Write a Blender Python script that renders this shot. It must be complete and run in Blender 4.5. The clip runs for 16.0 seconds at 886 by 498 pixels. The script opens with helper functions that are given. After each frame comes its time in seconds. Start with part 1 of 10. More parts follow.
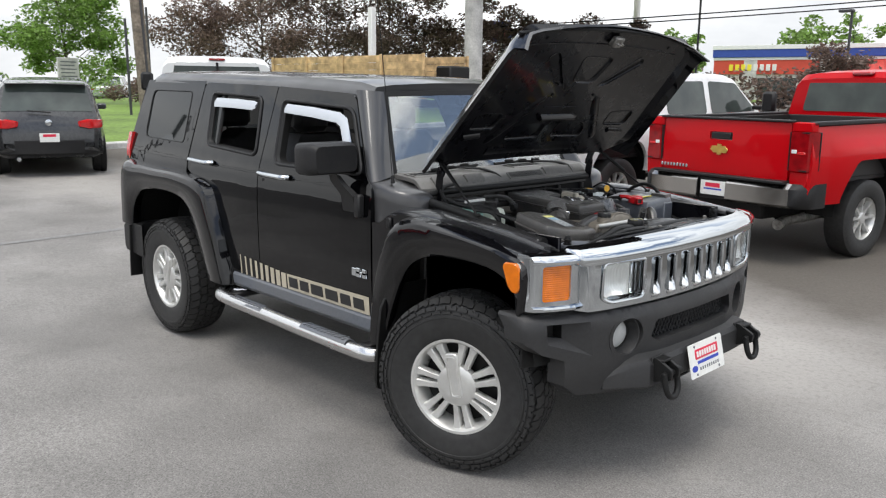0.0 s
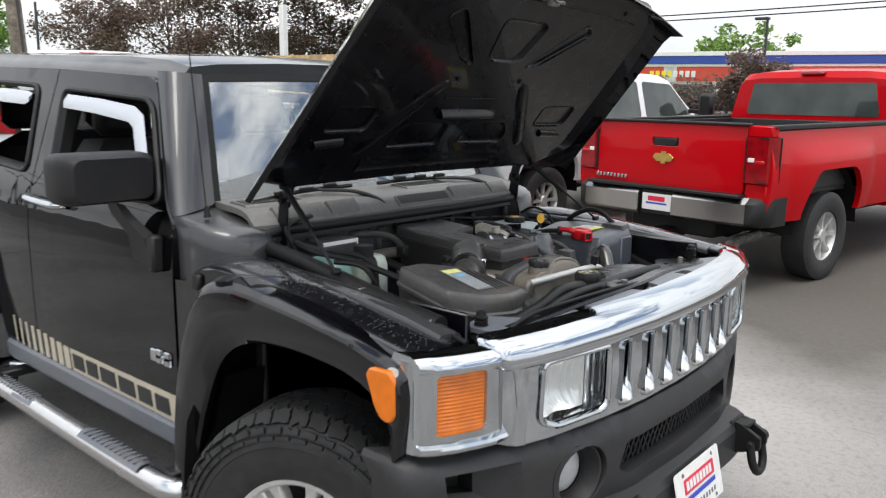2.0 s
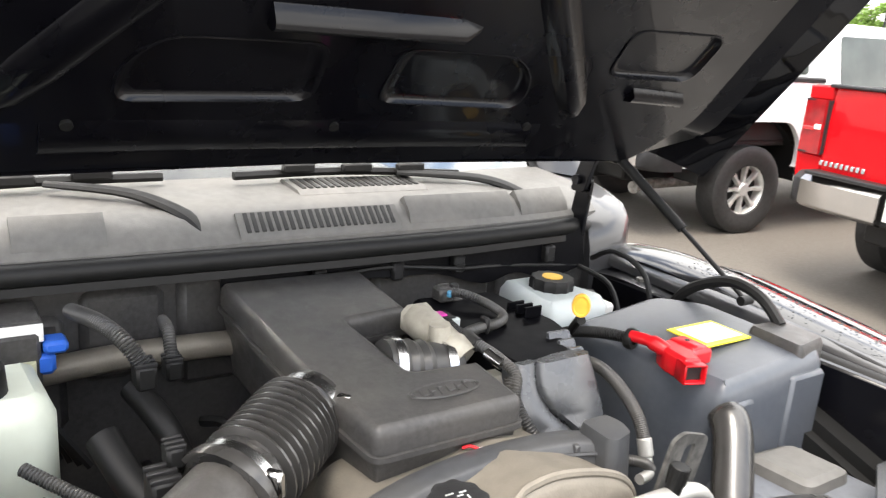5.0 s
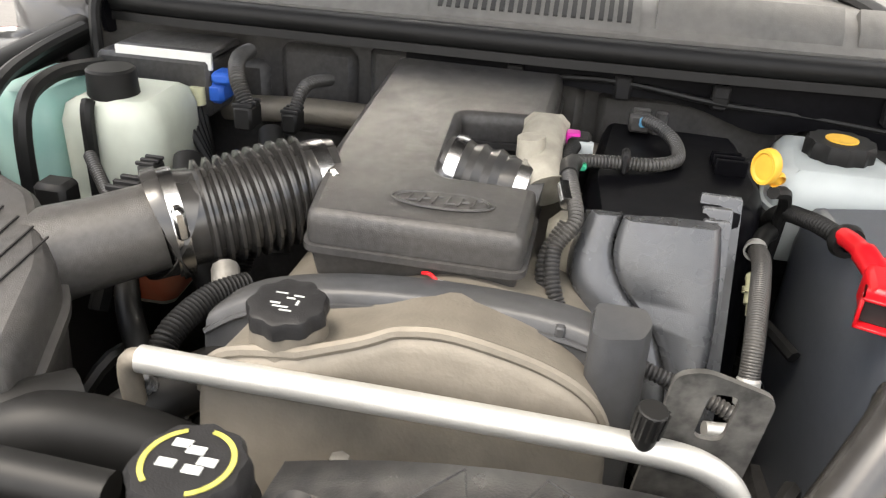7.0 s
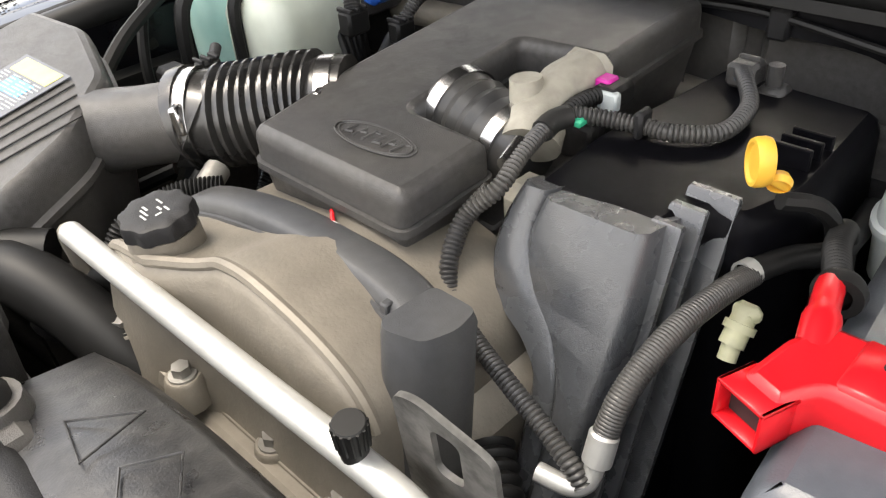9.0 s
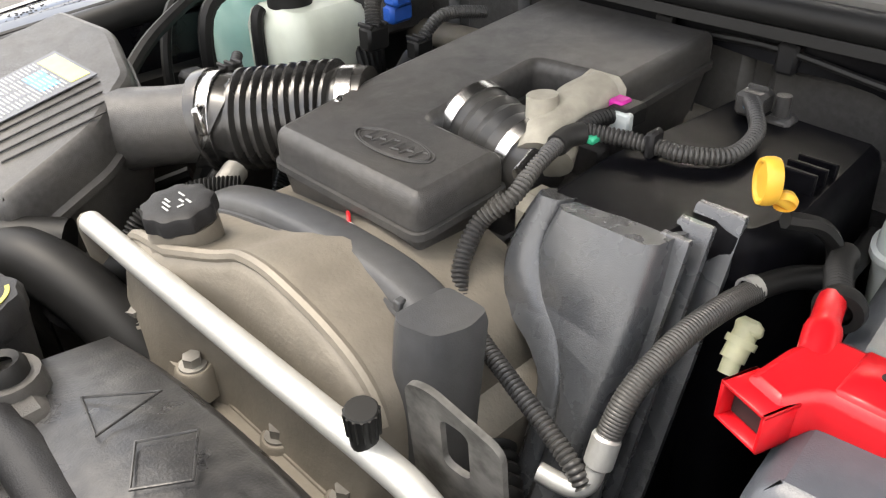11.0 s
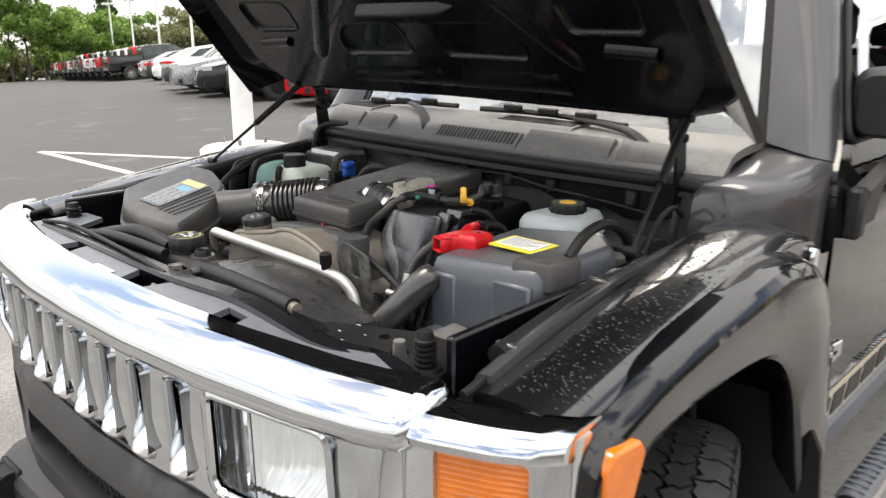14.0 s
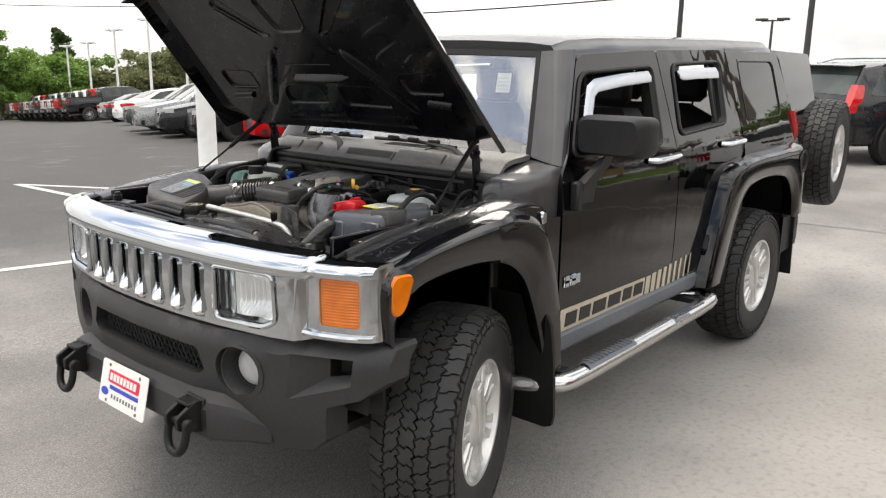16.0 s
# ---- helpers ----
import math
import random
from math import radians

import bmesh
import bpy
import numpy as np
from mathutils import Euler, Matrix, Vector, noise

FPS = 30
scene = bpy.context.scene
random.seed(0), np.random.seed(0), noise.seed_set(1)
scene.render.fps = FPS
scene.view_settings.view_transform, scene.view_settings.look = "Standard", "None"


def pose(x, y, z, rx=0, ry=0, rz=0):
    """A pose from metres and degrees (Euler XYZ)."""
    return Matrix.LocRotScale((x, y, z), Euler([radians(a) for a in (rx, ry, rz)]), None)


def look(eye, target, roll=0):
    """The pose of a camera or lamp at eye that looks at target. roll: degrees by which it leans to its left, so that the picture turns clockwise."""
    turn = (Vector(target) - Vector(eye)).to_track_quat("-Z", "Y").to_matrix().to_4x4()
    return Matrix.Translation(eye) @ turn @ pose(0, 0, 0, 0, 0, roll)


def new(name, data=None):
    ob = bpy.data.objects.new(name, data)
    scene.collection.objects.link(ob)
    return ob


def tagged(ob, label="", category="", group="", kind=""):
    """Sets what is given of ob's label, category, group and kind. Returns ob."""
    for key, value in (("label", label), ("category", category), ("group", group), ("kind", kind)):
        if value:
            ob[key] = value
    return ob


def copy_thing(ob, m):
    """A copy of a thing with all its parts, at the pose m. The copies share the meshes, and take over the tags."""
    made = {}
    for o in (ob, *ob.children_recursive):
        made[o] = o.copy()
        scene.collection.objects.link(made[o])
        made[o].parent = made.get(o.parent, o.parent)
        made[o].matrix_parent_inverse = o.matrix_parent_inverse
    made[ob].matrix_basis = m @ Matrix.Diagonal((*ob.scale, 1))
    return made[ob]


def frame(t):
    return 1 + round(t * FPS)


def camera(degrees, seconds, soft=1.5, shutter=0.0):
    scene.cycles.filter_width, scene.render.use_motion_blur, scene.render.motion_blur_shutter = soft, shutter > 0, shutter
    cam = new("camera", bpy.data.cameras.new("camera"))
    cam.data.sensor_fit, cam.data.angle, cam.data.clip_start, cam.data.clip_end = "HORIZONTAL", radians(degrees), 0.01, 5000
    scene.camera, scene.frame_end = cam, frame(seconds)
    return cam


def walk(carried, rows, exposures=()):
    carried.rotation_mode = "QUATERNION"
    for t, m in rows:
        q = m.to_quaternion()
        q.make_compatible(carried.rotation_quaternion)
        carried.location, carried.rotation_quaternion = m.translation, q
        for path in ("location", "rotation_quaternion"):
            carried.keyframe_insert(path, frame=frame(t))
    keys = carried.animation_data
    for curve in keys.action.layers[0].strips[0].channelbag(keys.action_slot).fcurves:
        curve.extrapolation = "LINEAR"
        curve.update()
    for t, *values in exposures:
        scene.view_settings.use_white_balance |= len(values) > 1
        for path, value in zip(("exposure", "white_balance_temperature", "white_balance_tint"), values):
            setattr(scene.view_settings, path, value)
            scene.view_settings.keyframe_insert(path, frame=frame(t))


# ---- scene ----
cam = camera(59.0, 16.0, soft=1.2, shutter=0.3)
PATH = [
    (0, (2.415, -3.27, 1.72), (1.005, -1.909, 1.324), 0.5),
    (0.5, (2.211, -3.174, 1.709), (0.849, -1.766, 1.305), 0.3),
    (1, (2.018, -2.897, 1.696), (0.717, -1.434, 1.287), -0.3),
    (1.5, (1.886, -2.504, 1.686), (0.555, -1.067, 1.282), 1.7),
    (2, (1.599, -2.135, 1.647), (0.321, -0.644, 1.267), 0.8),
    (2.5, (1.456, -1.773, 1.635), (0.206, -0.255, 1.272), 1.3),
    (3, (1.356, -1.374, 1.648), (0.039, 0.075, 1.244), 3.8),
    (5.5, (0.71, -0.404, 1.562), (-0.957, 0.514, 0.946), 4.1),
    (6, (0.682, -0.272, 1.538), (-1.061, 0.336, 0.769), 4.7),
    (6.5, (0.702, -0.035, 1.491), (-1.084, 0.006, 0.593), 5.2),
    (7, (0.752, 0.119, 1.481), (-0.987, -0.181, 0.542), 3.2),
    (7.5, (0.723, 0.27, 1.525), (-0.92, -0.356, 0.572), 0.9),
    (8, (0.538, 0.427, 1.491), (-0.839, -0.588, 0.456), -0.7),
    (8.5, (0.491, 0.462, 1.486), (-0.667, -0.678, 0.32), -3.6),
    (9, (0.464, 0.489, 1.482), (-0.652, -0.705, 0.329), -4.6),
    (11.5, (0.514, 0.503, 1.475), (-0.663, -0.715, 0.412), -0.9),
    (12, (0.578, 0.534, 1.501), (-0.654, -0.697, 0.517), -1.1),
    (12.5, (0.786, 0.63, 1.526), (-0.597, -0.533, 0.67), -1.2),
    (13, (0.962, 0.76, 1.546), (-0.468, -0.391, 0.751), 0.1),
    (13.5, (1.042, 1.07, 1.537), (-0.336, -0.196, 0.832), 0.9),
    (14, (1.213, 1.399, 1.566), (-0.184, 0.08, 1.008), -0.1),
    (14.5, (1.473, 1.718, 1.589), (-0.017, 0.475, 1.101), 0.3),
    (15, (1.622, 2.055, 1.605), (0.119, 0.816, 1.152), 1.7),
    (15.5, (1.798, 2.307, 1.621), (0.314, 1.043, 1.175), 1.8),
    (16, (2.018, 2.465, 1.637), (0.528, 1.208, 1.188), 0.8),
]
walk(cam, [(t, look(eye, target, roll)) for t, eye, target, roll in PATH],
     [(0.0, 0.86, 6650, 10), (3.0, 1.15, 6650, 10), (5.5, 2.58, 7300, 12), (7.0, 2.32, 7500, 12), (9.0, 2.25, 7450, 12), (11.5, 2.24, 7450, 12), (12.5, 1.97, 7300, 12), (13.5, 1.66, 7200, 12), (16.0, 1.10, 7200, 12)])

# ---- world, sun, exposure ----
scene.view_settings.exposure = 0.75
world = bpy.data.worlds.new("overcast_sky")
world.use_nodes = True
scene.world = world
wn, wl = world.node_tree.nodes, world.node_tree.links
for n in list(wn):
    wn.remove(n)
w_out = wn.new("ShaderNodeOutputWorld")
w_bg = wn.new("ShaderNodeBackground")
w_sky = wn.new("ShaderNodeTexSky")
w_sky.sky_type = "NISHITA"
w_sky.sun_disc = False
w_sky.sun_elevation = radians(55)
w_sky.sun_rotation = radians(150)
w_co = wn.new("ShaderNodeTexCoord")
w_map = wn.new("ShaderNodeMapping")
w_map.inputs["Scale"].default_value = (1.0, 1.0, 2.6)
w_noise = wn.new("ShaderNodeTexNoise")
w_noise.inputs["Scale"].default_value = 2.3
w_noise.inputs["Detail"].default_value = 7.0
w_noise.inputs["Roughness"].default_value = 0.55
w_cover = wn.new("ShaderNodeValToRGB")
w_cover.color_ramp.elements[0].position = 0.42
w_cover.color_ramp.elements[0].color = (0.06, 0.06, 0.06, 1)
w_cover.color_ramp.elements[1].position = 0.52
w_cover.color_ramp.elements[1].color = (1, 1, 1, 1)
w_shade = wn.new("ShaderNodeValToRGB")
w_shade.color_ramp.elements[0].position = 0.40
w_shade.color_ramp.elements[0].color = (7.4, 7.6, 7.8, 1)
w_shade.color_ramp.elements[1].position = 0.72
w_shade.color_ramp.elements[1].color = (4.3, 4.6, 5.0, 1)
w_mix = wn.new("ShaderNodeMix")
w_mix.data_type = "RGBA"
wl.new(w_co.outputs["Generated"], w_map.inputs["Vector"])
wl.new(w_map.outputs["Vector"], w_noise.inputs["Vector"])
wl.new(w_noise.outputs["Fac"], w_cover.inputs["Fac"])
wl.new(w_noise.outputs["Fac"], w_shade.inputs["Fac"])
wl.new(w_sky.outputs["Color"], w_mix.inputs["A"])
w_sep = wn.new("ShaderNodeSeparateXYZ")
wl.new(w_co.outputs["Generated"], w_sep.inputs["Vector"])
# the cover closes towards the horizon and opens in gaps overhead
w_low = wn.new("ShaderNodeMapRange")
w_low.inputs["From Min"].default_value, w_low.inputs["From Max"].default_value = 0.22, 0.42
w_low.inputs["To Min"].default_value, w_low.inputs["To Max"].default_value = 1.0, 0.0
wl.new(w_sep.outputs["Z"], w_low.inputs["Value"])
w_max = wn.new("ShaderNodeMath")
w_max.operation = "MAXIMUM"
wl.new(w_low.outputs["Result"], w_max.inputs[0])
wl.new(w_cover.outputs["Color"], w_max.inputs[1])
wl.new(w_max.outputs["Value"], w_mix.inputs["Factor"])
w_rise = wn.new("ShaderNodeMapRange")
w_rise.inputs["To Min"].default_value = 0.80
w_rise.inputs["To Max"].default_value = 2.0
wl.new(w_sep.outputs["Z"], w_rise.inputs["Value"])
w_lift = wn.new("ShaderNodeVectorMath")
w_lift.operation = "SCALE"
wl.new(w_shade.outputs["Color"], w_lift.inputs[0])
wl.new(w_rise.outputs["Result"], w_lift.inputs["Scale"])
wl.new(w_lift.outputs["Vector"], w_mix.inputs["B"])
wl.new(w_mix.outputs["Result"], w_bg.inputs["Color"])
w_bg.inputs["Strength"].default_value = 0.1
wl.new(w_bg.outputs["Background"], w_out.inputs["Surface"])

sun = new("sun", bpy.data.lights.new("sun", "SUN"))
sun.data.energy = 0.95
sun.data.angle = radians(24)
sun.data.color = (1.0, 0.97, 0.92)
sun.matrix_world = look((0, 0, 30), (0 - 6, 10, 0))

from mathutils.geometry import tessellate_polygon


# ---- mesh tools ----
class Geo:
    """Vertices and faces that become one mesh."""

    def __init__(self):
        self.v, self.f, self.m = [], [], []

    def add(self, verts, faces, mat=0):
        n = len(self.v)
        self.v += [tuple(p) for p in verts]
        self.f += [tuple(i + n for i in f) for f in faces]
        self.m += [mat] * len(faces)
        return self

    def move(self, matrix, start=0):
        self.v[start:] = [tuple(matrix @ Vector(p)) for p in self.v[start:]]
        return self

    def mirror(self):
        self.v = [(x, -y, z) for x, y, z in self.v]
        return self

    def box(self, x0, x1, y0, y1, z0, z1, r=0.0, mat=0, at=None):
        """A box with chamfered edges."""
        if r <= 0:
            vs = [(x, y, z) for x in (x0, x1) for y in (y0, y1) for z in (z0, z1)]
            fs = [(0, 1, 3, 2), (4, 6, 7, 5), (0, 4, 5, 1), (2, 3, 7, 6), (0, 2, 6, 4), (1, 5, 7, 3)]
        else:
            lo, hi = (x0, y0, z0), (x1, y1, z1)
            r = min([r] + [0.49 * abs(b - a) for a, b in zip(lo, hi)])
            vs, ix = [], {}
            for i in range(8):
                bits = [(i >> k) & 1 for k in range(3)]
                for k in range(3):
                    p = []
                    for a in range(3):
                        edge = hi[a] if bits[a] else lo[a]
                        step = 0 if a == k else (-r if bits[a] else r)
                        p.append(edge + step)
                    ix[i, k] = len(vs)
                    vs.append(p)
            fs = []
            for k in range(3):
                a, b = [q for q in range(3) if q != k]
                for s in (0, 1):
                    base = s << k
                    fs.append((ix[base, k], ix[base | 1 << a, k], ix[base | 1 << a | 1 << b, k], ix[base | 1 << b, k]))
                for sa in (0, 1):
                    for sb in (0, 1):
                        i0 = (sa << a) | (sb << b)
                        i1 = i0 | 1 << k
                        fs.append((ix[i0, a], ix[i1, a], ix[i1, b], ix[i0, b]))
            fs += [(ix[i, 0], ix[i, 1], ix[i, 2]) for i in range(8)]
        if at is not None:
            vs = [tuple(at @ Vector(p)) for p in vs]
        return self.add(vs, fs, mat)

    def prism(self, poly, place, w0, w1, r=0.0, mat=0):
        """A polygon in (u, v) pulled from w0 to w1; place(u, v, w) gives the point. r: chamfer at both ends."""
        poly = [Vector(p) for p in poly]
        n = len(poly)
        area = sum(poly[i].x * poly[(i + 1) % n].y - poly[(i + 1) % n].x * poly[i].y for i in range(n))
        sg = 1 if area > 0 else -1
        inner = []
        for i in range(n):
            a = (poly[i] - poly[i - 1]).normalized()
            b = (poly[(i + 1) % n] - poly[i]).normalized()
            nor = Vector((-(a.y + b.y), a.x + b.x)) * sg
            nor = nor.normalized() if nor.length > 1e-6 else Vector((0, 0))
            inner.append(poly[i] + nor * r)
        d = 1 if w1 > w0 else -1
        rings = [(poly, w0), (poly, w1)] if r <= 0 else [(inner, w0), (poly, w0 + d * r), (poly, w1 - d * r), (inner, w1)]
        vs = [place(p.x, p.y, w) for ring, w in rings for p in ring]
        fs = [tuple(range(n)), tuple(range(len(vs) - n, len(vs)))]
        for k in range(len(rings) - 1):
            fs += [(k * n + i, k * n + (i + 1) % n, (k + 1) * n + (i + 1) % n, (k + 1) * n + i) for i in range(n)]
        return self.add(vs, fs, mat)

    def loft(self, rings, closed=True, caps=True, mat=0):
        n = len(rings[0])
        vs = [p for ring in rings for p in ring]
        fs = []
        for k in range(len(rings) - 1):
            for i in range(n if closed else n - 1):
                j = (i + 1) % n
                fs.append((k * n + i, k * n + j, (k + 1) * n + j, (k + 1) * n + i))
        if caps and closed:
            fs += [tuple(range(n)), tuple(range(len(vs) - n, len(vs)))]
        return self.add(vs, fs, mat)

    def tube(self, pts, r, seg=10, mat=0, caps=True, flat=1.0):
        pts = [Vector(p) for p in pts]
        rings, up = [], None
        for i, p in enumerate(pts):
            t = (pts[min(i + 1, len(pts) - 1)] - pts[max(i - 1, 0)]).normalized()
            if up is None:
                up = Vector((0, 0, 1)) if abs(t.z) < 0.9 else Vector((1, 0, 0))
            side = t.cross(up).normalized()
            up = side.cross(t).normalized()
            rad = r[i] if isinstance(r, (list, tuple)) else r
            rings.append([p + side * rad * math.cos(a) + up * rad * flat * math.sin(a) for a in (2 * math.pi * k / seg for k in range(seg))])
        return self.loft(rings, True, caps, mat)

    def turn(self, profile, seg=24, at=None, mat=0, arc=None):
        """Revolves (radius, height) points round the z axis of the pose at."""
        rings = []
        full = arc is None
        steps = seg if full else seg + 1
        for k in range(steps):
            a = 2 * math.pi * k / seg if full else arc[0] + (arc[1] - arc[0]) * k / seg
            rings.append([Vector((r * math.cos(a), r * math.sin(a), h)) for r, h in profile])
        if at is not None:
            rings = [[at @ p for p in ring] for ring in rings]
        n = len(profile)
        vs = [p for ring in rings for p in ring]
        fs = []
        for k in range(seg):
            k2 = (k + 1) % steps
            fs += [(k * n + i, k * n + i + 1, k2 * n + i + 1, k2 * n + i) for i in range(n - 1)]
        return self.add(vs, fs, mat)

    def cyl(self, p0, p1, r0, r1=None, seg=14, mat=0, cham=0.0):
        p0, p1 = Vector(p0), Vector(p1)
        r1 = r0 if r1 is None else r1
        q = (p1 - p0).to_track_quat("Z", "Y").to_matrix().to_4x4()
        h = (p1 - p0).length
        prof = [(0.0, 0.0), (r0 - cham, 0.0), (r0, cham), (r1, h - cham), (r1 - cham, h), (0.0, h)] if cham else [(0.0, 0.0), (r0, 0.0), (r1, h), (0.0, h)]
        return self.turn(prof, seg, Matrix.Translation(p0) @ q, mat)

    def sheet(self, outline, holes, place, thick, step=0.06, mat=0):
        """A panel with holes: a flat outline in (u, v), bent by place(u, v, w), with w from 0 to thick."""
        from_pt, edges = [], []

        def ring(poly):
            pts = []
            for a, b in zip(poly, poly[1:] + poly[:1]):
                a, b = Vector(a), Vector(b)
                k = max(1, int((b - a).length / step))
                pts += [a + (b - a) * i / k for i in range(k)]
            n0 = len(from_pt)
            from_pt.extend(pts)
            edges.extend((n0 + i, n0 + (i + 1) % len(pts)) for i in range(len(pts)))

        for poly in [outline] + list(holes):
            ring([tuple(p) for p in poly])

        def inside(p, poly):
            c, n = False, len(poly)
            for i in range(n):
                (x0, y0), (x1, y1) = poly[i], poly[(i + 1) % n]
                if (y0 > p[1]) != (y1 > p[1]) and p[0] < (x1 - x0) * (p[1] - y0) / (y1 - y0) + x0:
                    c = not c
            return c

        us, vs_ = [p[0] for p in outline], [p[1] for p in outline]
        border = np.array([tuple(p) for p in from_pt])
        for i in range(int((max(us) - min(us)) / step) + 1):
            for j in range(int((max(vs_) - min(vs_)) / step) + 1):
                p = (min(us) + (i + 0.5) * step, min(vs_) + (j + 0.5) * step)
                if inside(p, outline) and not any(inside(p, h) for h in holes) and np.hypot(*(border - p).T).min() > 0.4 * step:
                    from_pt.append(Vector(p))
        from mathutils.geometry import delaunay_2d_cdt
        co, ed, fa, *_ = delaunay_2d_cdt([Vector(p) for p in from_pt], edges, [], 0, 1e-5)
        keep = []
        for f in fa:
            c = sum((co[i] for i in f), Vector((0, 0))) / len(f)
            if inside(c, outline) and not any(inside(c, h) for h in holes):
                keep.append(tuple(f))
        n = len(co)
        vs = [place(p.x, p.y, 0.0) for p in co] + [place(p.x, p.y, thick) for p in co]
        fs = keep + [tuple(n + i for i in reversed(f)) for f in keep]
        count = {}
        for f in keep:
            for a, b in zip(f, f[1:] + f[:1]):
                count[frozenset((a, b))] = count.get(frozenset((a, b)), 0) + 1
        for f in keep:
            for a, b in zip(f, f[1:] + f[:1]):
                if count[frozenset((a, b))] == 1:
                    fs.append((b, a, n + a, n + b))
        return self.add(vs, fs, mat)

    def mesh(self, name, mats, smooth=True, angle=38, recalc=True):
        me = bpy.data.meshes.new(name)
        me.from_pydata(self.v, [], self.f)
        for m in mats if isinstance(mats, (list, tuple)) else [mats]:
            me.materials.append(m)
        me.polygons.foreach_set("material_index", self.m)
        if recalc:
            bm = bmesh.new()
            bm.from_mesh(me)
            bmesh.ops.recalc_face_normals(bm, faces=bm.faces)
            bm.to_mesh(me)
            bm.free()
        if smooth:
            me.polygons.foreach_set("use_smooth", [True] * len(me.polygons))
            me.set_sharp_from_angle(angle=radians(angle))
        me.update()
        return me


def thing(name, label, category, at=None, group="", kind=""):
    ob = new(name)
    ob.empty_display_size = 0.2
    if at is not None:
        ob.matrix_world = at
    return tagged(ob, label, category, group, kind)


def part(name, geo, mats, parent=None, label="", smooth=True, angle=38, at=None, recalc=True):
    me = geo if isinstance(geo, bpy.types.Mesh) else geo.mesh(name, mats, smooth, angle, recalc)
    ob = new(name, me)
    if parent is not None:
        ob.parent = parent
    if at is not None:
        ob.matrix_basis = at
    if label:
        ob["label"] = label
    return ob


def solid(name, geo, mats, label, category, group="", kind="", smooth=True, angle=38, at=None, recalc=True):
    return tagged(part(name, geo, mats, None, "", smooth, angle, at, recalc), label, category, group, kind)


def curve(pts, n=6):
    """A smooth line through the points."""
    pts = [Vector(p) for p in pts]
    out = []
    for i in range(len(pts) - 1):
        p0, p1, p2, p3 = pts[max(i - 1, 0)], pts[i], pts[i + 1], pts[min(i + 2, len(pts) - 1)]
        for k in range(n):
            t = k / n
            out.append(0.5 * (2 * p1 + (p2 - p0) * t + (2 * p0 - 5 * p1 + 4 * p2 - p3) * t * t + (3 * p1 - p0 - 3 * p2 + p3) * t**3))
    return out + [pts[-1]]


def rounded(poly, r, n=4):
    """The polygon with its corners rounded; r is one radius or one for each corner."""
    poly = [Vector(p) for p in poly]
    out = []
    for i, p in enumerate(poly):
        rr = r[i] if isinstance(r, (list, tuple)) else r
        a, b = poly[i - 1] - p, poly[(i + 1) % len(poly)] - p
        d = min(rr, 0.45 * a.length, 0.45 * b.length)
        if d < 1e-5:
            out.append(tuple(p))
            continue
        p0, p1 = p + a.normalized() * d, p + b.normalized() * d
        for k in range(n + 1):
            t = k / n
            out.append(tuple((1 - t) ** 2 * p0 + 2 * t * (1 - t) * p + t * t * p1))
    return out


def rrect(u0, u1, v0, v1, r, n=4):
    return rounded([(u0, v0), (u1, v0), (u1, v1), (u0, v1)], r, n)


def lerp(pts, x):
    return float(np.interp(x, [p[0] for p in pts], [p[1] for p in pts]))


def ground_z(x, y):
    soft = lambda v, k: v if v > 30 * k else k * math.log1p(math.exp(max(-30.0, v / k)))
    back = 0.024 * (soft(-x - 5.0, 0.6) - soft(-x - 30.0, 2.0))
    right = -0.030 * soft(-y - 3.2, 0.6)
    left = 0.013 * soft(y - 2.6, 0.5)
    far = -0.035 * soft(-y - 20.0, 1.0)
    return back + right + left + far


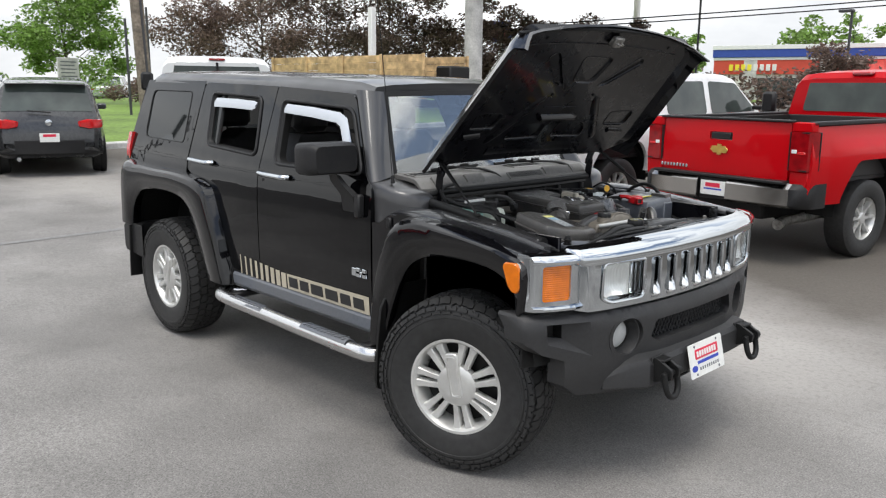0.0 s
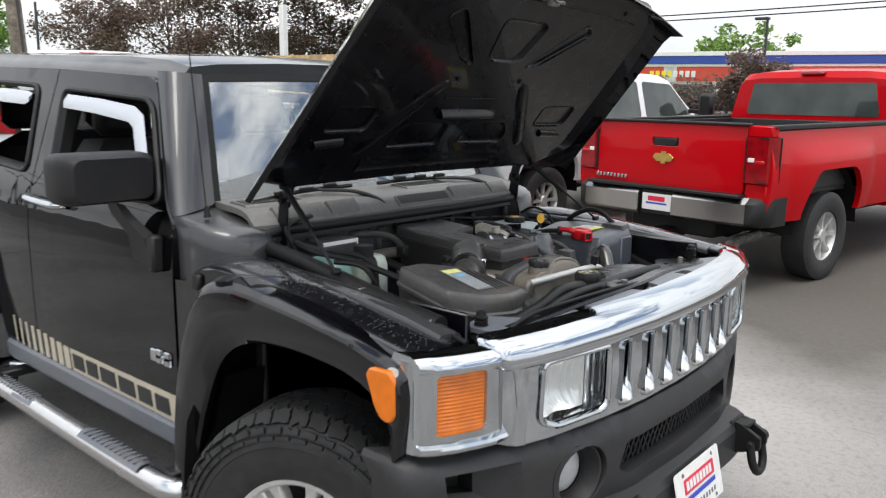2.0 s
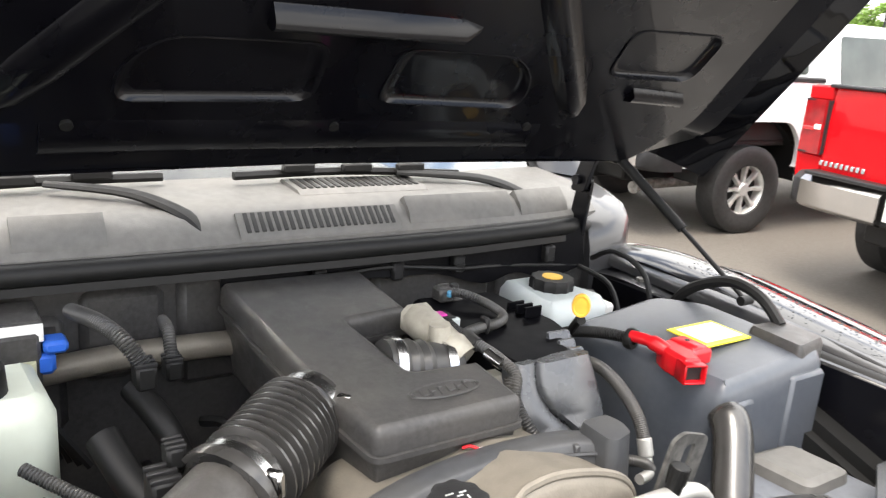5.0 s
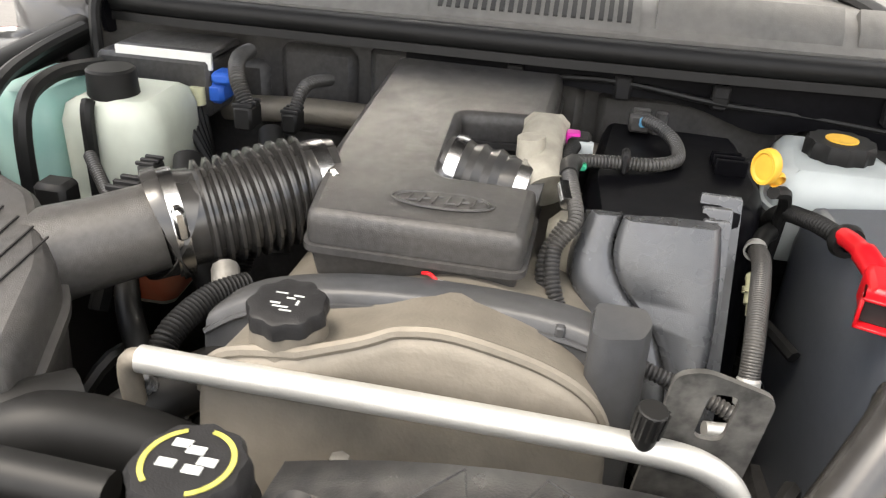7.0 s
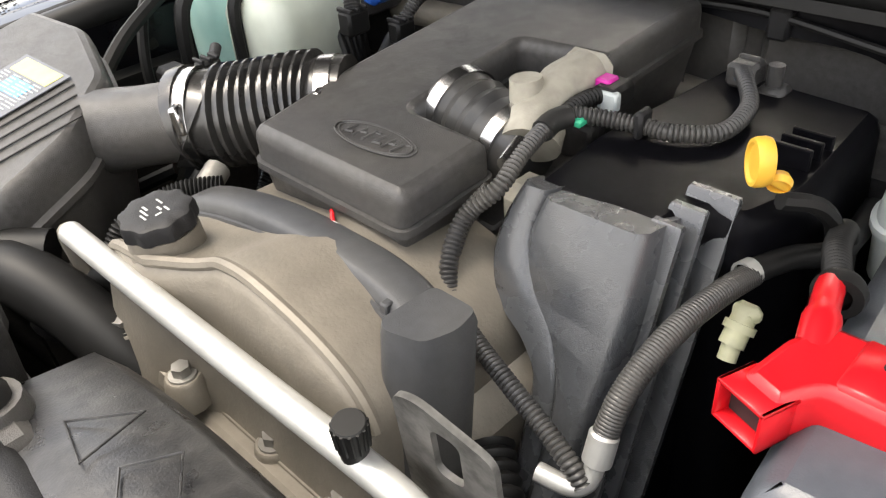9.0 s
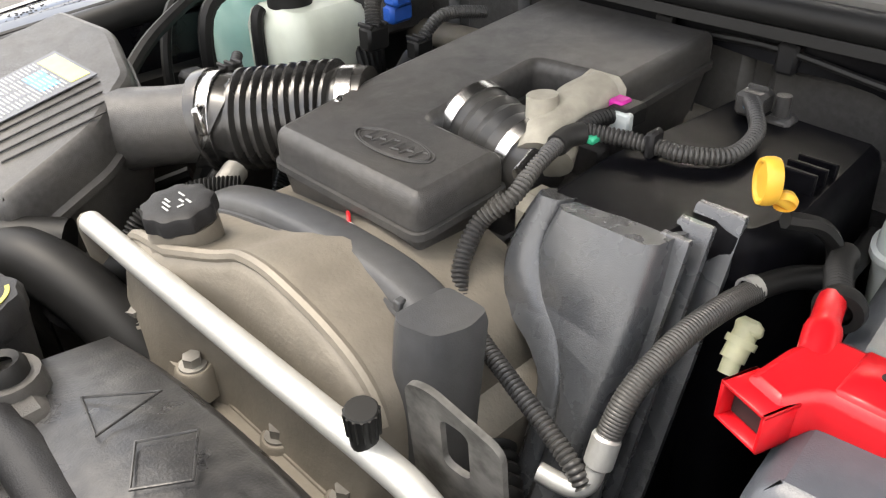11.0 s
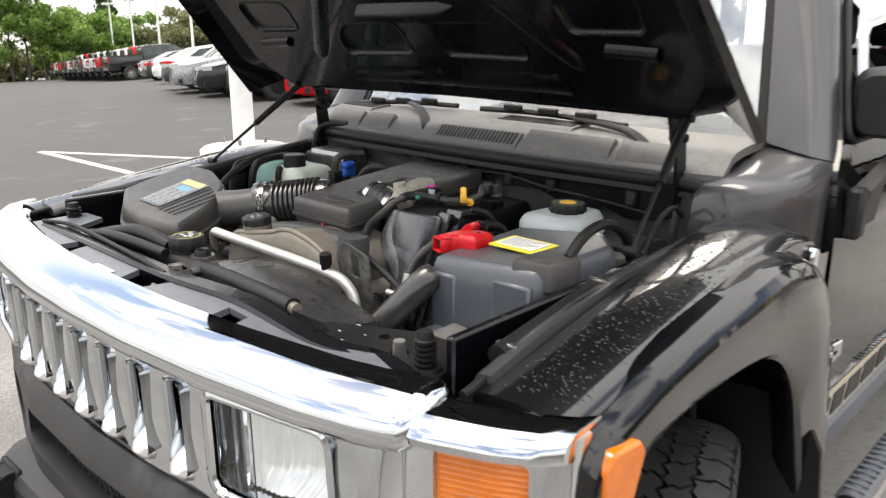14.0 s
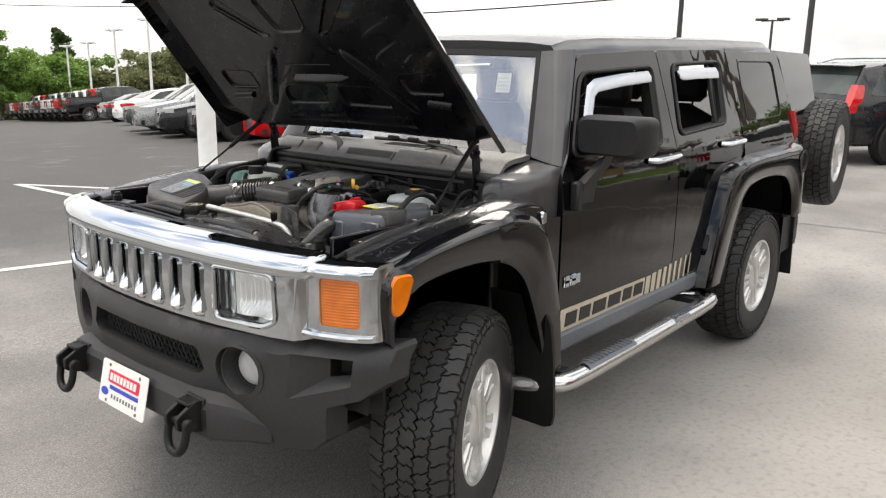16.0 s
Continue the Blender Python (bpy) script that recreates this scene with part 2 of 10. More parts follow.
# ---- materials ----
def material(name, base, rough=0.5, metal=0.0, vary=0.0, grain=40.0, stain=0.0, stain_scale=2.0, stain_colour=None, bump=0.0, bump_scale=200.0,
             coat=0.0, trans=0.0, ior=1.45, rough_vary=0.0, spec=0.5, alpha=1.0, emit=None, per_object=0.0, per_island=0.0, sub=0.0):
    """A surface with a fine grain, larger stains and a relief, all in metres of its own space."""
    m = bpy.data.materials.new(name)
    m.use_nodes = True
    nt = m.node_tree
    b = nt.nodes["Principled BSDF"]
    b.inputs["Base Color"].default_value = (*base, 1)
    b.inputs["Roughness"].default_value = rough
    b.inputs["Metallic"].default_value = metal
    b.inputs["Coat Weight"].default_value = coat
    b.inputs["Coat Roughness"].default_value = 0.03
    b.inputs["Transmission Weight"].default_value = trans
    b.inputs["IOR"].default_value = ior
    b.inputs["Specular IOR Level"].default_value = spec
    b.inputs["Alpha"].default_value = alpha
    if emit:
        b.inputs["Emission Color"].default_value = (*emit[:3], 1)
        b.inputs["Emission Strength"].default_value = emit[3]
    co = nt.nodes.new("ShaderNodeTexCoord")
    colour = None

    def noise_at(scale, detail=4.0):
        n = nt.nodes.new("ShaderNodeTexNoise")
        n.inputs["Scale"].default_value = scale
        n.inputs["Detail"].default_value = detail
        nt.links.new(co.outputs["Object"], n.inputs["Vector"])
        return n.outputs["Fac"]

    def remap(src, a, c, lo, hi):
        r = nt.nodes.new("ShaderNodeMapRange")
        r.inputs["From Min"].default_value, r.inputs["From Max"].default_value = a, c
        r.inputs["To Min"].default_value, r.inputs["To Max"].default_value = lo, hi
        nt.links.new(src, r.inputs["Value"])
        return r.outputs["Result"]

    def mul(fac_socket, prev):
        hsv = nt.nodes.new("ShaderNodeHueSaturation")
        nt.links.new(fac_socket, hsv.inputs["Value"])
        if prev is None:
            hsv.inputs["Color"].default_value = (*base, 1)
        else:
            nt.links.new(prev, hsv.inputs["Color"])
        return hsv.outputs["Color"]

    if vary:
        colour = mul(remap(noise_at(grain), 0.3, 0.7, 1 - vary, 1 + vary), colour)
    if stain:
        if stain_colour is None:
            colour = mul(remap(noise_at(stain_scale, 6.0), 0.35, 0.68, 1 - stain, 1 + stain), colour)
        else:
            mix = nt.nodes.new("ShaderNodeMix")
            mix.data_type = "RGBA"
            nt.links.new(remap(noise_at(stain_scale, 7.0), 0.42, 0.72, 0.0, stain), mix.inputs["Factor"])
            if colour is None:
                mix.inputs["A"].default_value = (*base, 1)
            else:
                nt.links.new(colour, mix.inputs["A"])
            mix.inputs["B"].default_value = (*stain_colour, 1)
            colour = mix.outputs["Result"]
    if per_object or per_island:
        if per_object:
            src = nt.nodes.new("ShaderNodeObjectInfo").outputs["Random"]
        else:
            src = nt.nodes.new("ShaderNodeNewGeometry").outputs["Random Per Island"]
        amount = per_object or per_island
        colour = mul(remap(src, 0, 1, 1 - amount, 1 + amount), colour)
    if colour is not None:
        nt.links.new(colour, b.inputs["Base Color"])
    if rough_vary:
        nt.links.new(remap(noise_at(grain * 0.3 + 3, 5.0), 0.3, 0.7, max(0.02, rough - rough_vary), rough + rough_vary), b.inputs["Roughness"])
    if bump:
        bp = nt.nodes.new("ShaderNodeBump")
        bp.inputs["Strength"].default_value = 0.6
        bp.inputs["Distance"].default_value = bump
        nt.links.new(noise_at(bump_scale, 3.0), bp.inputs["Height"])
        nt.links.new(bp.outputs["Normal"], b.inputs["Normal"])
        if coat > 0.9:
            nt.links.new(bp.outputs["Normal"], b.inputs["Coat Normal"])
    return m


BLACK_PAINT = material("black_car_paint", (0.0010, 0.0010, 0.0014), 0.30, spec=0.0, coat=1.0, stain=0.03, stain_scale=3.0, stain_colour=(0.03, 0.03, 0.03), bump=0.007, bump_scale=2.4)
BLACK_PAINT.node_tree.nodes["Principled BSDF"].inputs["Coat IOR"].default_value = 1.45
GLOSS_PAINT = material("polished_black_paint", (0.0016, 0.0016, 0.0024), 0.30, spec=0.06, coat=1.0, stain=0.04, stain_scale=6.0, stain_colour=(0.03, 0.03, 0.03), bump=0.002, bump_scale=4.0)
GLOSS_PAINT.node_tree.nodes["Principled BSDF"].inputs["Coat IOR"].default_value = 1.48
# faded body black; the sky's sheen is also put into this paler grey
FADED_SHEEN_PAINT = material("faded_black_paint_with_sky_sheen", (0.030, 0.030, 0.032), 0.46, spec=0.6, coat=0.65, vary=0.12, grain=8, stain=0.15, stain_scale=3.0, stain_colour=(0.05, 0.048, 0.046), rough_vary=0.07)
HOOD_UNDER = material("satin_black_paint", (0.0020, 0.0020, 0.0034), 0.30, spec=0.25, coat=0.25, stain=0.02, stain_scale=5.0, stain_colour=(0.05, 0.048, 0.045), rough_vary=0.08)
BLACK_TRIM = material("black_textured_plastic", (0.014, 0.014, 0.015), 0.48, spec=0.32, vary=0.15, grain=60, bump=0.0006, bump_scale=700, stain=0.2, stain_scale=4, stain_colour=(0.05, 0.047, 0.043))
BUMPER_PLASTIC = material("grained_bumper_plastic", (0.026, 0.026, 0.027), 0.50, spec=0.42, vary=0.12, grain=70, bump=0.0006, bump_scale=700, stain=0.2, stain_scale=4, stain_colour=(0.055, 0.052, 0.048))
FROSTED = material("frosted_lamp_glass", (0.48, 0.49, 0.48), 0.30, vary=0.10, grain=30, coat=0.6)
# bumper chrome with the ground's grey-tan reflection put into its colour
PICKUP_CHROME = material("ground_toned_bumper_chrome", (0.40, 0.385, 0.37), 0.20, 1.0, rough_vary=0.06, grain=8)
RUBBER = material("tyre_rubber", (0.024, 0.024, 0.024), 0.55, spec=0.45, vary=0.25, grain=30, stain=0.30, stain_scale=7, stain_colour=(0.026, 0.024, 0.022), bump=0.0006, bump_scale=300)
SOFT_RUBBER = material("soft_black_rubber", (0.009, 0.009, 0.009), 0.50, spec=0.32, vary=0.15, grain=40)
# the same chrome, its colour raised to stand for mirrored sky
SKY_BRIGHT_CHROME = material("chrome_brightened_for_sky", (0.93, 0.94, 0.95), 0.30, 1.0, rough_vary=0.05, grain=20)
VISOR = material("pale_visor_plastic", (0.50, 0.53, 0.57), 0.16, 0.55, coat=0.8, rough_vary=0.05, grain=12)
BADGE_GOLD = material("gold_badge", (0.55, 0.37, 0.10), 0.30, 0.7, vary=0.1, grain=20)
CHROME = material("chrome", (0.53, 0.555, 0.575), 0.045, 1.0, rough_vary=0.025, grain=20)
STEEL = material("brushed_steel_tube", (0.62, 0.62, 0.62), 0.22, 1.0, rough_vary=0.08, grain=15)
ALLOY = material("silver_alloy", (0.66, 0.66, 0.64), 0.34, 0.60, vary=0.06, grain=20, stain=0.25, stain_scale=9, stain_colour=(0.25, 0.23, 0.20))
GLASS = material("clear_glass", (0.80, 0.86, 0.85), 0.0, trans=1.0, ior=2.7)
TINT = material("dark_tinted_glass", (0.010, 0.012, 0.012), 0.02, trans=0.0, spec=0.45)
LENS = material("clear_lamp_lens", (0.95, 0.97, 0.97), 0.03, trans=1.0, ior=1.35, vary=0.03, grain=50)
DISH = material("bright_lamp_dish", (0.88, 0.88, 0.87), 0.38, 0.75, vary=0.06, grain=60, bump=0.001, bump_scale=90)
AMBER = material("amber_lens", (0.66, 0.155, 0.004), 0.12, coat=0.6, vary=0.12, grain=25)
RED_LENS = material("red_lens", (0.62, 0.012, 0.015), 0.1, coat=0.8, vary=0.15, grain=18)
SEAT = material("dark_seat_leather", (0.03, 0.03, 0.032), 0.5, vary=0.2, grain=25, bump=0.0006, bump_scale=260)
SMOOTH_TUBE = material("smooth_black_tube", (0.030, 0.029, 0.028), 0.26, spec=0.9, vary=0.15, grain=50, stain=0.2, stain_scale=9, stain_colour=(0.07, 0.065, 0.06))
CHIPPED = material("chipped_black_paint", (0.010, 0.010, 0.011), 0.30, vary=0.3, grain=90, stain=0.25, stain_scale=14, stain_colour=(0.05, 0.045, 0.04), bump=0.0005, bump_scale=300)
ENGINE_PLASTIC = material("dusty_black_plastic", (0.043, 0.042, 0.042), 0.36, vary=0.25, grain=140, stain=0.4, stain_scale=6, stain_colour=(0.12, 0.11, 0.095), bump=0.0007, bump_scale=900, rough_vary=0.08)
BATTERY_PLASTIC = material("slate_battery_plastic", (0.066, 0.074, 0.088), 0.34, spec=0.6, vary=0.08, grain=80, stain=0.2, stain_scale=5, stain_colour=(0.11, 0.105, 0.10), bump=0.0003, bump_scale=700)
SHROUD_PLASTIC = material("scuffed_shroud_plastic", (0.020, 0.020, 0.021), 0.34, spec=0.6, vary=0.25, grain=90, stain=0.16, stain_scale=70, stain_colour=(0.16, 0.155, 0.145), bump=0.0005, bump_scale=500, rough_vary=0.10)
GREY_PLASTIC = material("slate_grey_plastic", (0.112, 0.122, 0.140), 0.36, vary=0.1, grain=80, stain=0.25, stain_scale=5, stain_colour=(0.17, 0.16, 0.145), bump=0.0003, bump_scale=700)
TRAY_PLASTIC = material("dark_tray_plastic", (0.046, 0.048, 0.052), 0.42, vary=0.12, grain=90, stain=0.3, stain_scale=7, stain_colour=(0.10, 0.095, 0.085), bump=0.0003, bump_scale=700)
SLATE_PLASTIC = material("slate_cover_plastic", (0.052, 0.055, 0.060), 0.27, spec=1.0, vary=0.08, grain=110, stain=0.04, stain_scale=6, stain_colour=(0.12, 0.115, 0.105), bump=0.0004, bump_scale=900, rough_vary=0.06)
CONDUIT = material("grey_ribbed_conduit", (0.038, 0.038, 0.039), 0.32, vary=0.15, grain=60, stain=0.3, stain_scale=12, stain_colour=(0.13, 0.12, 0.10))
GLOSS_COVER = material("glossy_dusty_black_plastic", (0.003, 0.003, 0.004), 0.42, spec=0.06, vary=0.3, grain=120, rough_vary=0.04)
COWL_PLASTIC = material("weathered_grey_plastic", (0.112, 0.110, 0.105), 0.5, vary=0.15, grain=60, stain=0.4, stain_scale=7, stain_colour=(0.165, 0.155, 0.142), bump=0.0004, bump_scale=500)
PALE_CAST = material("pale_tan_casting", (0.34, 0.32, 0.27), 0.55, 0.1, vary=0.15, grain=60, stain=0.5, stain_scale=16, stain_colour=(0.17, 0.155, 0.125), bump=0.0006, bump_scale=260)
CAST = material("dull_cast_aluminium", (0.20, 0.18, 0.15), 0.55, 0.35, vary=0.12, grain=35, stain=0.4, stain_scale=6, stain_colour=(0.12, 0.105, 0.085), bump=0.0008, bump_scale=260)
BARE_ALU = material("bare_aluminium_tube", (0.52, 0.52, 0.50), 0.42, 0.6, vary=0.06, grain=40, bump=0.0003, bump_scale=400)
OLD_STEEL = material("stained_zinc_steel", (0.28, 0.27, 0.25), 0.5, 0.6, vary=0.35, grain=30, stain=0.7, stain_scale=14, stain_colour=(0.06, 0.055, 0.05))
TANK = material("milky_tank_plastic", (0.54, 0.58, 0.50), 0.4, vary=0.08, grain=20, stain=0.35, stain_scale=8, stain_colour=(0.42, 0.40, 0.30))
COOLANT = material("red_coolant_in_tank", (0.46, 0.10, 0.045), 0.4, vary=0.25, grain=14, stain=0.5, stain_scale=9, stain_colour=(0.52, 0.36, 0.26))
TANK_BLUE = material("blue_green_fluid_tank", (0.30, 0.55, 0.50), 0.35, vary=0.1, grain=15, stain=0.4, stain_scale=9, stain_colour=(0.50, 0.62, 0.55))
BRAKE_TANK = material("pale_fluid_tank", (0.47, 0.51, 0.51), 0.35, vary=0.08, grain=18, stain=0.3, stain_scale=9, stain_colour=(0.42, 0.46, 0.44))
RED_PLASTIC = material("red_plastic", (0.52, 0.008, 0.014), 0.28, vary=0.12, grain=30)
YELLOW = material("yellow_plastic", (0.80, 0.46, 0.06), 0.4, vary=0.12, grain=40)
CREAM = material("cream_plastic", (0.62, 0.62, 0.42), 0.4, vary=0.12, grain=60)
WHITE_LABEL = material("white_label", (0.75, 0.75, 0.72), 0.4, vary=0.06, grain=40)
YELLOW_LABEL = material("yellow_label", (0.80, 0.68, 0.05), 0.4, vary=0.06, grain=40)
PALE_YELLOW = material("faded_yellow_label", (0.62, 0.60, 0.22), 0.45, vary=0.1, grain=60)
BLUE_LABEL = material("blue_label", (0.10, 0.34, 0.55), 0.4, vary=0.1, grain=60)
OLIVE_PRINT = material("yellow_green_print", (0.36, 0.34, 0.08), 0.5, vary=0.3, grain=120)
INK = material("dark_print", (0.02, 0.02, 0.02), 0.5, vary=0.1, grain=60)
PALE_PRINT = material("pale_print", (0.42, 0.44, 0.43), 0.5, vary=0.2, grain=90)
BLUE_PLASTIC = material("blue_connector", (0.02, 0.12, 0.55), 0.4, vary=0.1, grain=60)
MAGENTA = material("magenta_connector", (0.55, 0.02, 0.30), 0.4, vary=0.1, grain=60)
GREEN_PLASTIC = material("green_clip", (0.02, 0.40, 0.22), 0.4, vary=0.1, grain=60)
CANVAS_STRIP = material("pale_gold_strip", (0.48, 0.43, 0.33), 0.35, vary=0.08, grain=25)
PLATE_RED = material("red_print", (0.65, 0.02, 0.06), 0.4, vary=0.05, grain=60)
PLATE_BLUE = material("blue_print", (0.03, 0.06, 0.42), 0.4, vary=0.05, grain=60)


# ---- the black off-road SUV: body ----
suv = thing("off_road_suv", "black boxy off-road SUV with open hood, chrome grille and lowered windows", "car")


def y_side(z):
    return lerp([(0.5, 0.865), (0.62, 0.886), (0.8, 0.893), (1.1, 0.893), (1.22, 0.884), (1.29, 0.866), (1.72, 0.725), (1.82, 0.69)], z)


def roof_edge(x):
    return lerp([(-3.45, 1.80), (-2.6, 1.79), (-1.7, 1.765), (-1.2, 1.75), (-0.87, 1.728)], x)


def on_side(s, out=0.0):
    return lambda x, z, w: (x, s * (y_side(z) + out - w), z)


FRONT_OPEN = [(0.425, 0.80), (0.415, 0.92), (0.33, 0.985), (0.2, 1.008), (0.02, 1.008), (-0.14, 0.98), (-0.25, 0.90), (-0.33, 0.75), (-0.385, 0.60), (-0.41, 0.50)]
FRONT_LINE = [(0.47, 0.86), (0.475, 1.04), (0.35, 1.092), (0.2, 1.118), (0.0, 1.143), (-0.2, 1.158), (-0.36, 1.105), (-0.455, 0.92), (-0.505, 0.70), (-0.52, 0.50)]
REAR_OPEN = [(-2.16, 0.52), (-2.22, 0.63), (-2.33, 0.86), (-2.45, 0.99), (-2.62, 1.03), (-2.9, 1.03), (-3.12, 1.0), (-3.26, 0.88), (-3.31, 0.72)]
REAR_LINE = [(-1.93, 0.52), (-1.96, 0.63), (-2.09, 0.96), (-2.2, 1.13), (-2.5, 1.178), (-2.9, 1.185), (-3.2, 1.195), (-3.44, 1.17), (-3.49, 0.74)]


def flare(s, opening, line, top_y):
    g = Geo()
    o, b = curve([(x, z, 0) for x, z in opening], 4), curve([(x, z, 0) for x, z in line], 4)
    rings = []
    for p, q in zip(o, b):
        d = q - p
        rows = [(1.0, 0.884), (0.985, 0.905), (0.93, top_y - 0.018), (0.84, top_y - 0.002), (0.78, top_y + 0.002), (0.40, top_y + 0.002), (0.06, top_y - 0.010), (0.0, top_y - 0.018), (0.0, top_y - 0.03), (0.10, 0.88), (0.5, 0.86)]
        rings.append([(p.x + d.x * k, s * y, p.y + d.y * k) for k, y in rows])
    return g.loft(rings)


WINDOW_F = rounded([(-0.678, 1.312), (-0.872, 1.622), (-1.520, 1.655), (-1.458, 1.310)], [0.05, 0.06, 0.05, 0.05])
WINDOW_R = rounded([(-1.70, 1.342), (-1.775, 1.668), (-2.365, 1.690), (-2.285, 1.372)], [0.05, 0.05, 0.05, 0.05])
WINDOW_Q = rounded([(-2.625, 1.36), (-2.67, 1.704), (-3.29, 1.712), (-3.245, 1.376)], [0.04, 0.04, 0.06, 0.06])
DOOR_F = rounded([(-0.562, 0.60), (-0.562, 1.24), (-0.63, 1.30), (-0.872, 1.70), (-1.617, 1.738), (-1.617, 0.60)], [0.04, 0.05, 0.05, 0.06, 0.02, 0.03])
DOOR_R = rounded([(-1.625, 0.60), (-1.625, 1.738), (-2.515, 1.762), (-2.505, 1.19), (-2.20, 1.12), (-2.07, 0.95), (-1.95, 0.62)], [0.03, 0.02, 0.05, 0.05, 0.08, 0.06, 0.02])
QUARTER = [(-2.523, 1.17), (-2.525, 1.77), (-3.41, 1.782), (-3.43, 1.70), (-3.49, 1.20), (-3.44, 1.15)]

for s in (-1, 1):
    fl = part("wheel_arch_flare", flare(s, FRONT_OPEN, FRONT_LINE, 0.955), GLOSS_PAINT, suv, angle=24)
    fl2 = part("wheel_arch_flare", flare(s, REAR_OPEN, REAR_LINE, 0.965), GLOSS_PAINT, suv, angle=24)
    # doors, with the glass wound down and pale visors over the openings
    for poly, hole, in_x in ((DOOR_F, WINDOW_F, (-1.575, -1.30)), (DOOR_R, WINDOW_R, (-2.44, -2.17))):
        door = part("door", Geo().sheet(poly, [hole], on_side(s), 0.045, 0.07), BLACK_PAINT, suv, angle=30)
        # rubber channel inside the opening
        g = Geo()
        mid = Vector((sum(p[0] for p in hole) / len(hole), sum(p[1] for p in hole) / len(hole)))
        rings = []
        for p in hole:
            q = mid + (Vector(p) - mid) * 0.955
            rings.append([on_side(s, 0.004)(p[0], p[1], 0), on_side(s, 0.004)(q.x, q.y, 0.012), on_side(s, 0.0)(q.x, q.y, 0.05), on_side(s, 0.0)(p[0], p[1], 0.05)])
        g.loft(rings + [rings[0]], caps=False)
        part("window_channel", g, SOFT_RUBBER, door)
        wide_ = [mid + (Vector(p) - mid) * 1.035 for p in hole]
        g = Geo().tube([on_side(s, 0.002)(p.x, p.y, 0) for p in wide_ + wide_[:1]], 0.0095, 8)
        part("window_frame", g, BLACK_TRIM, door, "raised black window frame")
        # chrome strip under the channel
        front, back, bottom = max(p[0] for p in hole), min(p[0] for p in hole), min(p[1] for p in hole)
        top = max(p[1] for p in hole)
        g = Geo()
        if poly is DOOR_F:
            run = [(-1.47, 1.640), (-1.2, 1.626), (-0.95, 1.604), (-0.880, 1.576), (-0.81, 1.475), (-0.728, 1.345)]
            wide = [0.045, 0.047, 0.048, 0.052, 0.050, 0.04]
        else:
            run = [(-2.30, 1.664), (-2.05, 1.660), (-1.83, 1.650), (-1.79, 1.640)]
            wide = [0.05, 0.05, 0.048, 0.03]
        rings = []
        for i, (x, z) in enumerate(run):
            a, b = Vector(run[max(i - 1, 0)]), Vector(run[min(i + 1, len(run) - 1)])
            t = (b - a).normalized()
            nrm = Vector((t.y, -t.x)) if t.x > 0 else Vector((-t.y, t.x))
            nrm = nrm if nrm.y < 0 else -nrm
            w = wide[i] * 1.12
            rings.append([on_side(s, 0.012)(x, z, 0), on_side(s, 0.022)(x + nrm.x * w * 0.5, z + nrm.y * w * 0.5, 0), on_side(s, 0.016)(x + nrm.x * w, z + nrm.y * w, 0), on_side(s, 0.008)(x + nrm.x * w * 0.5, z + nrm.y * w * 0.5, 0)])
        g.loft(rings)
        part("rain_visor", g, VISOR, door, "pale glossy rain visor over the window opening")
        # handle: a chrome bar over a dark cup
        x0, x1 = in_x
        zc = 1.246 if poly is DOOR_F else 1.266
        g = Geo()
        y0 = y_side(zc)
        pts = [(x0, s * (y0 + 0.004), zc), (x0 + 0.02, s * (y0 + 0.032), zc + 0.003), (x0 + 0.09, s * (y0 + 0.040), zc), (x1 - 0.05, s * (y0 + 0.038), zc - 0.004), (x1 - 0.015, s * (y0 + 0.030), zc - 0.004), (x1, s * (y0 + 0.004), zc - 0.004)]
        g.tube(curve(pts, 4), 0.021, 10, flat=0.75)
        part("door_handle", g, CHROME, door, "chrome pull handle")
        if poly is DOOR_F:
            part("lock", Geo().cyl((-1.61 + 0.05, s * (y0 + 0.001), 1.205), (-1.56, s * (y0 + 0.008), 1.205), 0.011), BLACK_TRIM, door)
        if poly is DOOR_R:
            # fixed pane and its bar behind the lowered rear glass
            g = Geo().sheet([(-2.20, 1.372), (-2.25, 1.68), (-2.345, 1.684), (-2.275, 1.376)], [], on_side(s, -0.02), 0.006, 0.2)
            part("fixed_pane", g, TINT, door)
            g = Geo().tube([on_side(s, -0.015)(-2.185, 1.36, 0), on_side(s, -0.015)(-2.24, 1.68, 0)], 0.012, 8)
            part("window_bar", g, SOFT_RUBBER, door)
    quarter = part("quarter_panel", Geo().sheet(QUARTER, [WINDOW_Q], on_side(s), 0.05, 0.08), BLACK_PAINT, suv, angle=30)
    big = [((x + 2.95) * 1.0 - 2.95, z) for x, z in WINDOW_Q]
    part("quarter_glass", Geo().sheet(big, [], on_side(s, -0.004), 0.006, 0.1), TINT, quarter, "dark tinted glass")
    mid = Vector((-2.95, 1.54))
    rings = []
    for p in WINDOW_Q:
        q = mid + (Vector(p) - mid) * 0.975
        rings.append([on_side(s, 0.003)(p[0], p[1], 0), on_side(s, 0.003)(q.x, q.y, 0), on_side(s, -0.006)(q.x, q.y, 0), on_side(s, -0.006)(p[0], p[1], 0)])
    part("glass_seal", Geo().loft(rings + [rings[0]], caps=False), SOFT_RUBBER, quarter)
    # fuel cap ring on the driver's side, round reflector recess in the flare's tail
    if s == 1:
        g = Geo().turn([(0.055, 0), (0.062, 0.006), (0.072, 0.006), (0.076, 0)], 24, Matrix.Translation((-3.36, 0.972, 1.085)) @ pose(0, 0, 0, -90, 0, 0))
        part("trim_ring", g, BLACK_TRIM, suv)
    # sill under the doors
    g = Geo()
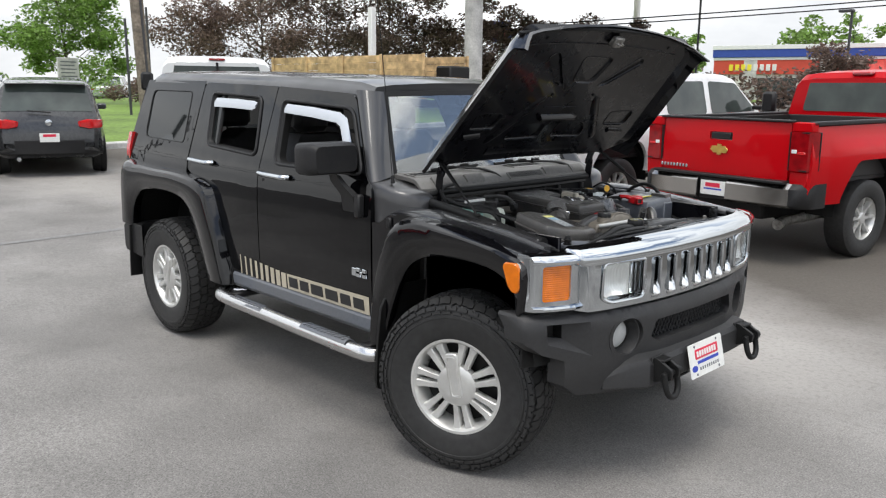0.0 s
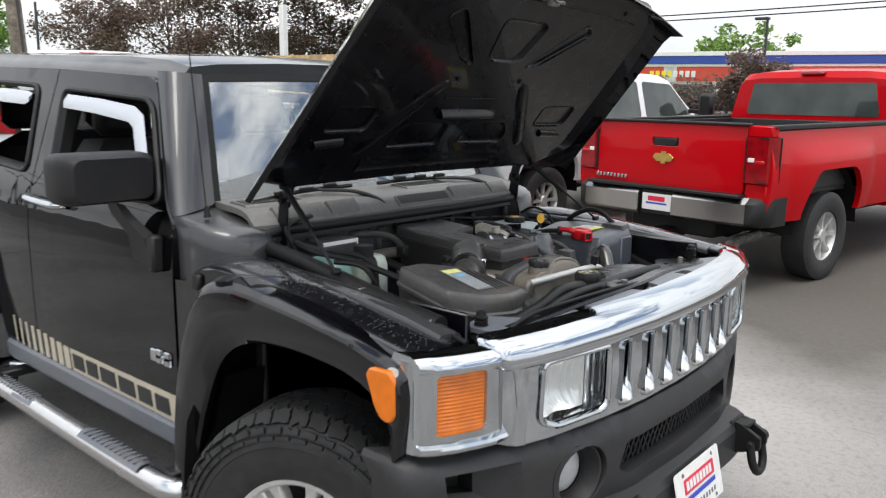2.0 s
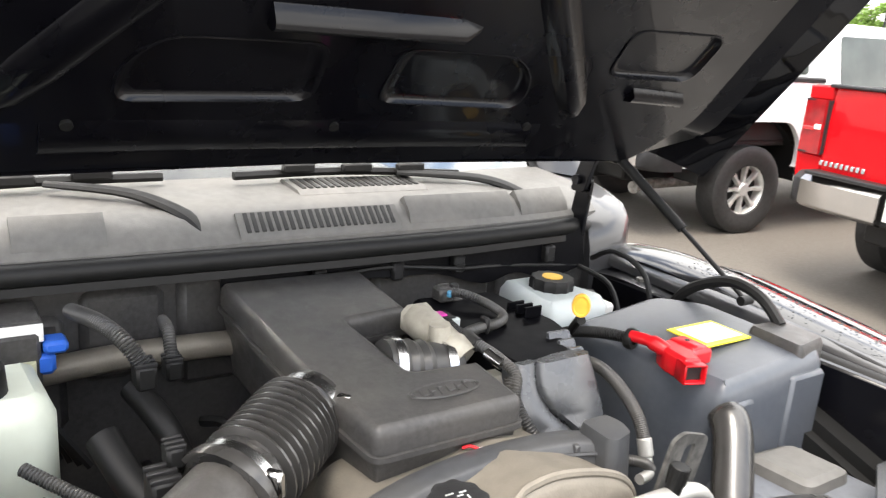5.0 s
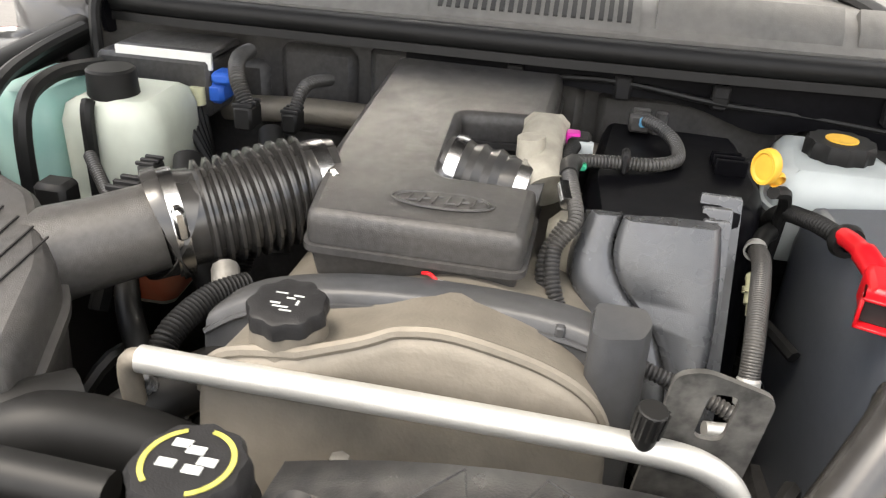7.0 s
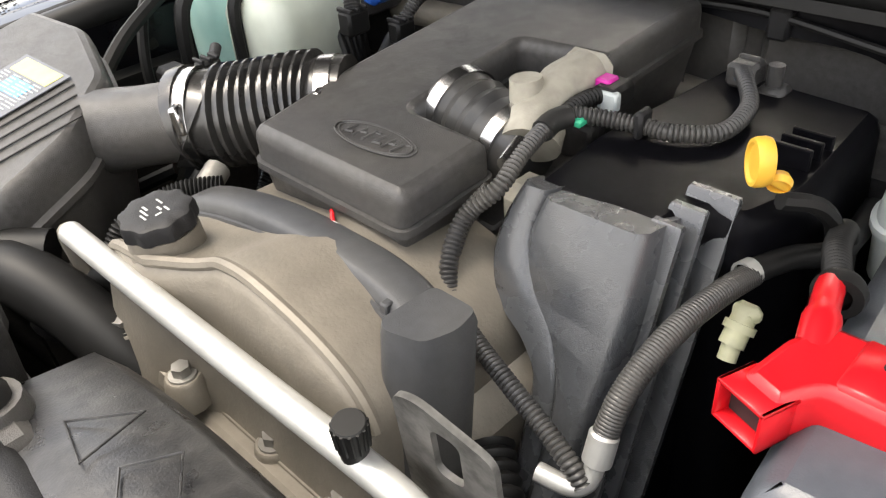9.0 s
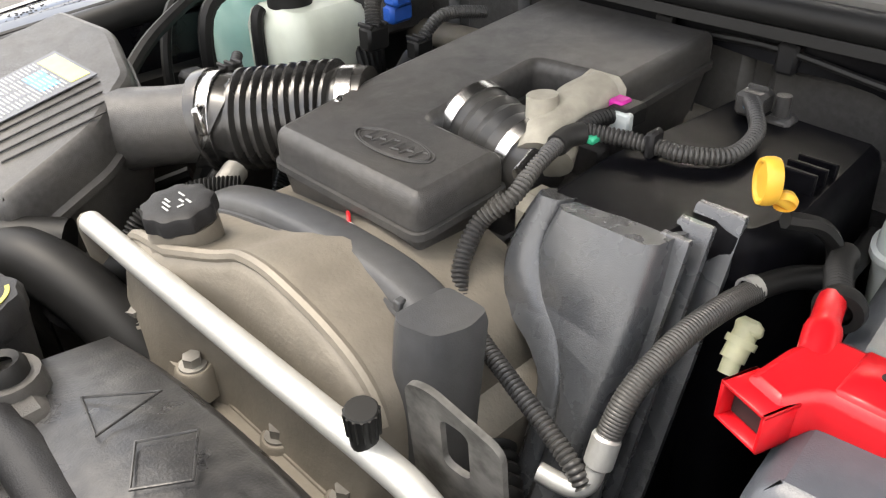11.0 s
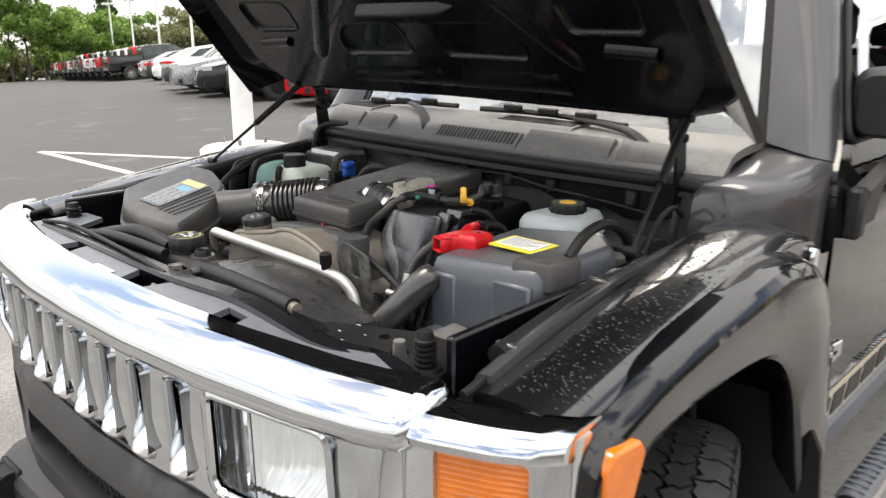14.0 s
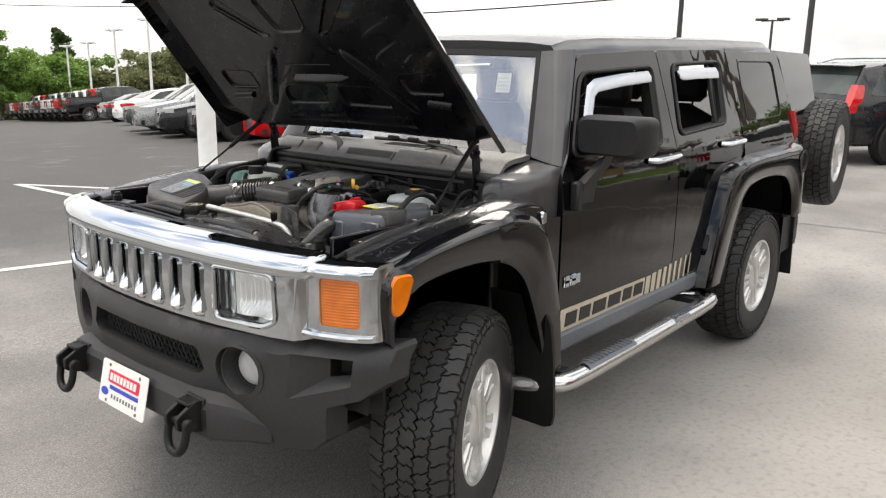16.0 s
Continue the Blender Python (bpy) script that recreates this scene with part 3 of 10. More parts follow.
    g.loft([[(x, s * y, z) for y, z in ((0.80, 0.50), (0.87, 0.505), (0.893, 0.53), (0.893, 0.585), (0.88, 0.598), (0.80, 0.598))] for x in (-0.50, -1.2, -1.95)])
    part("sill", g, GREY_PLASTIC, suv, "dull grey sill strip")
    # pale strip with bars along the lower door
    g = Geo()
    y_out = on_side(s, 0.003)
    g.sheet([(-0.585, 0.602), (-0.585, 0.698), (-1.33, 0.690), (-1.33, 0.602)], [], y_out, 0.002, 0.1)
    for i in range(9):
        x = -1.345 - i * 0.062
        w = 0.045 - i * 0.0045
        g.sheet([(x, 0.602), (x + 0.0, 0.690 + 0.004 * i), (x - w, 0.690 + 0.004 * i), (x - w, 0.602)], [], y_out, 0.002, 0.1)
    strip = part("side_stripe", g, CANVAS_STRIP, suv, "pale gold stripe fading into bars")
    g = Geo()
    y_out = on_side(s, 0.006)
    # dark bars in place of the lettering
    x = -0.615
    for wd in (0.100, 0.100, 0.122, 0.122, 0.095, 0.098):
        g.sheet([(x - 0.006, 0.620), (x - 0.012, 0.677), (x - wd + 0.002, 0.676), (x - wd + 0.008, 0.620)], [], y_out, 0.003, 0.2)
        x -= wd + 0.012
    part("stripe_mark", g, INK, strip)
    # badge: two plain upright bars and a cross bar
    g = Geo()
    yb = y_side(0.815) * s
    for x0, x1, z0, z1 in ((-0.60, -0.622, 0.79, 0.838), (-0.648, -0.670, 0.79, 0.838), (-0.60, -0.67, 0.806, 0.822), (-0.678, -0.705, 0.792, 0.834)):
        g.box(x0, x1, min(yb, yb + s * 0.008), max(yb, yb + s * 0.008), z0, z1, 0.003)
    part("badge", g, CHROME, suv)
    # small lamp on the fender's flank
    g = Geo().box(-0.435, -0.40, *sorted((s * 0.885, s * 0.905)), 1.075, 1.125, 0.006)
    part("fender_vent", g, CHROME if s > 0 else BLACK_TRIM, suv)

# fenders: flank, top and inner lip
FENDER_TOP = [(-0.51, 1.085), (-0.49, 1.112), (-0.45, 1.138), (-0.39, 1.156), (-0.30, 1.164), (-0.25, 1.164), (-0.13, 1.155), (0.2, 1.115), (0.47, 1.080)]
WATER = material("water_drop", (0.03, 0.032, 0.035), 0.04, spec=0.6)
WET_PAINT = material("wet_black_paint", (0.003, 0.003, 0.004), 0.32, spec=0.3, coat=1.0, stain=0.03, stain_scale=9.0, stain_colour=(0.05, 0.05, 0.048), rough_vary=0.05)
for s in (-1, 1):
    flank = [(0.475, 0.86), (0.475, 1.06)] + [(0.2, 1.10), (-0.13, 1.145), (-0.25, 1.150), (-0.33, 1.150), (-0.42, 1.135), (-0.50, 1.090), (-0.557, 1.085), (-0.557, 0.53), (-0.51, 0.53), (-0.505, 0.70), (-0.455, 0.92), (-0.36, 1.09), (-0.2, 1.130), (0.0, 1.115), (0.35, 1.075), (0.46, 1.02)]
    g = Geo().sheet(flank, [], lambda x, z, w, s=s: (x, s * (lerp([(-0.55, 0.888), (0, 0.9), (0.47, 0.925)], x) - w), z), 0.03, 0.06)
    part("fender_flank", g, GLOSS_PAINT, suv, angle=30)
    rings = []
    for x in np.linspace(0.482, -0.51, 30):
        z = lerp(FENDER_TOP, x)
        yo = lerp([(-0.66, 0.862), (-0.45, 0.884), (-0.2, 0.898), (0, 0.903), (0.48, 0.928)], x)
        yi = lerp([(-0.66, 0.70), (0, 0.742), (0.48, 0.765)], x)
        rings.append([(x, s * y, zz) for y, zz in ((yo, z - 0.03), (yo - 0.003, z - 0.012), (yo - 0.012, z - 0.003), (yo - 0.035, z + 0.005), (yo - 0.062, z + 0.010), ((yo + yi) / 2, z + 0.013), (yi + 0.012, z + 0.008), (yi, z - 0.002), (yi, z - 0.03), (yi - 0.05, z - 0.035), (yi - 0.055, z - 0.16), (yi - 0.04, z - 0.16), (yo - 0.03, z - 0.05))])
    ft = part("fender_top", Geo().loft(rings), WET_PAINT, suv, "wet black fender top with water drops", angle=40)
    rnd = random.Random(31 + s)
    g = Geo()
    for _ in range(900):
        x = rnd.uniform(-0.22, 0.46)
        yo = lerp([(-0.2, 0.898), (0, 0.903), (0.48, 0.928)], x)
        yi = lerp([(-0.66, 0.70), (0, 0.742), (0.48, 0.765)], x)
        k = rnd.uniform(0.16, 0.86)
        r = rnd.choice((0.0010, 0.0013, 0.0018, 0.0025))
        z = lerp(FENDER_TOP, x) + lerp([(0, 0.007), (0.5, 0.013), (0.62, 0.010), (0.78, 0.005), (1, -0.008)], k)
        c = Vector((x, s * (yi + (yo - yi) * k), z - 0.0004))
        g.loft([[c + Vector((r * q * math.cos(a), r * q * math.sin(a), r * h)) for a in (0, 1.05, 2.09, 3.14, 4.19, 5.24)] for q, h in ((1.0, 0.0), (0.75, 0.5), (0.2, 0.72))])
    tagged(part("water_drops", g, WATER, ft), kind="stuff")
    # body corner between fender, hood hinge and pillar
    g = Geo().loft([[(x, s * y, z) for y, z in ((0.655, 1.0), (0.655, zt - 0.010), (0.668, zt), ((0.66 + yo) / 2, zt + 0.005), (yo - 0.030, zt - 0.001), (yo - 0.010, zt - 0.008), (yo, zt - 0.024), (yo + 0.003, zt - 0.07), (yo + 0.002, 1.0))] for x, zt, yo in ((-0.352, 1.120, 0.745), (-0.358, 1.185, 0.752), (-0.370, 1.222, 0.770), (-0.400, 1.240, 0.808), (-0.45, 1.253, 0.842), (-0.52, 1.268, 0.860), (-0.60, 1.283, 0.866), (-0.66, 1.290, 0.866))])
    # the corner's lit look comes from the paler paint colour
    part("cowl_corner", g, FADED_SHEEN_PAINT, suv, angle=50)
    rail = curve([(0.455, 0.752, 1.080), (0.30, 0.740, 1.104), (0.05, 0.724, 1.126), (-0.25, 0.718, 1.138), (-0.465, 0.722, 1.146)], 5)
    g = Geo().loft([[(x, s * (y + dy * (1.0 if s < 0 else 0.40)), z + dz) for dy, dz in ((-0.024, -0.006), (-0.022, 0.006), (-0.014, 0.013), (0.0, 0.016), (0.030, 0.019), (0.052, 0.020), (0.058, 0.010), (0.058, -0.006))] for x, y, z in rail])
    # sky reflected along the rail is painted in as grey
    part("fender_rail", g, FADED_SHEEN_PAINT, suv, angle=60)
    for k in (3, 9):
        x, y, z = rail[k]
        part("rail_clip", Geo().box(x - 0.006, x + 0.006, *sorted((s * (y - 0.028), s * (y + 0.012))), z - 0.02, z + 0.021, 0.003), SMOOTH_TUBE, suv)
    # rubber bar and ledge inside the fender
    g = Geo().tube([(0.395, s * 0.735, 1.098), (0.22, s * 0.715, 1.108), (0.05, s * 0.695, 1.118)] if s > 0 else curve([(0.395, -0.735, 1.098), (0.22, -0.712, 1.112), (0.0, -0.690, 1.138), (-0.18, -0.680, 1.160), (-0.37, -0.670, 1.180)], 4), 0.017 if s > 0 else 0.024, 12)
    part("fender_bar", g, SOFT_RUBBER, suv)
    g = Geo()
    g.tube([(0.50, s * 0.762, 1.083), (0.2, s * 0.742, 1.128), (-0.1, s * 0.748, 1.150), (-0.36, s * 0.742, 1.150)], 0.007, 8)
    part("edge_seal", g, SOFT_RUBBER, suv)

# roof, pillars, windshield
g = Geo()
rings = []
for x in list(np.linspace(-0.80, -3.41, 22)):
    z = roof_edge(max(x, -3.45)) if x < -0.87 else 1.728 - (x + 0.87) * 0.15
    back = max(0.0, min(1.0, (-3.30 - x) / 0.11)) ** 2 * 0.035
    front = max(0.0, min(1.0, (x + 0.95) / 0.15)) ** 2 * 0.012
    half = [(0.712, -0.035), (0.700, -0.006), (0.672, 0.010), (0.655, 0.030), (0.56, 0.042), (0.3, 0.054), (0.0, 0.058)]
    bow = [0.05 * (1 - (y / 0.71) ** 2) if x > -0.82 else 0.05 * (1 - (y / 0.71) ** 2) * max(0, (x + 1.3) / 0.48) for y, _ in half]
    top = [(x + b * 0.8, y, z + dz - back - front) for (y, dz), b in zip(half, bow)]
    ring = top + [(p[0], -p[1], p[2]) for p in reversed(top[:-1])]
    under = [(p[0], p[1] * 0.96, p[2] - 0.04) for p in reversed(ring)]
    rings.append(ring + under)
# roof grey includes painted sky sheen
part("roof", g.loft(rings), FADED_SHEEN_PAINT, suv, "faded black roof with the sky's sheen in its grey", angle=40)
WS = [(-0.605, 0.705, 1.298), (-0.785, 0.615, 1.712)]
for s in (-1, 1):
    g = Geo()
    a0, a1 = Vector(WS[0]), Vector(WS[1])
    b0, b1 = Vector((-0.612, 0.862, 1.272)), Vector((-0.874, 0.728, 1.722))
    rings = []
    for k in np.linspace(0, 1, 8):
        a, b = a0.lerp(a1, k), b0.lerp(b1, k)
        m = a.lerp(b, 0.80) + Vector((0.075, 0.030, 0.0))
        face = [a * (1 - q) ** 2 + m * 2 * q * (1 - q) + b * q * q for q in np.linspace(0, 1, 9)]
        ring = face + [b + Vector((-0.03, -0.04, 0)), a + Vector((-0.03, -0.01, 0))]
        rings.append([(p.x, s * p.y, p.z) for p in ring])
    # pillar grey includes painted sky sheen
    part("windshield_pillar", g.loft(rings), FADED_SHEEN_PAINT, suv, "faded black pillar with the sky's sheen in its grey", angle=50)
    # pillar panels between the doors, inside
    g = Geo()
    g.loft([[(x, s * (y_side(z) - q), z) for x, q in ((-1.54, 0.05), (-1.70, 0.05), (-1.70, 0.09), (-1.54, 0.09))] for z in (0.7, 1.3, 1.74)])
    part("centre_pillar", g, BLACK_TRIM, suv)


def ws_point(u, v, w):
    """u across (-1 to 1), v up (0 to 1)."""
    y = u * (WS[0][1] + (WS[1][1] - WS[0][1]) * v)
    x = WS[0][0] + (WS[1][0] - WS[0][0]) * v + 0.06 * (1 - u * u)
    z = WS[0][2] + (WS[1][2] - WS[0][2]) * v + 0.012 * (1 - u * u) * v - 0.02 * (1 - v)
    return (x - w, y, z)


g = Geo()
g.loft([[ws_point(u, v, 0.0) for v in np.linspace(0, 1, 7)] + [ws_point(u, v, 0.006) for v in np.linspace(1, 0, 7)] for u in np.linspace(-1, 1, 15)])
ws = part("windshield", g, GLASS, suv, "clear curved windshield mirroring bright clouds")
ws.visible_shadow = False
g = Geo()
for v0, v1 in ((0.945, 1.0), (0.0, 0.05)):
    g.loft([[ws_point(u, v0, -0.003), ws_point(u, v1, -0.003), ws_point(u, v1, 0.01), ws_point(u, v0, 0.01)] for u in np.linspace(-1, 1, 15)])
for u0, u1 in ((-1.0, -0.97), (0.97, 1.0)):
    g.loft([[ws_point(u0, v, -0.003), ws_point(u1, v, -0.003), ws_point(u1, v, 0.01), ws_point(u0, v, 0.01)] for v in np.linspace(0, 1, 9)])
part("windshield_seal", g, SOFT_RUBBER, suv)
g = Geo()
g.loft([[ws_point(0.70 + 0.10 * a, v, 0.012 + b) for a, b in ((0, 0), (1, 0), (1, 0.001), (0, 0.001))] for v in np.linspace(0.60, 0.78, 4)])
st = part("sticker", g, WHITE_LABEL, suv, "white paper sticker on the windshield")
g = Geo()
for k in range(4):
    g.loft([[ws_point(0.715 + 0.07 * a, v + 0.035 * k, 0.010 + b) for a, b in ((0, 0), (1, 0), (1, 0.001), (0, 0.001))] for v in (0.62, 0.637)])
part("sticker_print", g, CREAM, st)

# inside: floor, firewall, dash, seats, headliner
g = Geo().box(-3.40, -0.55, -0.80, 0.80, 0.50, 0.60, 0.02)
part("cabin_floor", g, BLACK_TRIM, suv)
part("headliner", Geo().box(-3.35, -0.95, -0.64, 0.64, 1.70, 1.715, 0.005), SEAT, suv)
g = Geo().prism([(-0.68, 0.75), (-0.66, 1.24), (-0.80, 1.29), (-1.02, 1.25), (-1.06, 1.05), (-0.98, 0.75)], lambda u, v, w: (u, w, v), -0.76, 0.76, 0.02)
part("dashboard", g, BLACK_TRIM, suv)
g = Geo()
ringc = Matrix.Translation((-1.16, 0.36, 1.20)) @ pose(0, 0, 0, 0, -62, 0)
g.tube([ringc @ Vector((0.185 * math.cos(a), 0.185 * math.sin(a), 0)) for a in np.linspace(0, 2 * math.pi, 25)], 0.015, 8)
g.box(-0.05, 0.05, -0.17, 0.17, -0.01, 0.01, 0.008, at=ringc)
part("steering_wheel", g, SOFT_RUBBER, suv)


def seat(x, y, wide):
    g = Geo()
    g.box(x - 0.05, x + 0.50, y - wide, y + wide, 0.80, 0.96, 0.04)
    g.loft([[(x + dx - (z - 0.9) * 0.22, y + yy * k, z) for dx, yy in ((-0.06, -wide), (0.05, -wide * 0.8), (0.05, wide * 0.8), (-0.06, wide), (-0.10, wide * 0.7), (-0.10, -wide * 0.7))] for z, k in ((0.86, 0.95), (1.1, 1.0), (1.38, 0.92), (1.45, 0.7))])
    s_ob = part("seat", g, SEAT, suv)
    for yy in ([y] if wide < 0.4 else [y - 0.42, y, y + 0.42]):
        g = Geo().box(x - 0.24, x - 0.14, yy - 0.13, yy + 0.13, 1.46, 1.64, 0.035)
        for d in (-0.05, 0.05):
            g.cyl((x - 0.18, yy + d, 1.40), (x - 0.19, yy + d, 1.50), 0.007, seg=8)
        part("headrest", g, SEAT, s_ob)


seat(-1.62, 0.38, 0.26)
seat(-1.62, -0.38, 0.26)
seat(-2.52, 0.0, 0.66)
# seat belts hanging by the rear doors
for s in (-1, 1):
    g = Geo().loft([[(-2.42 + a, s * (0.74 - 0.1 * (z < 1.2)), z) for a in (0, 0.045)] + [(-2.375, s * (0.735 - 0.1 * (z < 1.2)), z), (-2.42, s * (0.735 - 0.1 * (z < 1.2)), z)] for z in (1.0, 1.3, 1.66)])
    part("seat_belt", g, SOFT_RUBBER, suv)
part("rear_view_mirror", Geo().box(-0.90, -0.87, -0.12, 0.12, 1.58, 1.64, 0.012), BLACK_TRIM, suv)

# open rear: frame, tail lamps, bumper
for s in (-1, 1):
    part("rear_pillar", Geo().loft([[(x, s * y, z) for x, y in ((xo, yo), (xo - 0.01, yo - 0.10), (xo + 0.06, yo - 0.12), (xo + 0.06, yo - 0.03))] for xo, yo, z in ((-3.49, 0.875, 0.72), (-3.49, 0.868, 1.17), (-3.475, 0.855, 1.3), (-3.425, 0.73, 1.72), (-3.40, 0.70, 1.78))]), BLACK_PAINT, suv)
    part("tail_lamp", Geo().loft([[(x, s * y, z) for x, y in ((-3.43, y0 + 0.012), (-3.502, y0 + 0.004), (-3.505, y0 - 0.07), (-3.43, y0 - 0.07))] for y0, z in ((0.872, 1.175), (0.872, 1.28), (0.842, 1.40))]), RED_LENS, suv, "tall red tail lamp")
part("rear_header", Geo().box(-3.44, -3.36, -0.66, 0.66, 1.70, 1.79, 0.02), BLACK_PAINT, suv)
g = Geo()
prof = [(-3.30, 0.50), (-3.60, 0.52), (-3.62, 0.56), (-3.62, 0.70), (-3.58, 0.735), (-3.30, 0.735)]
g.loft([[(x + ex, y, z) for x, z in prof] for y, ex in ((-0.945, 0.14), (-0.90, 0.05), (-0.7, 0.0), (0.7, 0.0), (0.90, 0.05), (0.945, 0.14))])
part("rear_bumper", g, BLACK_TRIM, suv)

# tailgate swung open on its left hinge, with the glass and the spare wheel
GATE = Matrix.Translation((-3.53, 0.69, 0)) @ pose(0, 0, 0, 0, 0, 4)
g = Geo()
gate_out = rounded([(0.0, 0.72), (0.0, 1.32), (0.04, 1.79), (1.28, 1.79), (1.32, 1.32), (1.32, 0.72)], [0.04, 0.03, 0.06, 0.06, 0.03, 0.04])
gate_win = rounded([(0.08, 1.36), (0.11, 1.74), (1.21, 1.74), (1.24, 1.36)], 0.05)
tumble = lambda z: 0.0 if z < 1.3 else -(z - 1.3) * 0.22
g.sheet(gate_out, [gate_win], lambda u, z, w: (-u, tumble(z) - w + 0.02, z), 0.07, 0.1)
gate = part("tailgate", g.move(GATE), BLACK_PAINT, suv, "open tailgate carrying the spare wheel", angle=30)
g = Geo().sheet(rounded([(0.05, 1.335), (0.09, 1.765), (1.23, 1.765), (1.27, 1.335)], 0.05), [], lambda u, z, w: (-u, tumble(z) - w + 0.026, z), 0.006, 0.2)
part("tailgate_glass", g.move(GATE), TINT, gate)
g = Geo().cyl(GATE @ Vector((-0.66, 0.02, 1.08)), GATE @ Vector((-0.66, 0.13, 1.08)), 0.12, 0.10, 16)
part("spare_carrier", g, BLACK_TRIM, gate)

# mirrors on folded brackets
for s in (-1, 1):
    g = Geo()
    rings = []
    for x, k in ((-0.70, 0.82), (-0.725, 0.95), (-0.77, 1.0), (-0.83, 1.0), (-0.85, 0.97), (-0.852, 0.90)):
        w, h = 0.150 * k, 0.078 * k
        poly = rrect(-w, w, -h, h, 0.035)
        rings.append([(x, s * (0.985 + u), 1.388 + v) for u, v in poly])
    g.loft(rings)
    mir = part("door_mirror", g, BLACK_TRIM, suv, "large square textured black mirror")
    part("mirror_glass", Geo().loft([[(x, s * (0.985 + u), 1.388 + v) for u, v in rrect(-0.132, 0.132, -0.066, 0.066, 0.03)] for x in (-0.850, -0.856)]), CHROME, mir)
    g = Geo()
    arm = [[(-0.80, 0.97, 1.315), (-0.735, 0.97, 1.315), (-0.735, 0.94, 1.30), (-0.80, 0.94, 1.30)],
           [(-0.80, 0.955, 1.27), (-0.72, 0.955, 1.27), (-0.72, 0.92, 1.265), (-0.80, 0.92, 1.265)],
           [(-0.76, 0.925, 1.205), (-0.66, 0.925, 1.205), (-0.66, 0.885, 1.205), (-0.76, 0.885, 1.205)],
           [(-0.75, 0.918, 1.125), (-0.655, 0.918, 1.125), (-0.655, 0.885, 1.125), (-0.75, 0.885, 1.125)]]
    g.loft([[(x, s * y, z) for x, y, z in ring] for ring in arm])
    g.box(-0.66, -0.615, *sorted((s * 0.885, s * 0.925)), 1.10, 1.215, 0.008)
    part("mirror_arm", g, BLACK_TRIM, mir)

# side steps: bent tube with two treads, on brackets
for s in (-1, 1):
    g = Geo()
    path = [(-0.40, s * 0.80, 0.43), (-0.45, s * 0.93, 0.44), (-0.53, s * 0.985, 0.445), (-0.9, s * 0.99, 0.447), (-1.5, s * 0.99, 0.455), (-1.90, s * 0.985, 0.46), (-1.99, s * 0.94, 0.462), (-2.00, s * 0.86, 0.462), (-1.92, s * 0.80, 0.46)]
    g.tube(curve(path, 6), 0.038, 14)
    step = part("side_step", g, STEEL, suv, "bright curved steel step bar")
    for x0, x1 in ((-0.62, -1.02), (-1.42, -1.80)):
        g = Geo()
        rows = [[(x, s * (0.99 + 0.041 * math.sin(a)), 0.451 + 0.041 * math.cos(a)) for a in np.linspace(-1.0, 1.0, 7)] + [(x, s * (0.99 + 0.036 * math.sin(a)), 0.451 + 0.036 * math.cos(a)) for a in np.linspace(1.0, -1.0, 7)] for x in np.linspace(x0, x1, 3)]
        g.loft(rows)
        for x in np.linspace(x0, x1, 14)[1:-1]:
            g.box(x - 0.006, x + 0.006, *sorted((s * 0.965, s * 1.015)), 0.488, 0.495, 0.002)
        part("step_tread", g, GREY_PLASTIC, step)
    for x in (-0.55, -1.9):
        part("bracket", Geo().box(x - 0.03, x + 0.03, *sorted((s * 0.70, s * 0.96)), 0.44, 0.475, 0.008), BLACK_TRIM, step)

# underside: frame rails, axles, wheel wells
g = Geo()
for s in (-1, 1):
    g.box(-3.45, 0.50, *sorted((s * 0.40, s * 0.50)), 0.42, 0.54, 0.02)
g.box(-2.95, 0.35, -0.38, 0.38, 0.40, 0.55, 0.03)
g.cyl((-2.842, -0.75, 0.41), (-2.842, 0.75, 0.41), 0.05)
g.cyl((0, -0.72, 0.41), (0, 0.72, 0.41), 0.035)
for s in (-1, 1):
    g.tube([(0.10, s * 0.40, 0.36), (0.02, s * 0.68, 0.33)], 0.03)
    g.tube([(-0.2, s * 0.40, 0.38), (-0.02, s * 0.68, 0.33)], 0.03)
    g.tube([(0.18, s * 0.1, 0.34), (0.14, s * 0.70, 0.36)], 0.014)
    g.tube([(0.12, s * 0.62, 0.40), (0.05, s * 0.58, 0.85)], 0.03)
part("chassis", g, SOFT_RUBBER, suv)
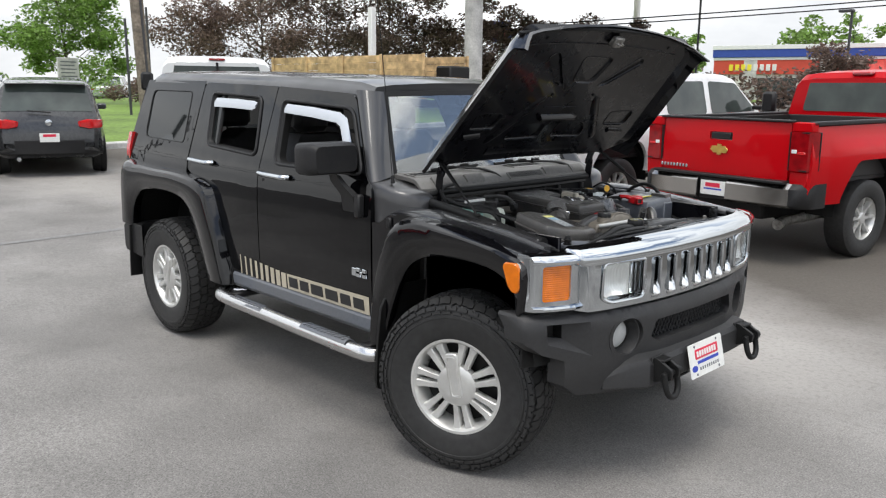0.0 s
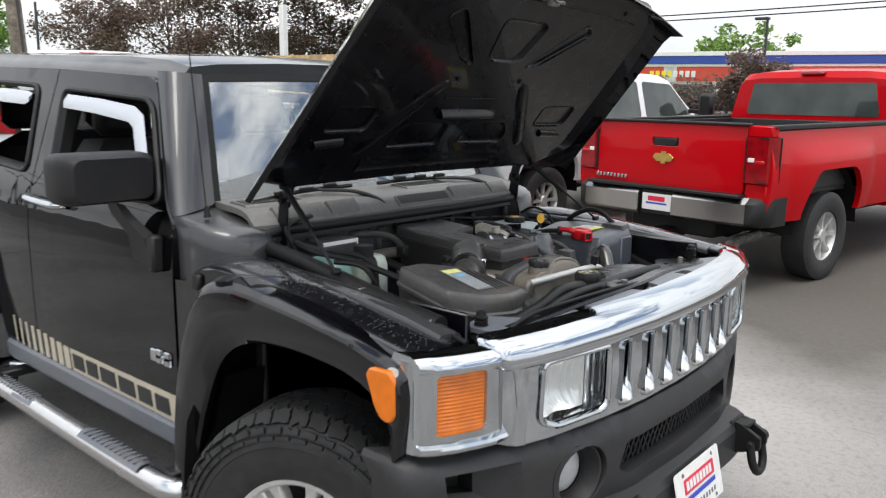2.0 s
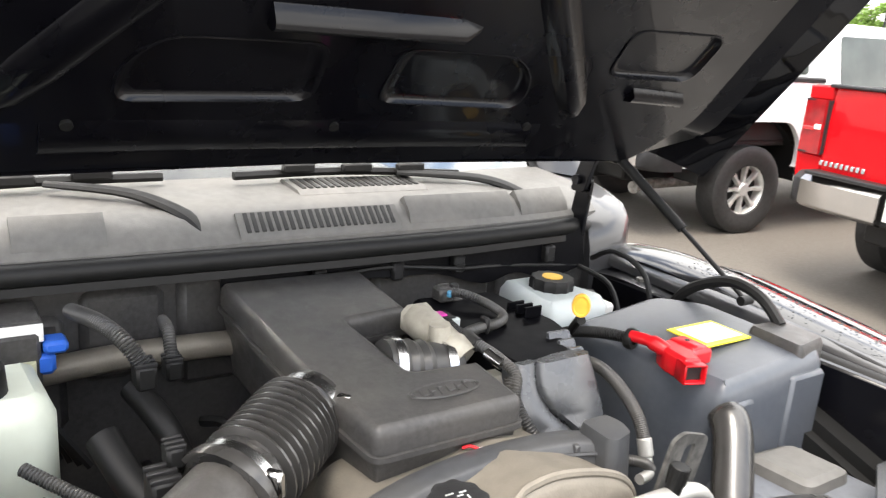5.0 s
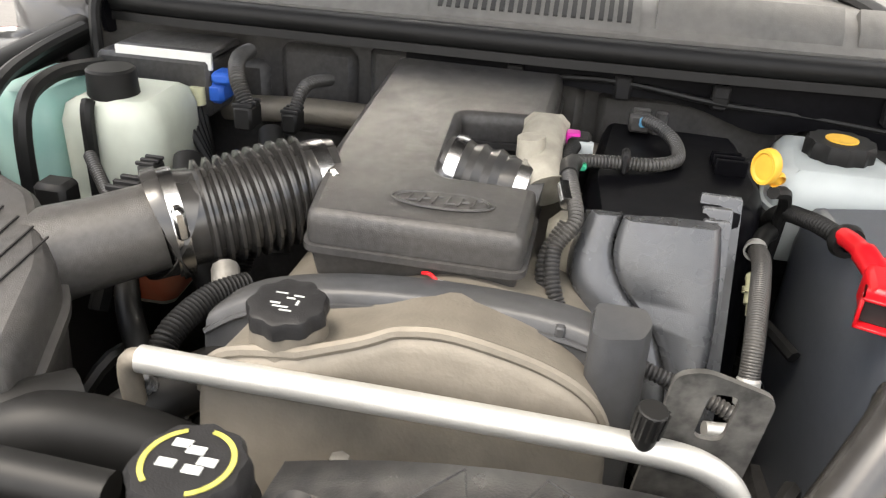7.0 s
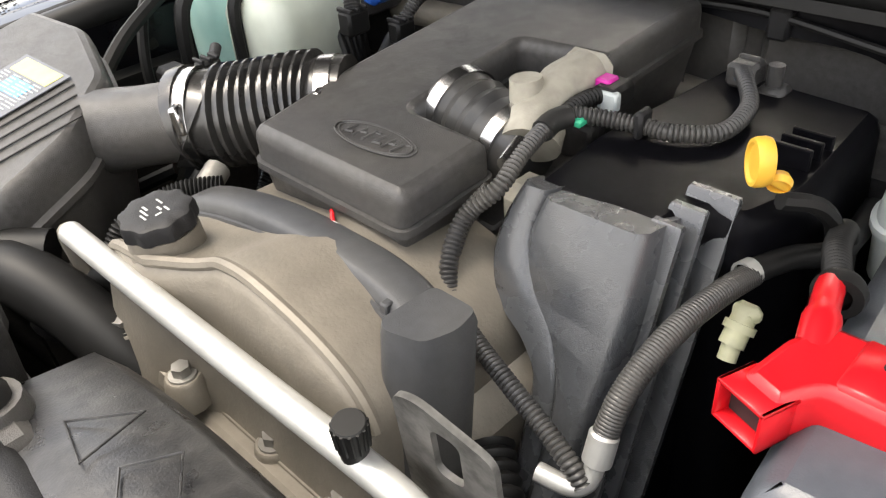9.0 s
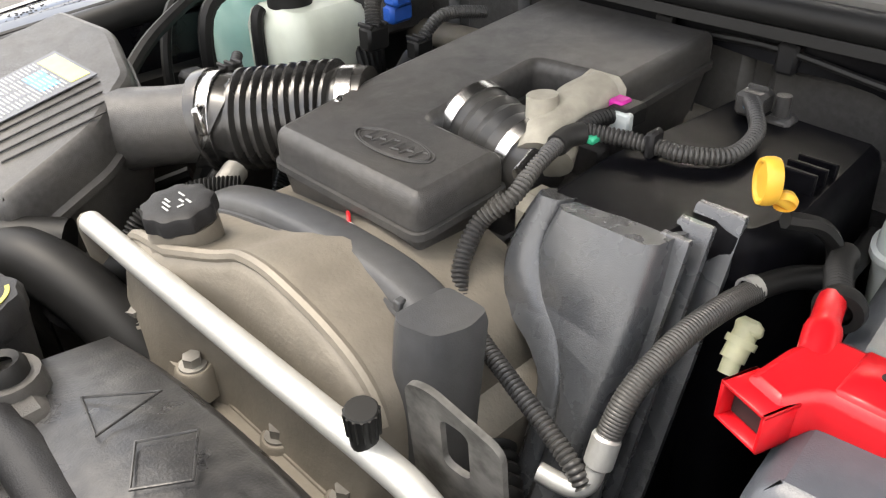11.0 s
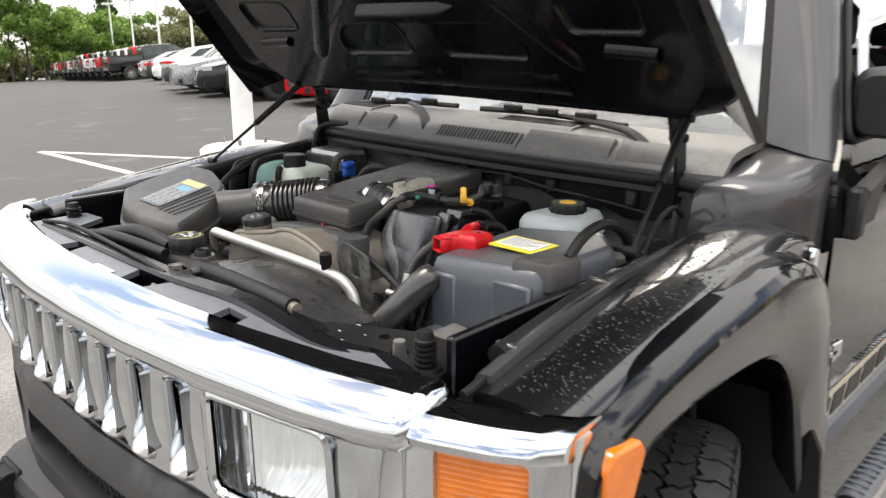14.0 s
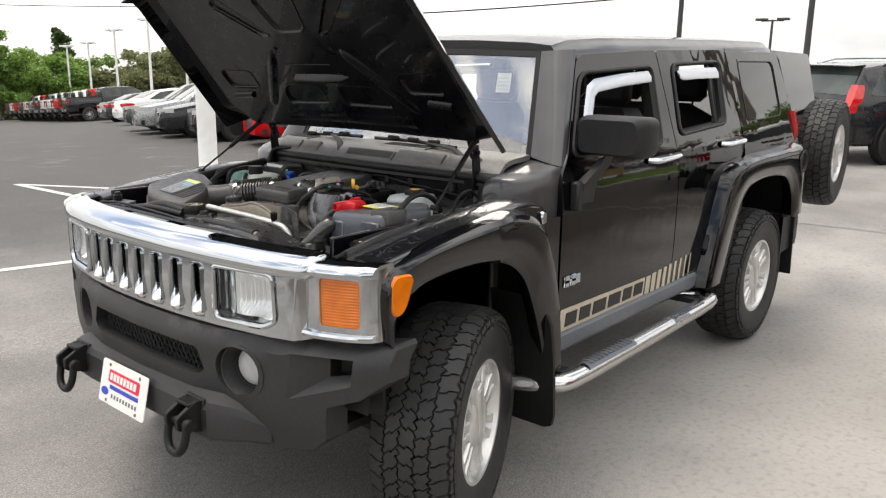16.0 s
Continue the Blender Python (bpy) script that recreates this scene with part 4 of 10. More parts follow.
for s in (-1, 1):
    for x0, x1, ztop in ((-0.52, 0.50, 1.03), (-3.40, -2.05, 1.06)):
        g = Geo()
        prof = [(x0, 0.50), (x0 + 0.03, 0.78), (x0 + 0.16, ztop - 0.06), (x0 + 0.32, ztop), (x1 - 0.32, ztop), (x1 - 0.14, ztop - 0.06), (x1 - 0.03, 0.82), (x1, 0.62)]
        yi = 0.635 if x1 > 0 else 0.56
        g.loft([[(x, s * 0.90, z) for x, z in prof] + [(x, s * 0.90, z + 0.02) for x, z in reversed(prof)], [(x, s * yi, z) for x, z in prof] + [(x, s * yi, z + 0.02) for x, z in reversed(prof)]])
        g.prism(prof + [(x1, 0.5)], lambda u, v, w, s=s: (u, s * w, v), yi - 0.02, yi)
        part("wheel_well", g, SOFT_RUBBER, suv)
    # mud flaps
    g = Geo().loft([[(-0.375 - 0.03 * k, s * y, z) for y in (0.64, 0.985 - in_)] + [(-0.390 - 0.03 * k, s * (0.985 - in_), z), (-0.390 - 0.03 * k, s * 0.64, z)] for k, z, in_ in ((0, 0.80, 0.06), (0.2, 0.70, 0.01), (0.6, 0.55, 0.0), (1.2, 0.33, 0.0), (1.4, 0.285, 0.012), (1.5, 0.268, 0.045))])
    part("mud_flap", g, SOFT_RUBBER, suv)
    g = Geo().loft([[(-3.33 - 0.03 * k, s * y, z) for y in (0.68, 0.965)] + [(-3.345 - 0.03 * k, s * 0.965, z), (-3.345 - 0.03 * k, s * 0.68, z)] for k, z in ((0, 0.72), (0.4, 0.55), (1.0, 0.33))])
    part("mud_flap", g, SOFT_RUBBER, suv)
# whip aerial on the passenger's cowl corner
g = Geo().cyl((-0.50, -0.80, 1.275), (-0.505, -0.80, 1.31), 0.012, 0.006, 10)
g.tube([(-0.505, -0.80, 1.30), (-0.55, -0.805, 1.75), (-0.60, -0.81, 2.16)], 0.0022, 6)
part("aerial", g, SOFT_RUBBER, suv, "thin black whip aerial")


# ---- wheels ----
def plain_tyre_mesh(rad, half, rim, name="tyre"):
    """A smooth tyre round the y axis, outer side towards +y."""
    prof = [(rim - 0.006, -half * 0.78), (rim + 0.004, -half * 0.88), (rim + 0.03, -half * 0.93), ((rim + rad) / 2, -half), (rad - 0.055, -half * 0.99), (rad - 0.03, -half * 0.95), (rad - 0.004, -half * 0.84), (rad, -half * 0.6), (rad, 0), (rad, half * 0.6), (rad - 0.004, half * 0.84), (rad - 0.03, half * 0.95), (rad - 0.055, half * 0.99), ((rim + rad) / 2 + 0.01, half), ((rim + rad) / 2 - 0.03, half * 0.985), (rim + 0.03, half * 0.93), (rim + 0.004, half * 0.88), (rim - 0.006, half * 0.78)]
    return Geo().turn(prof, 64, pose(0, 0, 0, -90, 0, 0)).mesh(name, RUBBER, angle=32)


def tyre_mesh(rad=0.412, half=0.142, rim=0.216, count=44):
    """An all-terrain tyre in one skin: rows of interlocking blocks between zigzag grooves, lugs on the shoulders."""
    pitch = 2 * math.pi / count
    base = rad - 0.013
    v_at = [(0, 0.0), (0.5, 0.026), (1.5, 0.078), (2.5, 0.128), (3.5, 0.172)]
    r_of = [(0, base), (0.078, base - 0.001), (0.112, base - 0.007), (0.128, base - 0.019), (0.145, rad - 0.050), (0.172, rad - 0.072)]
    y_of = [(0, 0), (0.078, 0.078), (0.112, 0.112), (0.128, half * 0.90), (0.145, half * 0.96), (0.172, half * 0.992)]
    up_of = [(0, 1.0), (0.085, 1.0), (0.120, 0.75), (0.135, 0.25), (0.172, 0.05)]
    lift_of = [(0, 0.013), (0.11, 0.012), (0.130, 0.012), (0.140, 0.009), (0.172, 0.007)]
    fracs = (0.0, 0.28, 0.50, 0.80)
    zig = {0.5: (0.006, -0.004, 0.005, -0.005), 1.5: (-0.005, 0.004, -0.004, 0.006), 2.5: (0.002, -0.002, 0.002, -0.002), 3.0: (0, 0, 0, 0), 3.5: (0, 0, 0, 0)}
    rnd = random.Random(5)
    wob = {key: [rnd.uniform(-0.0036, 0.0036) for _ in range(count * 4)] for key in (-2.5, -1.5, -0.5, 0.5, 1.5, 2.5)}

    def edge(s, i):
        i = int(i)
        k, q = i // 4, i % 4
        sg = 1 if s > 0 else -1
        v = sg * lerp(v_at, abs(s)) + zig[abs(s)][q] + (wob[s][i % (count * 4)] if s in wob else 0.0)
        return ((k + fracs[q]) * pitch * rad, v)

    def place(p, lift):
        u, v = p
        a, av, sg = u / rad, abs(v), (1 if v >= 0 else -1)
        up = lerp(up_of, av)
        h = lift * lerp(lift_of, av)
        r = lerp(r_of, av) + h * up
        y = sg * (lerp(y_of, av) + h * math.sqrt(max(0.0, 1 - up * up)))
        return (r * math.cos(a), y, r * math.sin(a))

    def inset(poly, d):
        out, n = [], len(poly)
        area = sum(poly[i][0] * poly[(i + 1) % n][1] - poly[(i + 1) % n][0] * poly[i][1] for i in range(n))
        sg = 1 if area > 0 else -1
        for i in range(n):
            (x0, y0), (x1, y1), (x2, y2) = poly[i - 1], poly[i], poly[(i + 1) % n]
            a, b = Vector((y0 - y1, x1 - x0)).normalized(), Vector((y1 - y2, x2 - x1)).normalized()
            m = (a + b) * sg
            m = m / max(0.45, m.length_squared / 2)
            out.append((x1 + m.x * d, y1 + m.y * d))
        return out

    verts, faces, seen = [], [], {}

    def vid(p):
        key = (round(p[0], 5), round(p[1], 5), round(p[2], 5))
        if key not in seen:
            seen[key] = len(verts)
            verts.append(p)
        return seen[key]

    rows = ((-3.5, -3.0, 0, 0, 0.0), (-3.0, -2.5, 2, 2, 0.0), (-2.5, -1.5, 2, 1, 0.05), (-1.5, -0.5, 3, 5, 0.08), (-0.5, 0.5, 2, 1, -0.09), (0.5, 1.5, 3, 5, 0.08), (1.5, 2.5, 2, 3, -0.05), (2.5, 3.0, 2, 2, 0.0), (3.0, 3.5, 0, 0, 0.0))
    for s0, s1, a, b, kink in rows:
        for k in range(count):
            def cross(j):
                p, q = Vector(edge(s0, 4 * (k + j) + a)), Vector(edge(s1, 4 * (k + j) + b))
                if not kink:
                    return []
                d = Vector((kink * pitch * rad, 0))
                return [tuple(p.lerp(q, 0.40) + d), tuple(p.lerp(q, 0.58) - d)]
            low = [edge(s0, 4 * k + a + i) for i in range(5)]
            top = [edge(s1, 4 * k + b + i) for i in range(5)]
            cell = low + cross(1) + top[::-1] + cross(0)[::-1]
            groove = 0.0042 if abs(s0 + s1) > 5 else 0.0025
            foot, crown = inset(cell, groove), inset(cell, groove + 0.0008)
            rings = [[vid(place(p, h)) for p in poly] for poly, h in ((cell, 0.0), (foot, 0.0), (crown, 1.0))]
            n = len(cell)
            for r0, r1 in zip(rings, rings[1:]):
                faces += [(r0[i], r0[(i + 1) % n], r1[(i + 1) % n], r1[i]) for i in range(n)]
            faces.append(tuple(rings[2]))
    # sidewalls down to the bead, with a raised ring
    for sg in (-1, 1):
        walls = [[place(edge(sg * 3.5, i), 0.0) for i in range(count * 4)]]
        for r, y in ((rad - 0.076, half * 1.012), (rad - 0.088, half * 1.016), (rad - 0.090, half), ((rim + rad) / 2 - 0.02, half * 0.995), (rim + 0.035, half * 0.94), (rim + 0.008, half * 0.89), (rim - 0.006, half * 0.80)):
            walls.append([(r * math.cos(a), sg * y, r * math.sin(a)) for a in ((i // 4 + fracs[i % 4]) * pitch for i in range(count * 4))])
        n = count * 4
        for w0, w1 in zip(walls, walls[1:]):
            i0, i1 = [vid(p) for p in w0], [vid(p) for p in w1]
            faces += [(i0[i], i0[(i + 1) % n], i1[(i + 1) % n], i1[i]) for i in range(n)]
    return Geo().add(verts, faces).mesh("tyre", RUBBER, angle=32)


def suv_rim_mesh():
    """The barrel and hub of the alloy wheel; its spokes are parts of their own."""
    g = Geo()
    at = pose(0, 0, 0, -90, 0, 0)
    g.turn([(0.19, -0.10), (0.205, -0.10), (0.205, 0.06), (0.222, 0.108), (0.227, 0.120), (0.224, 0.127), (0.212, 0.126), (0.203, 0.112), (0.196, 0.085), (0.190, 0.062), (0.190, -0.10)], 64, at)
    g.turn([(0.0, 0.118), (0.05, 0.119), (0.085, 0.116), (0.096, 0.108), (0.099, 0.085), (0.09, 0.06)], 48, at)
    return g.mesh("rim", ALLOY, angle=40)


def spoke_geo(d):
    """One half of a split spoke, along x, with d the side of the slot."""
    rings = []
    for r, o, h, t in ((0.085, d * 0.0185, 0.110, 0.0135), (0.13, d * 0.0225, 0.110, 0.0150), (0.175, d * 0.0270, 0.107, 0.0175), (0.207, d * 0.0310, 0.112, 0.024)):
        rings.append([Vector((r, y, z)) for y, z in ((h - 0.035, o - t), (h - 0.004, o - t * 0.92), (h, o - t * 0.70), (h, o + t * 0.70), (h - 0.004, o + t * 0.92), (h - 0.035, o + t))])
    return Geo().loft(rings)


def cap_geo():
    """The broad raised bar over the hub, with a sunk outline."""
    g = Geo().prism(rounded([(-0.030, -0.055), (0.030, -0.055), (0.033, 0.155), (-0.033, 0.155)], 0.02), lambda u, v, w: (u, w, v), 0.095, 0.127, 0.005)
    return g.tube([(u, 0.1275, v) for u, v in rounded([(-0.019, -0.042), (0.019, -0.042), (0.021, 0.138), (-0.021, 0.138)], 0.014)] + [(-0.019, 0.1275, -0.030)], 0.0022, 6)


SPOKE_TURNS = [pose(0, 0, 0, 0, -math.degrees(2 * math.pi * k / 7 + math.pi / 2 + math.pi / 7), 0) for k in range(7)]
SPOKES = [spoke_geo(d).mesh("spoke", ALLOY, angle=40) for d in (-1, 1)]
CAP = cap_geo().mesh("hub_cap", ALLOY, angle=40)
TYRE, RIM = tyre_mesh(), suv_rim_mesh()
g = Geo()
g.turn([(0.05, -0.02), (0.16, -0.02), (0.165, -0.01), (0.16, 0.0), (0.05, 0.0)], 32, pose(0, 0, 0, -90, 0, 0))
g.turn([(0.0, 0.03), (0.07, 0.03), (0.07, -0.05)], 20, pose(0, 0, 0, -90, 0, 0))
BRAKE = g.mesh("brake_disc", OLD_STEEL)
DUST = Geo().turn([(0.07, 0.035), (0.186, 0.035), (0.188, 0.02), (0.07, 0.02)], 40, pose(0, 0, 0, -90, 0, 0)).mesh("dust_shield", SOFT_RUBBER)
for s, x, steer in ((-1, 0.0, 20), (1, 0.0, 20), (-1, -2.842, 0), (1, -2.842, 0)):
    spin = 20 if x == 0 else 35 * s
    m = Matrix.Translation((x, s * 0.76, 0.411)) @ pose(0, 0, 0, 0, 0, steer) @ (pose(0, 0, 0, 0, 0, 180) if s < 0 else Matrix()) @ Matrix.Translation((0, 0.035, 0)) @ pose(0, 0, 0, 0, spin * 0.5, 0)
    wh = part("wheel", RIM, None, suv, "silver alloy wheel with paired spokes", at=m)
    part("hub_cap", CAP, None, wh)
    for turn_ in SPOKE_TURNS:
        for me in SPOKES:
            part("spoke", me, None, wh, at=turn_)
    part("tyre", TYRE, None, wh, "chunky black all-terrain tyre")
    part("brake_disc", BRAKE, None, wh)
    part("dust_shield", DUST, None, wh)
m = GATE @ Matrix.Translation((-0.69, 0.21, 1.07)) @ pose(0, 0, 0, 0, 50, 0) @ Matrix.Diagonal((0.94, 0.84, 0.94, 1))
g = cap_geo()
for turn_ in SPOKE_TURNS:
    for d in (-1, 1):
        sp = spoke_geo(d)
        g.add([turn_ @ Vector(p) for p in sp.v], sp.f)
wh = part("spare_wheel", RIM, None, gate, "spare wheel with worn tread and alloy rim", at=m)
part("spare_spokes", g, ALLOY, gate, at=m)
part("spare_tyre", TYRE, None, gate, at=m)


# ---- front: bumper, grille, lamps ----
def x_bumper(y):
    return lerp([(0, 0.725), (0.3, 0.715), (0.5, 0.675), (0.65, 0.630), (0.8, 0.575), (0.90, 0.535), (0.95, 0.505), (0.97, 0.47)], abs(y))


def x_grille(y):
    return lerp([(0, 0.700), (0.2, 0.695), (0.4, 0.675), (0.6, 0.64), (0.70, 0.61), (0.765, 0.578)], abs(y))


def x_corner(y):
    return lerp([(0.69, 0.580), (0.775, 0.570), (0.86, 0.535), (0.91, 0.505), (0.93, 0.485), (0.938, 0.455)], abs(y))


half_out = [(0.0, 0.826), (0.55, 0.828), (0.80, 0.838), (0.955, 0.842), (0.967, 0.83), (0.964, 0.735), (0.90, 0.680), (0.800, 0.642), (0.788, 0.53), (0.72, 0.475), (0.50, 0.455), (0.0, 0.455)]
outline = half_out[:-1] + [(-y, z) for y, z in reversed(half_out) if y > 0]
slot = rounded([(-0.36, 0.685), (-0.33, 0.757), (0.33, 0.757), (0.36, 0.685), (0.32, 0.660), (-0.32, 0.660)], 0.012)
fogs = [[(sg * 0.492 + 0.084 * math.cos(a), 0.706 + 0.080 * math.sin(a)) for a in np.linspace(0, 2 * math.pi, 21)[:-1]] for sg in (-1, 1)]
pockets = [[(sg * 0.672, 0.648), (sg * 0.688, 0.797), (sg * 0.882, 0.803), (sg * 0.874, 0.720)] for sg in (-1, 1)]
bulge = lambda y, z: x_bumper(y) - 0.05 * max(0, (z - 0.795) / 0.045) ** 2 - 0.035 * max(0, (0.60 - z) / 0.15) ** 1.5
g = Geo().sheet(outline, [slot] + fogs + pockets, lambda y, z, w: (bulge(y, z) - w, y, z), 0.09, 0.035)
bumper = part("front_bumper", g, BUMPER_PLASTIC, suv, "textured black plastic front bumper", angle=35)
g = Geo()
g.sheet([(-0.9, 0.60), (-0.9, 0.80), (0.9, 0.80), (0.9, 0.60)], [], lambda y, z, w: (x_bumper(y) - 0.10 - w, y, z), 0.01, 0.1)
g.sheet([(-0.93, 0.815), (-0.93, 0.86), (0.93, 0.86), (0.93, 0.815)], [], lambda y, z, w: (x_bumper(y) - 0.06 - w, y, z), 0.02, 0.1)
g.box(0.45, 0.60, -0.42, 0.42, 0.50, 0.84, 0.02)
part("bumper_backing", g, SOFT_RUBBER, bumper)
# crossed bars of the lower grille
g = Geo()
for i in range(-13, 14):
    for d in (-1, 1):
        y0 = i * 0.028
        a, b = (y0 - d * 0.030, 0.660), (y0 + d * 0.030, 0.758)
        g.tube([(x_bumper(y) - 0.045, y, z) for y, z in (a, ((a[0] + b[0]) / 2, 0.709), b)], 0.0035, 5)
part("lower_grille_mesh", g, BLACK_TRIM, bumper, "black diamond mesh")
for sg in (-1, 1):
    c = Vector((x_bumper(0.49) - 0.058, sg * 0.500, 0.706))
    face = Matrix.Translation(c) @ pose(0, 0, 0, 0, 90, 0) @ pose(0, 0, 0, sg * -12, 0, 0)
    fog = part("fog_lamp", Geo().turn([(0.0, 0.012), (0.03, 0.011), (0.05, 0.006), (0.060, -0.002), (0.062, -0.02)], 32, face), FROSTED, bumper, "round frosted fog lamp")
    part("fog_rim", Geo().turn([(0.061, -0.02), (0.061, 0.004), (0.0655, 0.006), (0.068, -0.02)], 32, face), SOFT_RUBBER, fog)
    part("fog_bezel", Geo().turn([(0.066, -0.02), (0.068, 0.004), (0.076, 0.025), (0.0835, 0.048), (0.087, 0.050), (0.088, -0.03)], 32, face), BUMPER_PLASTIC, bumper)
    # sculpted channel that runs from a point into a dark opening
    on = lambda y, z, d=0.0: (bulge(y, z) - d, sg * y, z)
    brim = [on(0.672, 0.648), on(0.688, 0.797), on(0.882, 0.803), on(0.874, 0.720)]
    mouth = [on(0.782, 0.728, 0.040), on(0.784, 0.790, 0.040), on(0.873, 0.796, 0.034), on(0.868, 0.747, 0.034)]
    deep = [on(0.782, 0.728, 0.085), on(0.784, 0.790, 0.085), on(0.873, 0.796, 0.085), on(0.868, 0.747, 0.085)]
    part("channel", Geo().add(brim + mouth, [(i, (i + 1) % 4, 4 + (i + 1) % 4, 4 + i) for i in range(4)]), BUMPER_PLASTIC, bumper, smooth=False, recalc=False)
    part("opening", Geo().add(mouth + deep, [(i, (i + 1) % 4, 4 + (i + 1) % 4, 4 + i) for i in range(4)] + [(4, 5, 6, 7)]), SOFT_RUBBER, bumper, smooth=False, recalc=False)
# raised centre of the lower bumper, with hooks and plate
g = Geo()
prof = [(0.66, 0.475), (0.752, 0.480), (0.766, 0.492), (0.764, 0.585), (0.752, 0.606), (0.66, 0.628)]
g.loft([[(max(x - ex, 0.56), y, z - dz * (z - 0.475) / 0.15) for x, z in prof] for y, ex, dz in ((-0.60, 0.135, 0.075), (-0.50, 0.050, 0.012), (-0.44, 0.008, 0.0), (-0.3, 0.0, 0.0), (0.3, 0.0, 0.0), (0.44, 0.008, 0.0), (0.50, 0.050, 0.012), (0.60, 0.135, 0.075))])
part("bumper_centre", g, BUMPER_PLASTIC, bumper, angle=25)
for sg in (-1, 1):
    y = sg * 0.375
    g = Geo()
    for d in (-0.030, 0.030):
        g.prism(rounded([(0.745, 0.500), (0.745, 0.612), (0.775, 0.612), (0.842, 0.575), (0.842, 0.535), (0.79, 0.515)], 0.010), lambda u, v, w, y=y, d=d: (u, y + d + w, v), -0.008, 0.008, 0.002)
    g.box(0.742, 0.756, y - 0.05, y + 0.05, 0.495, 0.615, 0.004)
    g.box(0.75, 0.80, y - 0.036, y + 0.036, 0.598, 0.610, 0.003)
    hook = part("tow_hook", g, SOFT_RUBBER, bumper, "black steel tow bracket")
    g = Geo().cyl((0.815, y - 0.062, 0.552), (0.815, y + 0.058, 0.552), 0.0125, cham=0.003)
    g.cyl((0.815, y + 0.048, 0.552), (0.815, y + 0.072, 0.552), 0.021, cham=0.004)
    part("hook_pin", g, SOFT_RUBBER, hook)
    pts = [(0.815, y - 0.048, 0.560), (0.822, y - 0.049, 0.515), (0.830, y - 0.043, 0.480), (0.835, y - 0.020, 0.455), (0.835, y + 0.020, 0.455), (0.830, y + 0.043, 0.480), (0.822, y + 0.049, 0.515), (0.815, y + 0.048, 0.560)]
    part("shackle", Geo().tube(curve(pts, 5), 0.0135, 10), SOFT_RUBBER, hook)
PLATE = Matrix.Translation((0.789, -0.015, 0.537)) @ pose(0, 0, 0, 0, -13, 0)
g = Geo().prism(rrect(-0.153, 0.153, -0.077, 0.077, 0.012), lambda u, v, w: (w, u, v), 0.0, 0.003, 0.0005)
plate = part("front_plate", g.move(PLATE), WHITE_LABEL, bumper, "white dealer plate with red and blue bars")
g = Geo().prism(rrect(-0.10, 0.105, 0.003, 0.047, 0.006), lambda u, v, w: (w, u, v), 0.003, 0.0045)
part("plate_band", g.move(PLATE), PLATE_RED, plate)
for k in range(8):
    part("plate_mark", Geo().box(0.0045, 0.0055, -0.088 + k * 0.0225, -0.072 + k * 0.0225, 0.012, 0.038).move(PLATE), WHITE_LABEL, plate)
g = Geo().box(0.003, 0.0045, -0.085, 0.105, -0.020, -0.006)
g.turn([(0, 0.0015), (0.024, 0.0015), (0.024, 0)], 20, Matrix.Translation((0.003, -0.115, -0.035)) @ pose(0, 0, 0, 0, 90, 0) @ Matrix.Diagonal((0.6, 1, 1, 1)))
part("plate_band", g.move(PLATE), PLATE_BLUE, plate)
for k in range(9):
    part("plate_mark", Geo().box(0.003, 0.004, -0.07 + k * 0.02, -0.060 + k * 0.02, -0.050, -0.036).move(PLATE), GREY_PLASTIC, plate)
for u, v in ((-0.10, 0.062), (0.10, 0.062), (-0.10, -0.064), (0.10, -0.064)):
    part("plate_screw", Geo().cyl((0.003, u, v), (0.005, u, v), 0.006, seg=10).move(PLATE), GREY_PLASTIC, plate)

# chrome grille with seven slots and the lamp openings
slots = [rounded([(c * 0.108 - 0.029, 0.866), (c * 0.108 - 0.030, 1.032), (c * 0.108 + 0.030, 1.032), (c * 0.108 + 0.029, 0.866)], [0.016, 0.02, 0.02, 0.016]) for c in range(-3, 4)]
lamps = [rounded([(sg * 0.412, 0.872), (sg * 0.412, 1.034), (sg * 0.640, 1.034), (sg * 0.645, 0.895), (sg * 0.60, 0.872)], [0.03, 0.02, 0.025, 0.02, 0.03]) for sg in (-1, 1)]
g = Geo().sheet([(-0.705, 0.838), (-0.72, 1.060), (0.72, 1.060), (0.705, 0.838)], slots + lamps, lambda y, z, w: (x_grille(y) + 0.010 * (1.0 - ((z - 0.955) / 0.12) ** 2) - w, y, z), 0.03, 0.045)
grille = part("grille", g, CHROME, suv, "chrome grille with seven upright slots", angle=30)
g = Geo()
cap = [(0.0, 1.038), (0.016, 1.043), (0.025, 1.057), (0.024, 1.074), (0.012, 1.092), (-0.010, 1.105), (-0.045, 1.114), (-0.075, 1.115), (-0.085, 1.107), (-0.085, 1.045)]
g.loft([[(x_grille(y) + dx, y, z - 0.010 * (abs(y) / 0.77) ** 2) for dx, z in cap] for y in np.linspace(-0.735, 0.735, 35)]); end_ = [[Vector((x_grille(0.735) - 0.03 + (dx + 0.03) * k, sg * (0.735 + e), 1.075 + (z - 0.0092 - 1.075) * k)) for dx, z in cap] for sg in (-1, 1) for k, e in ((1.0, 0.0), (0.93, 0.012), (0.72, 0.022), (0.3, 0.027))]; g.loft(end_[:4]).loft(end_[4:])
part("grille_cap", g, CHROME, grille, "polished chrome top rail")
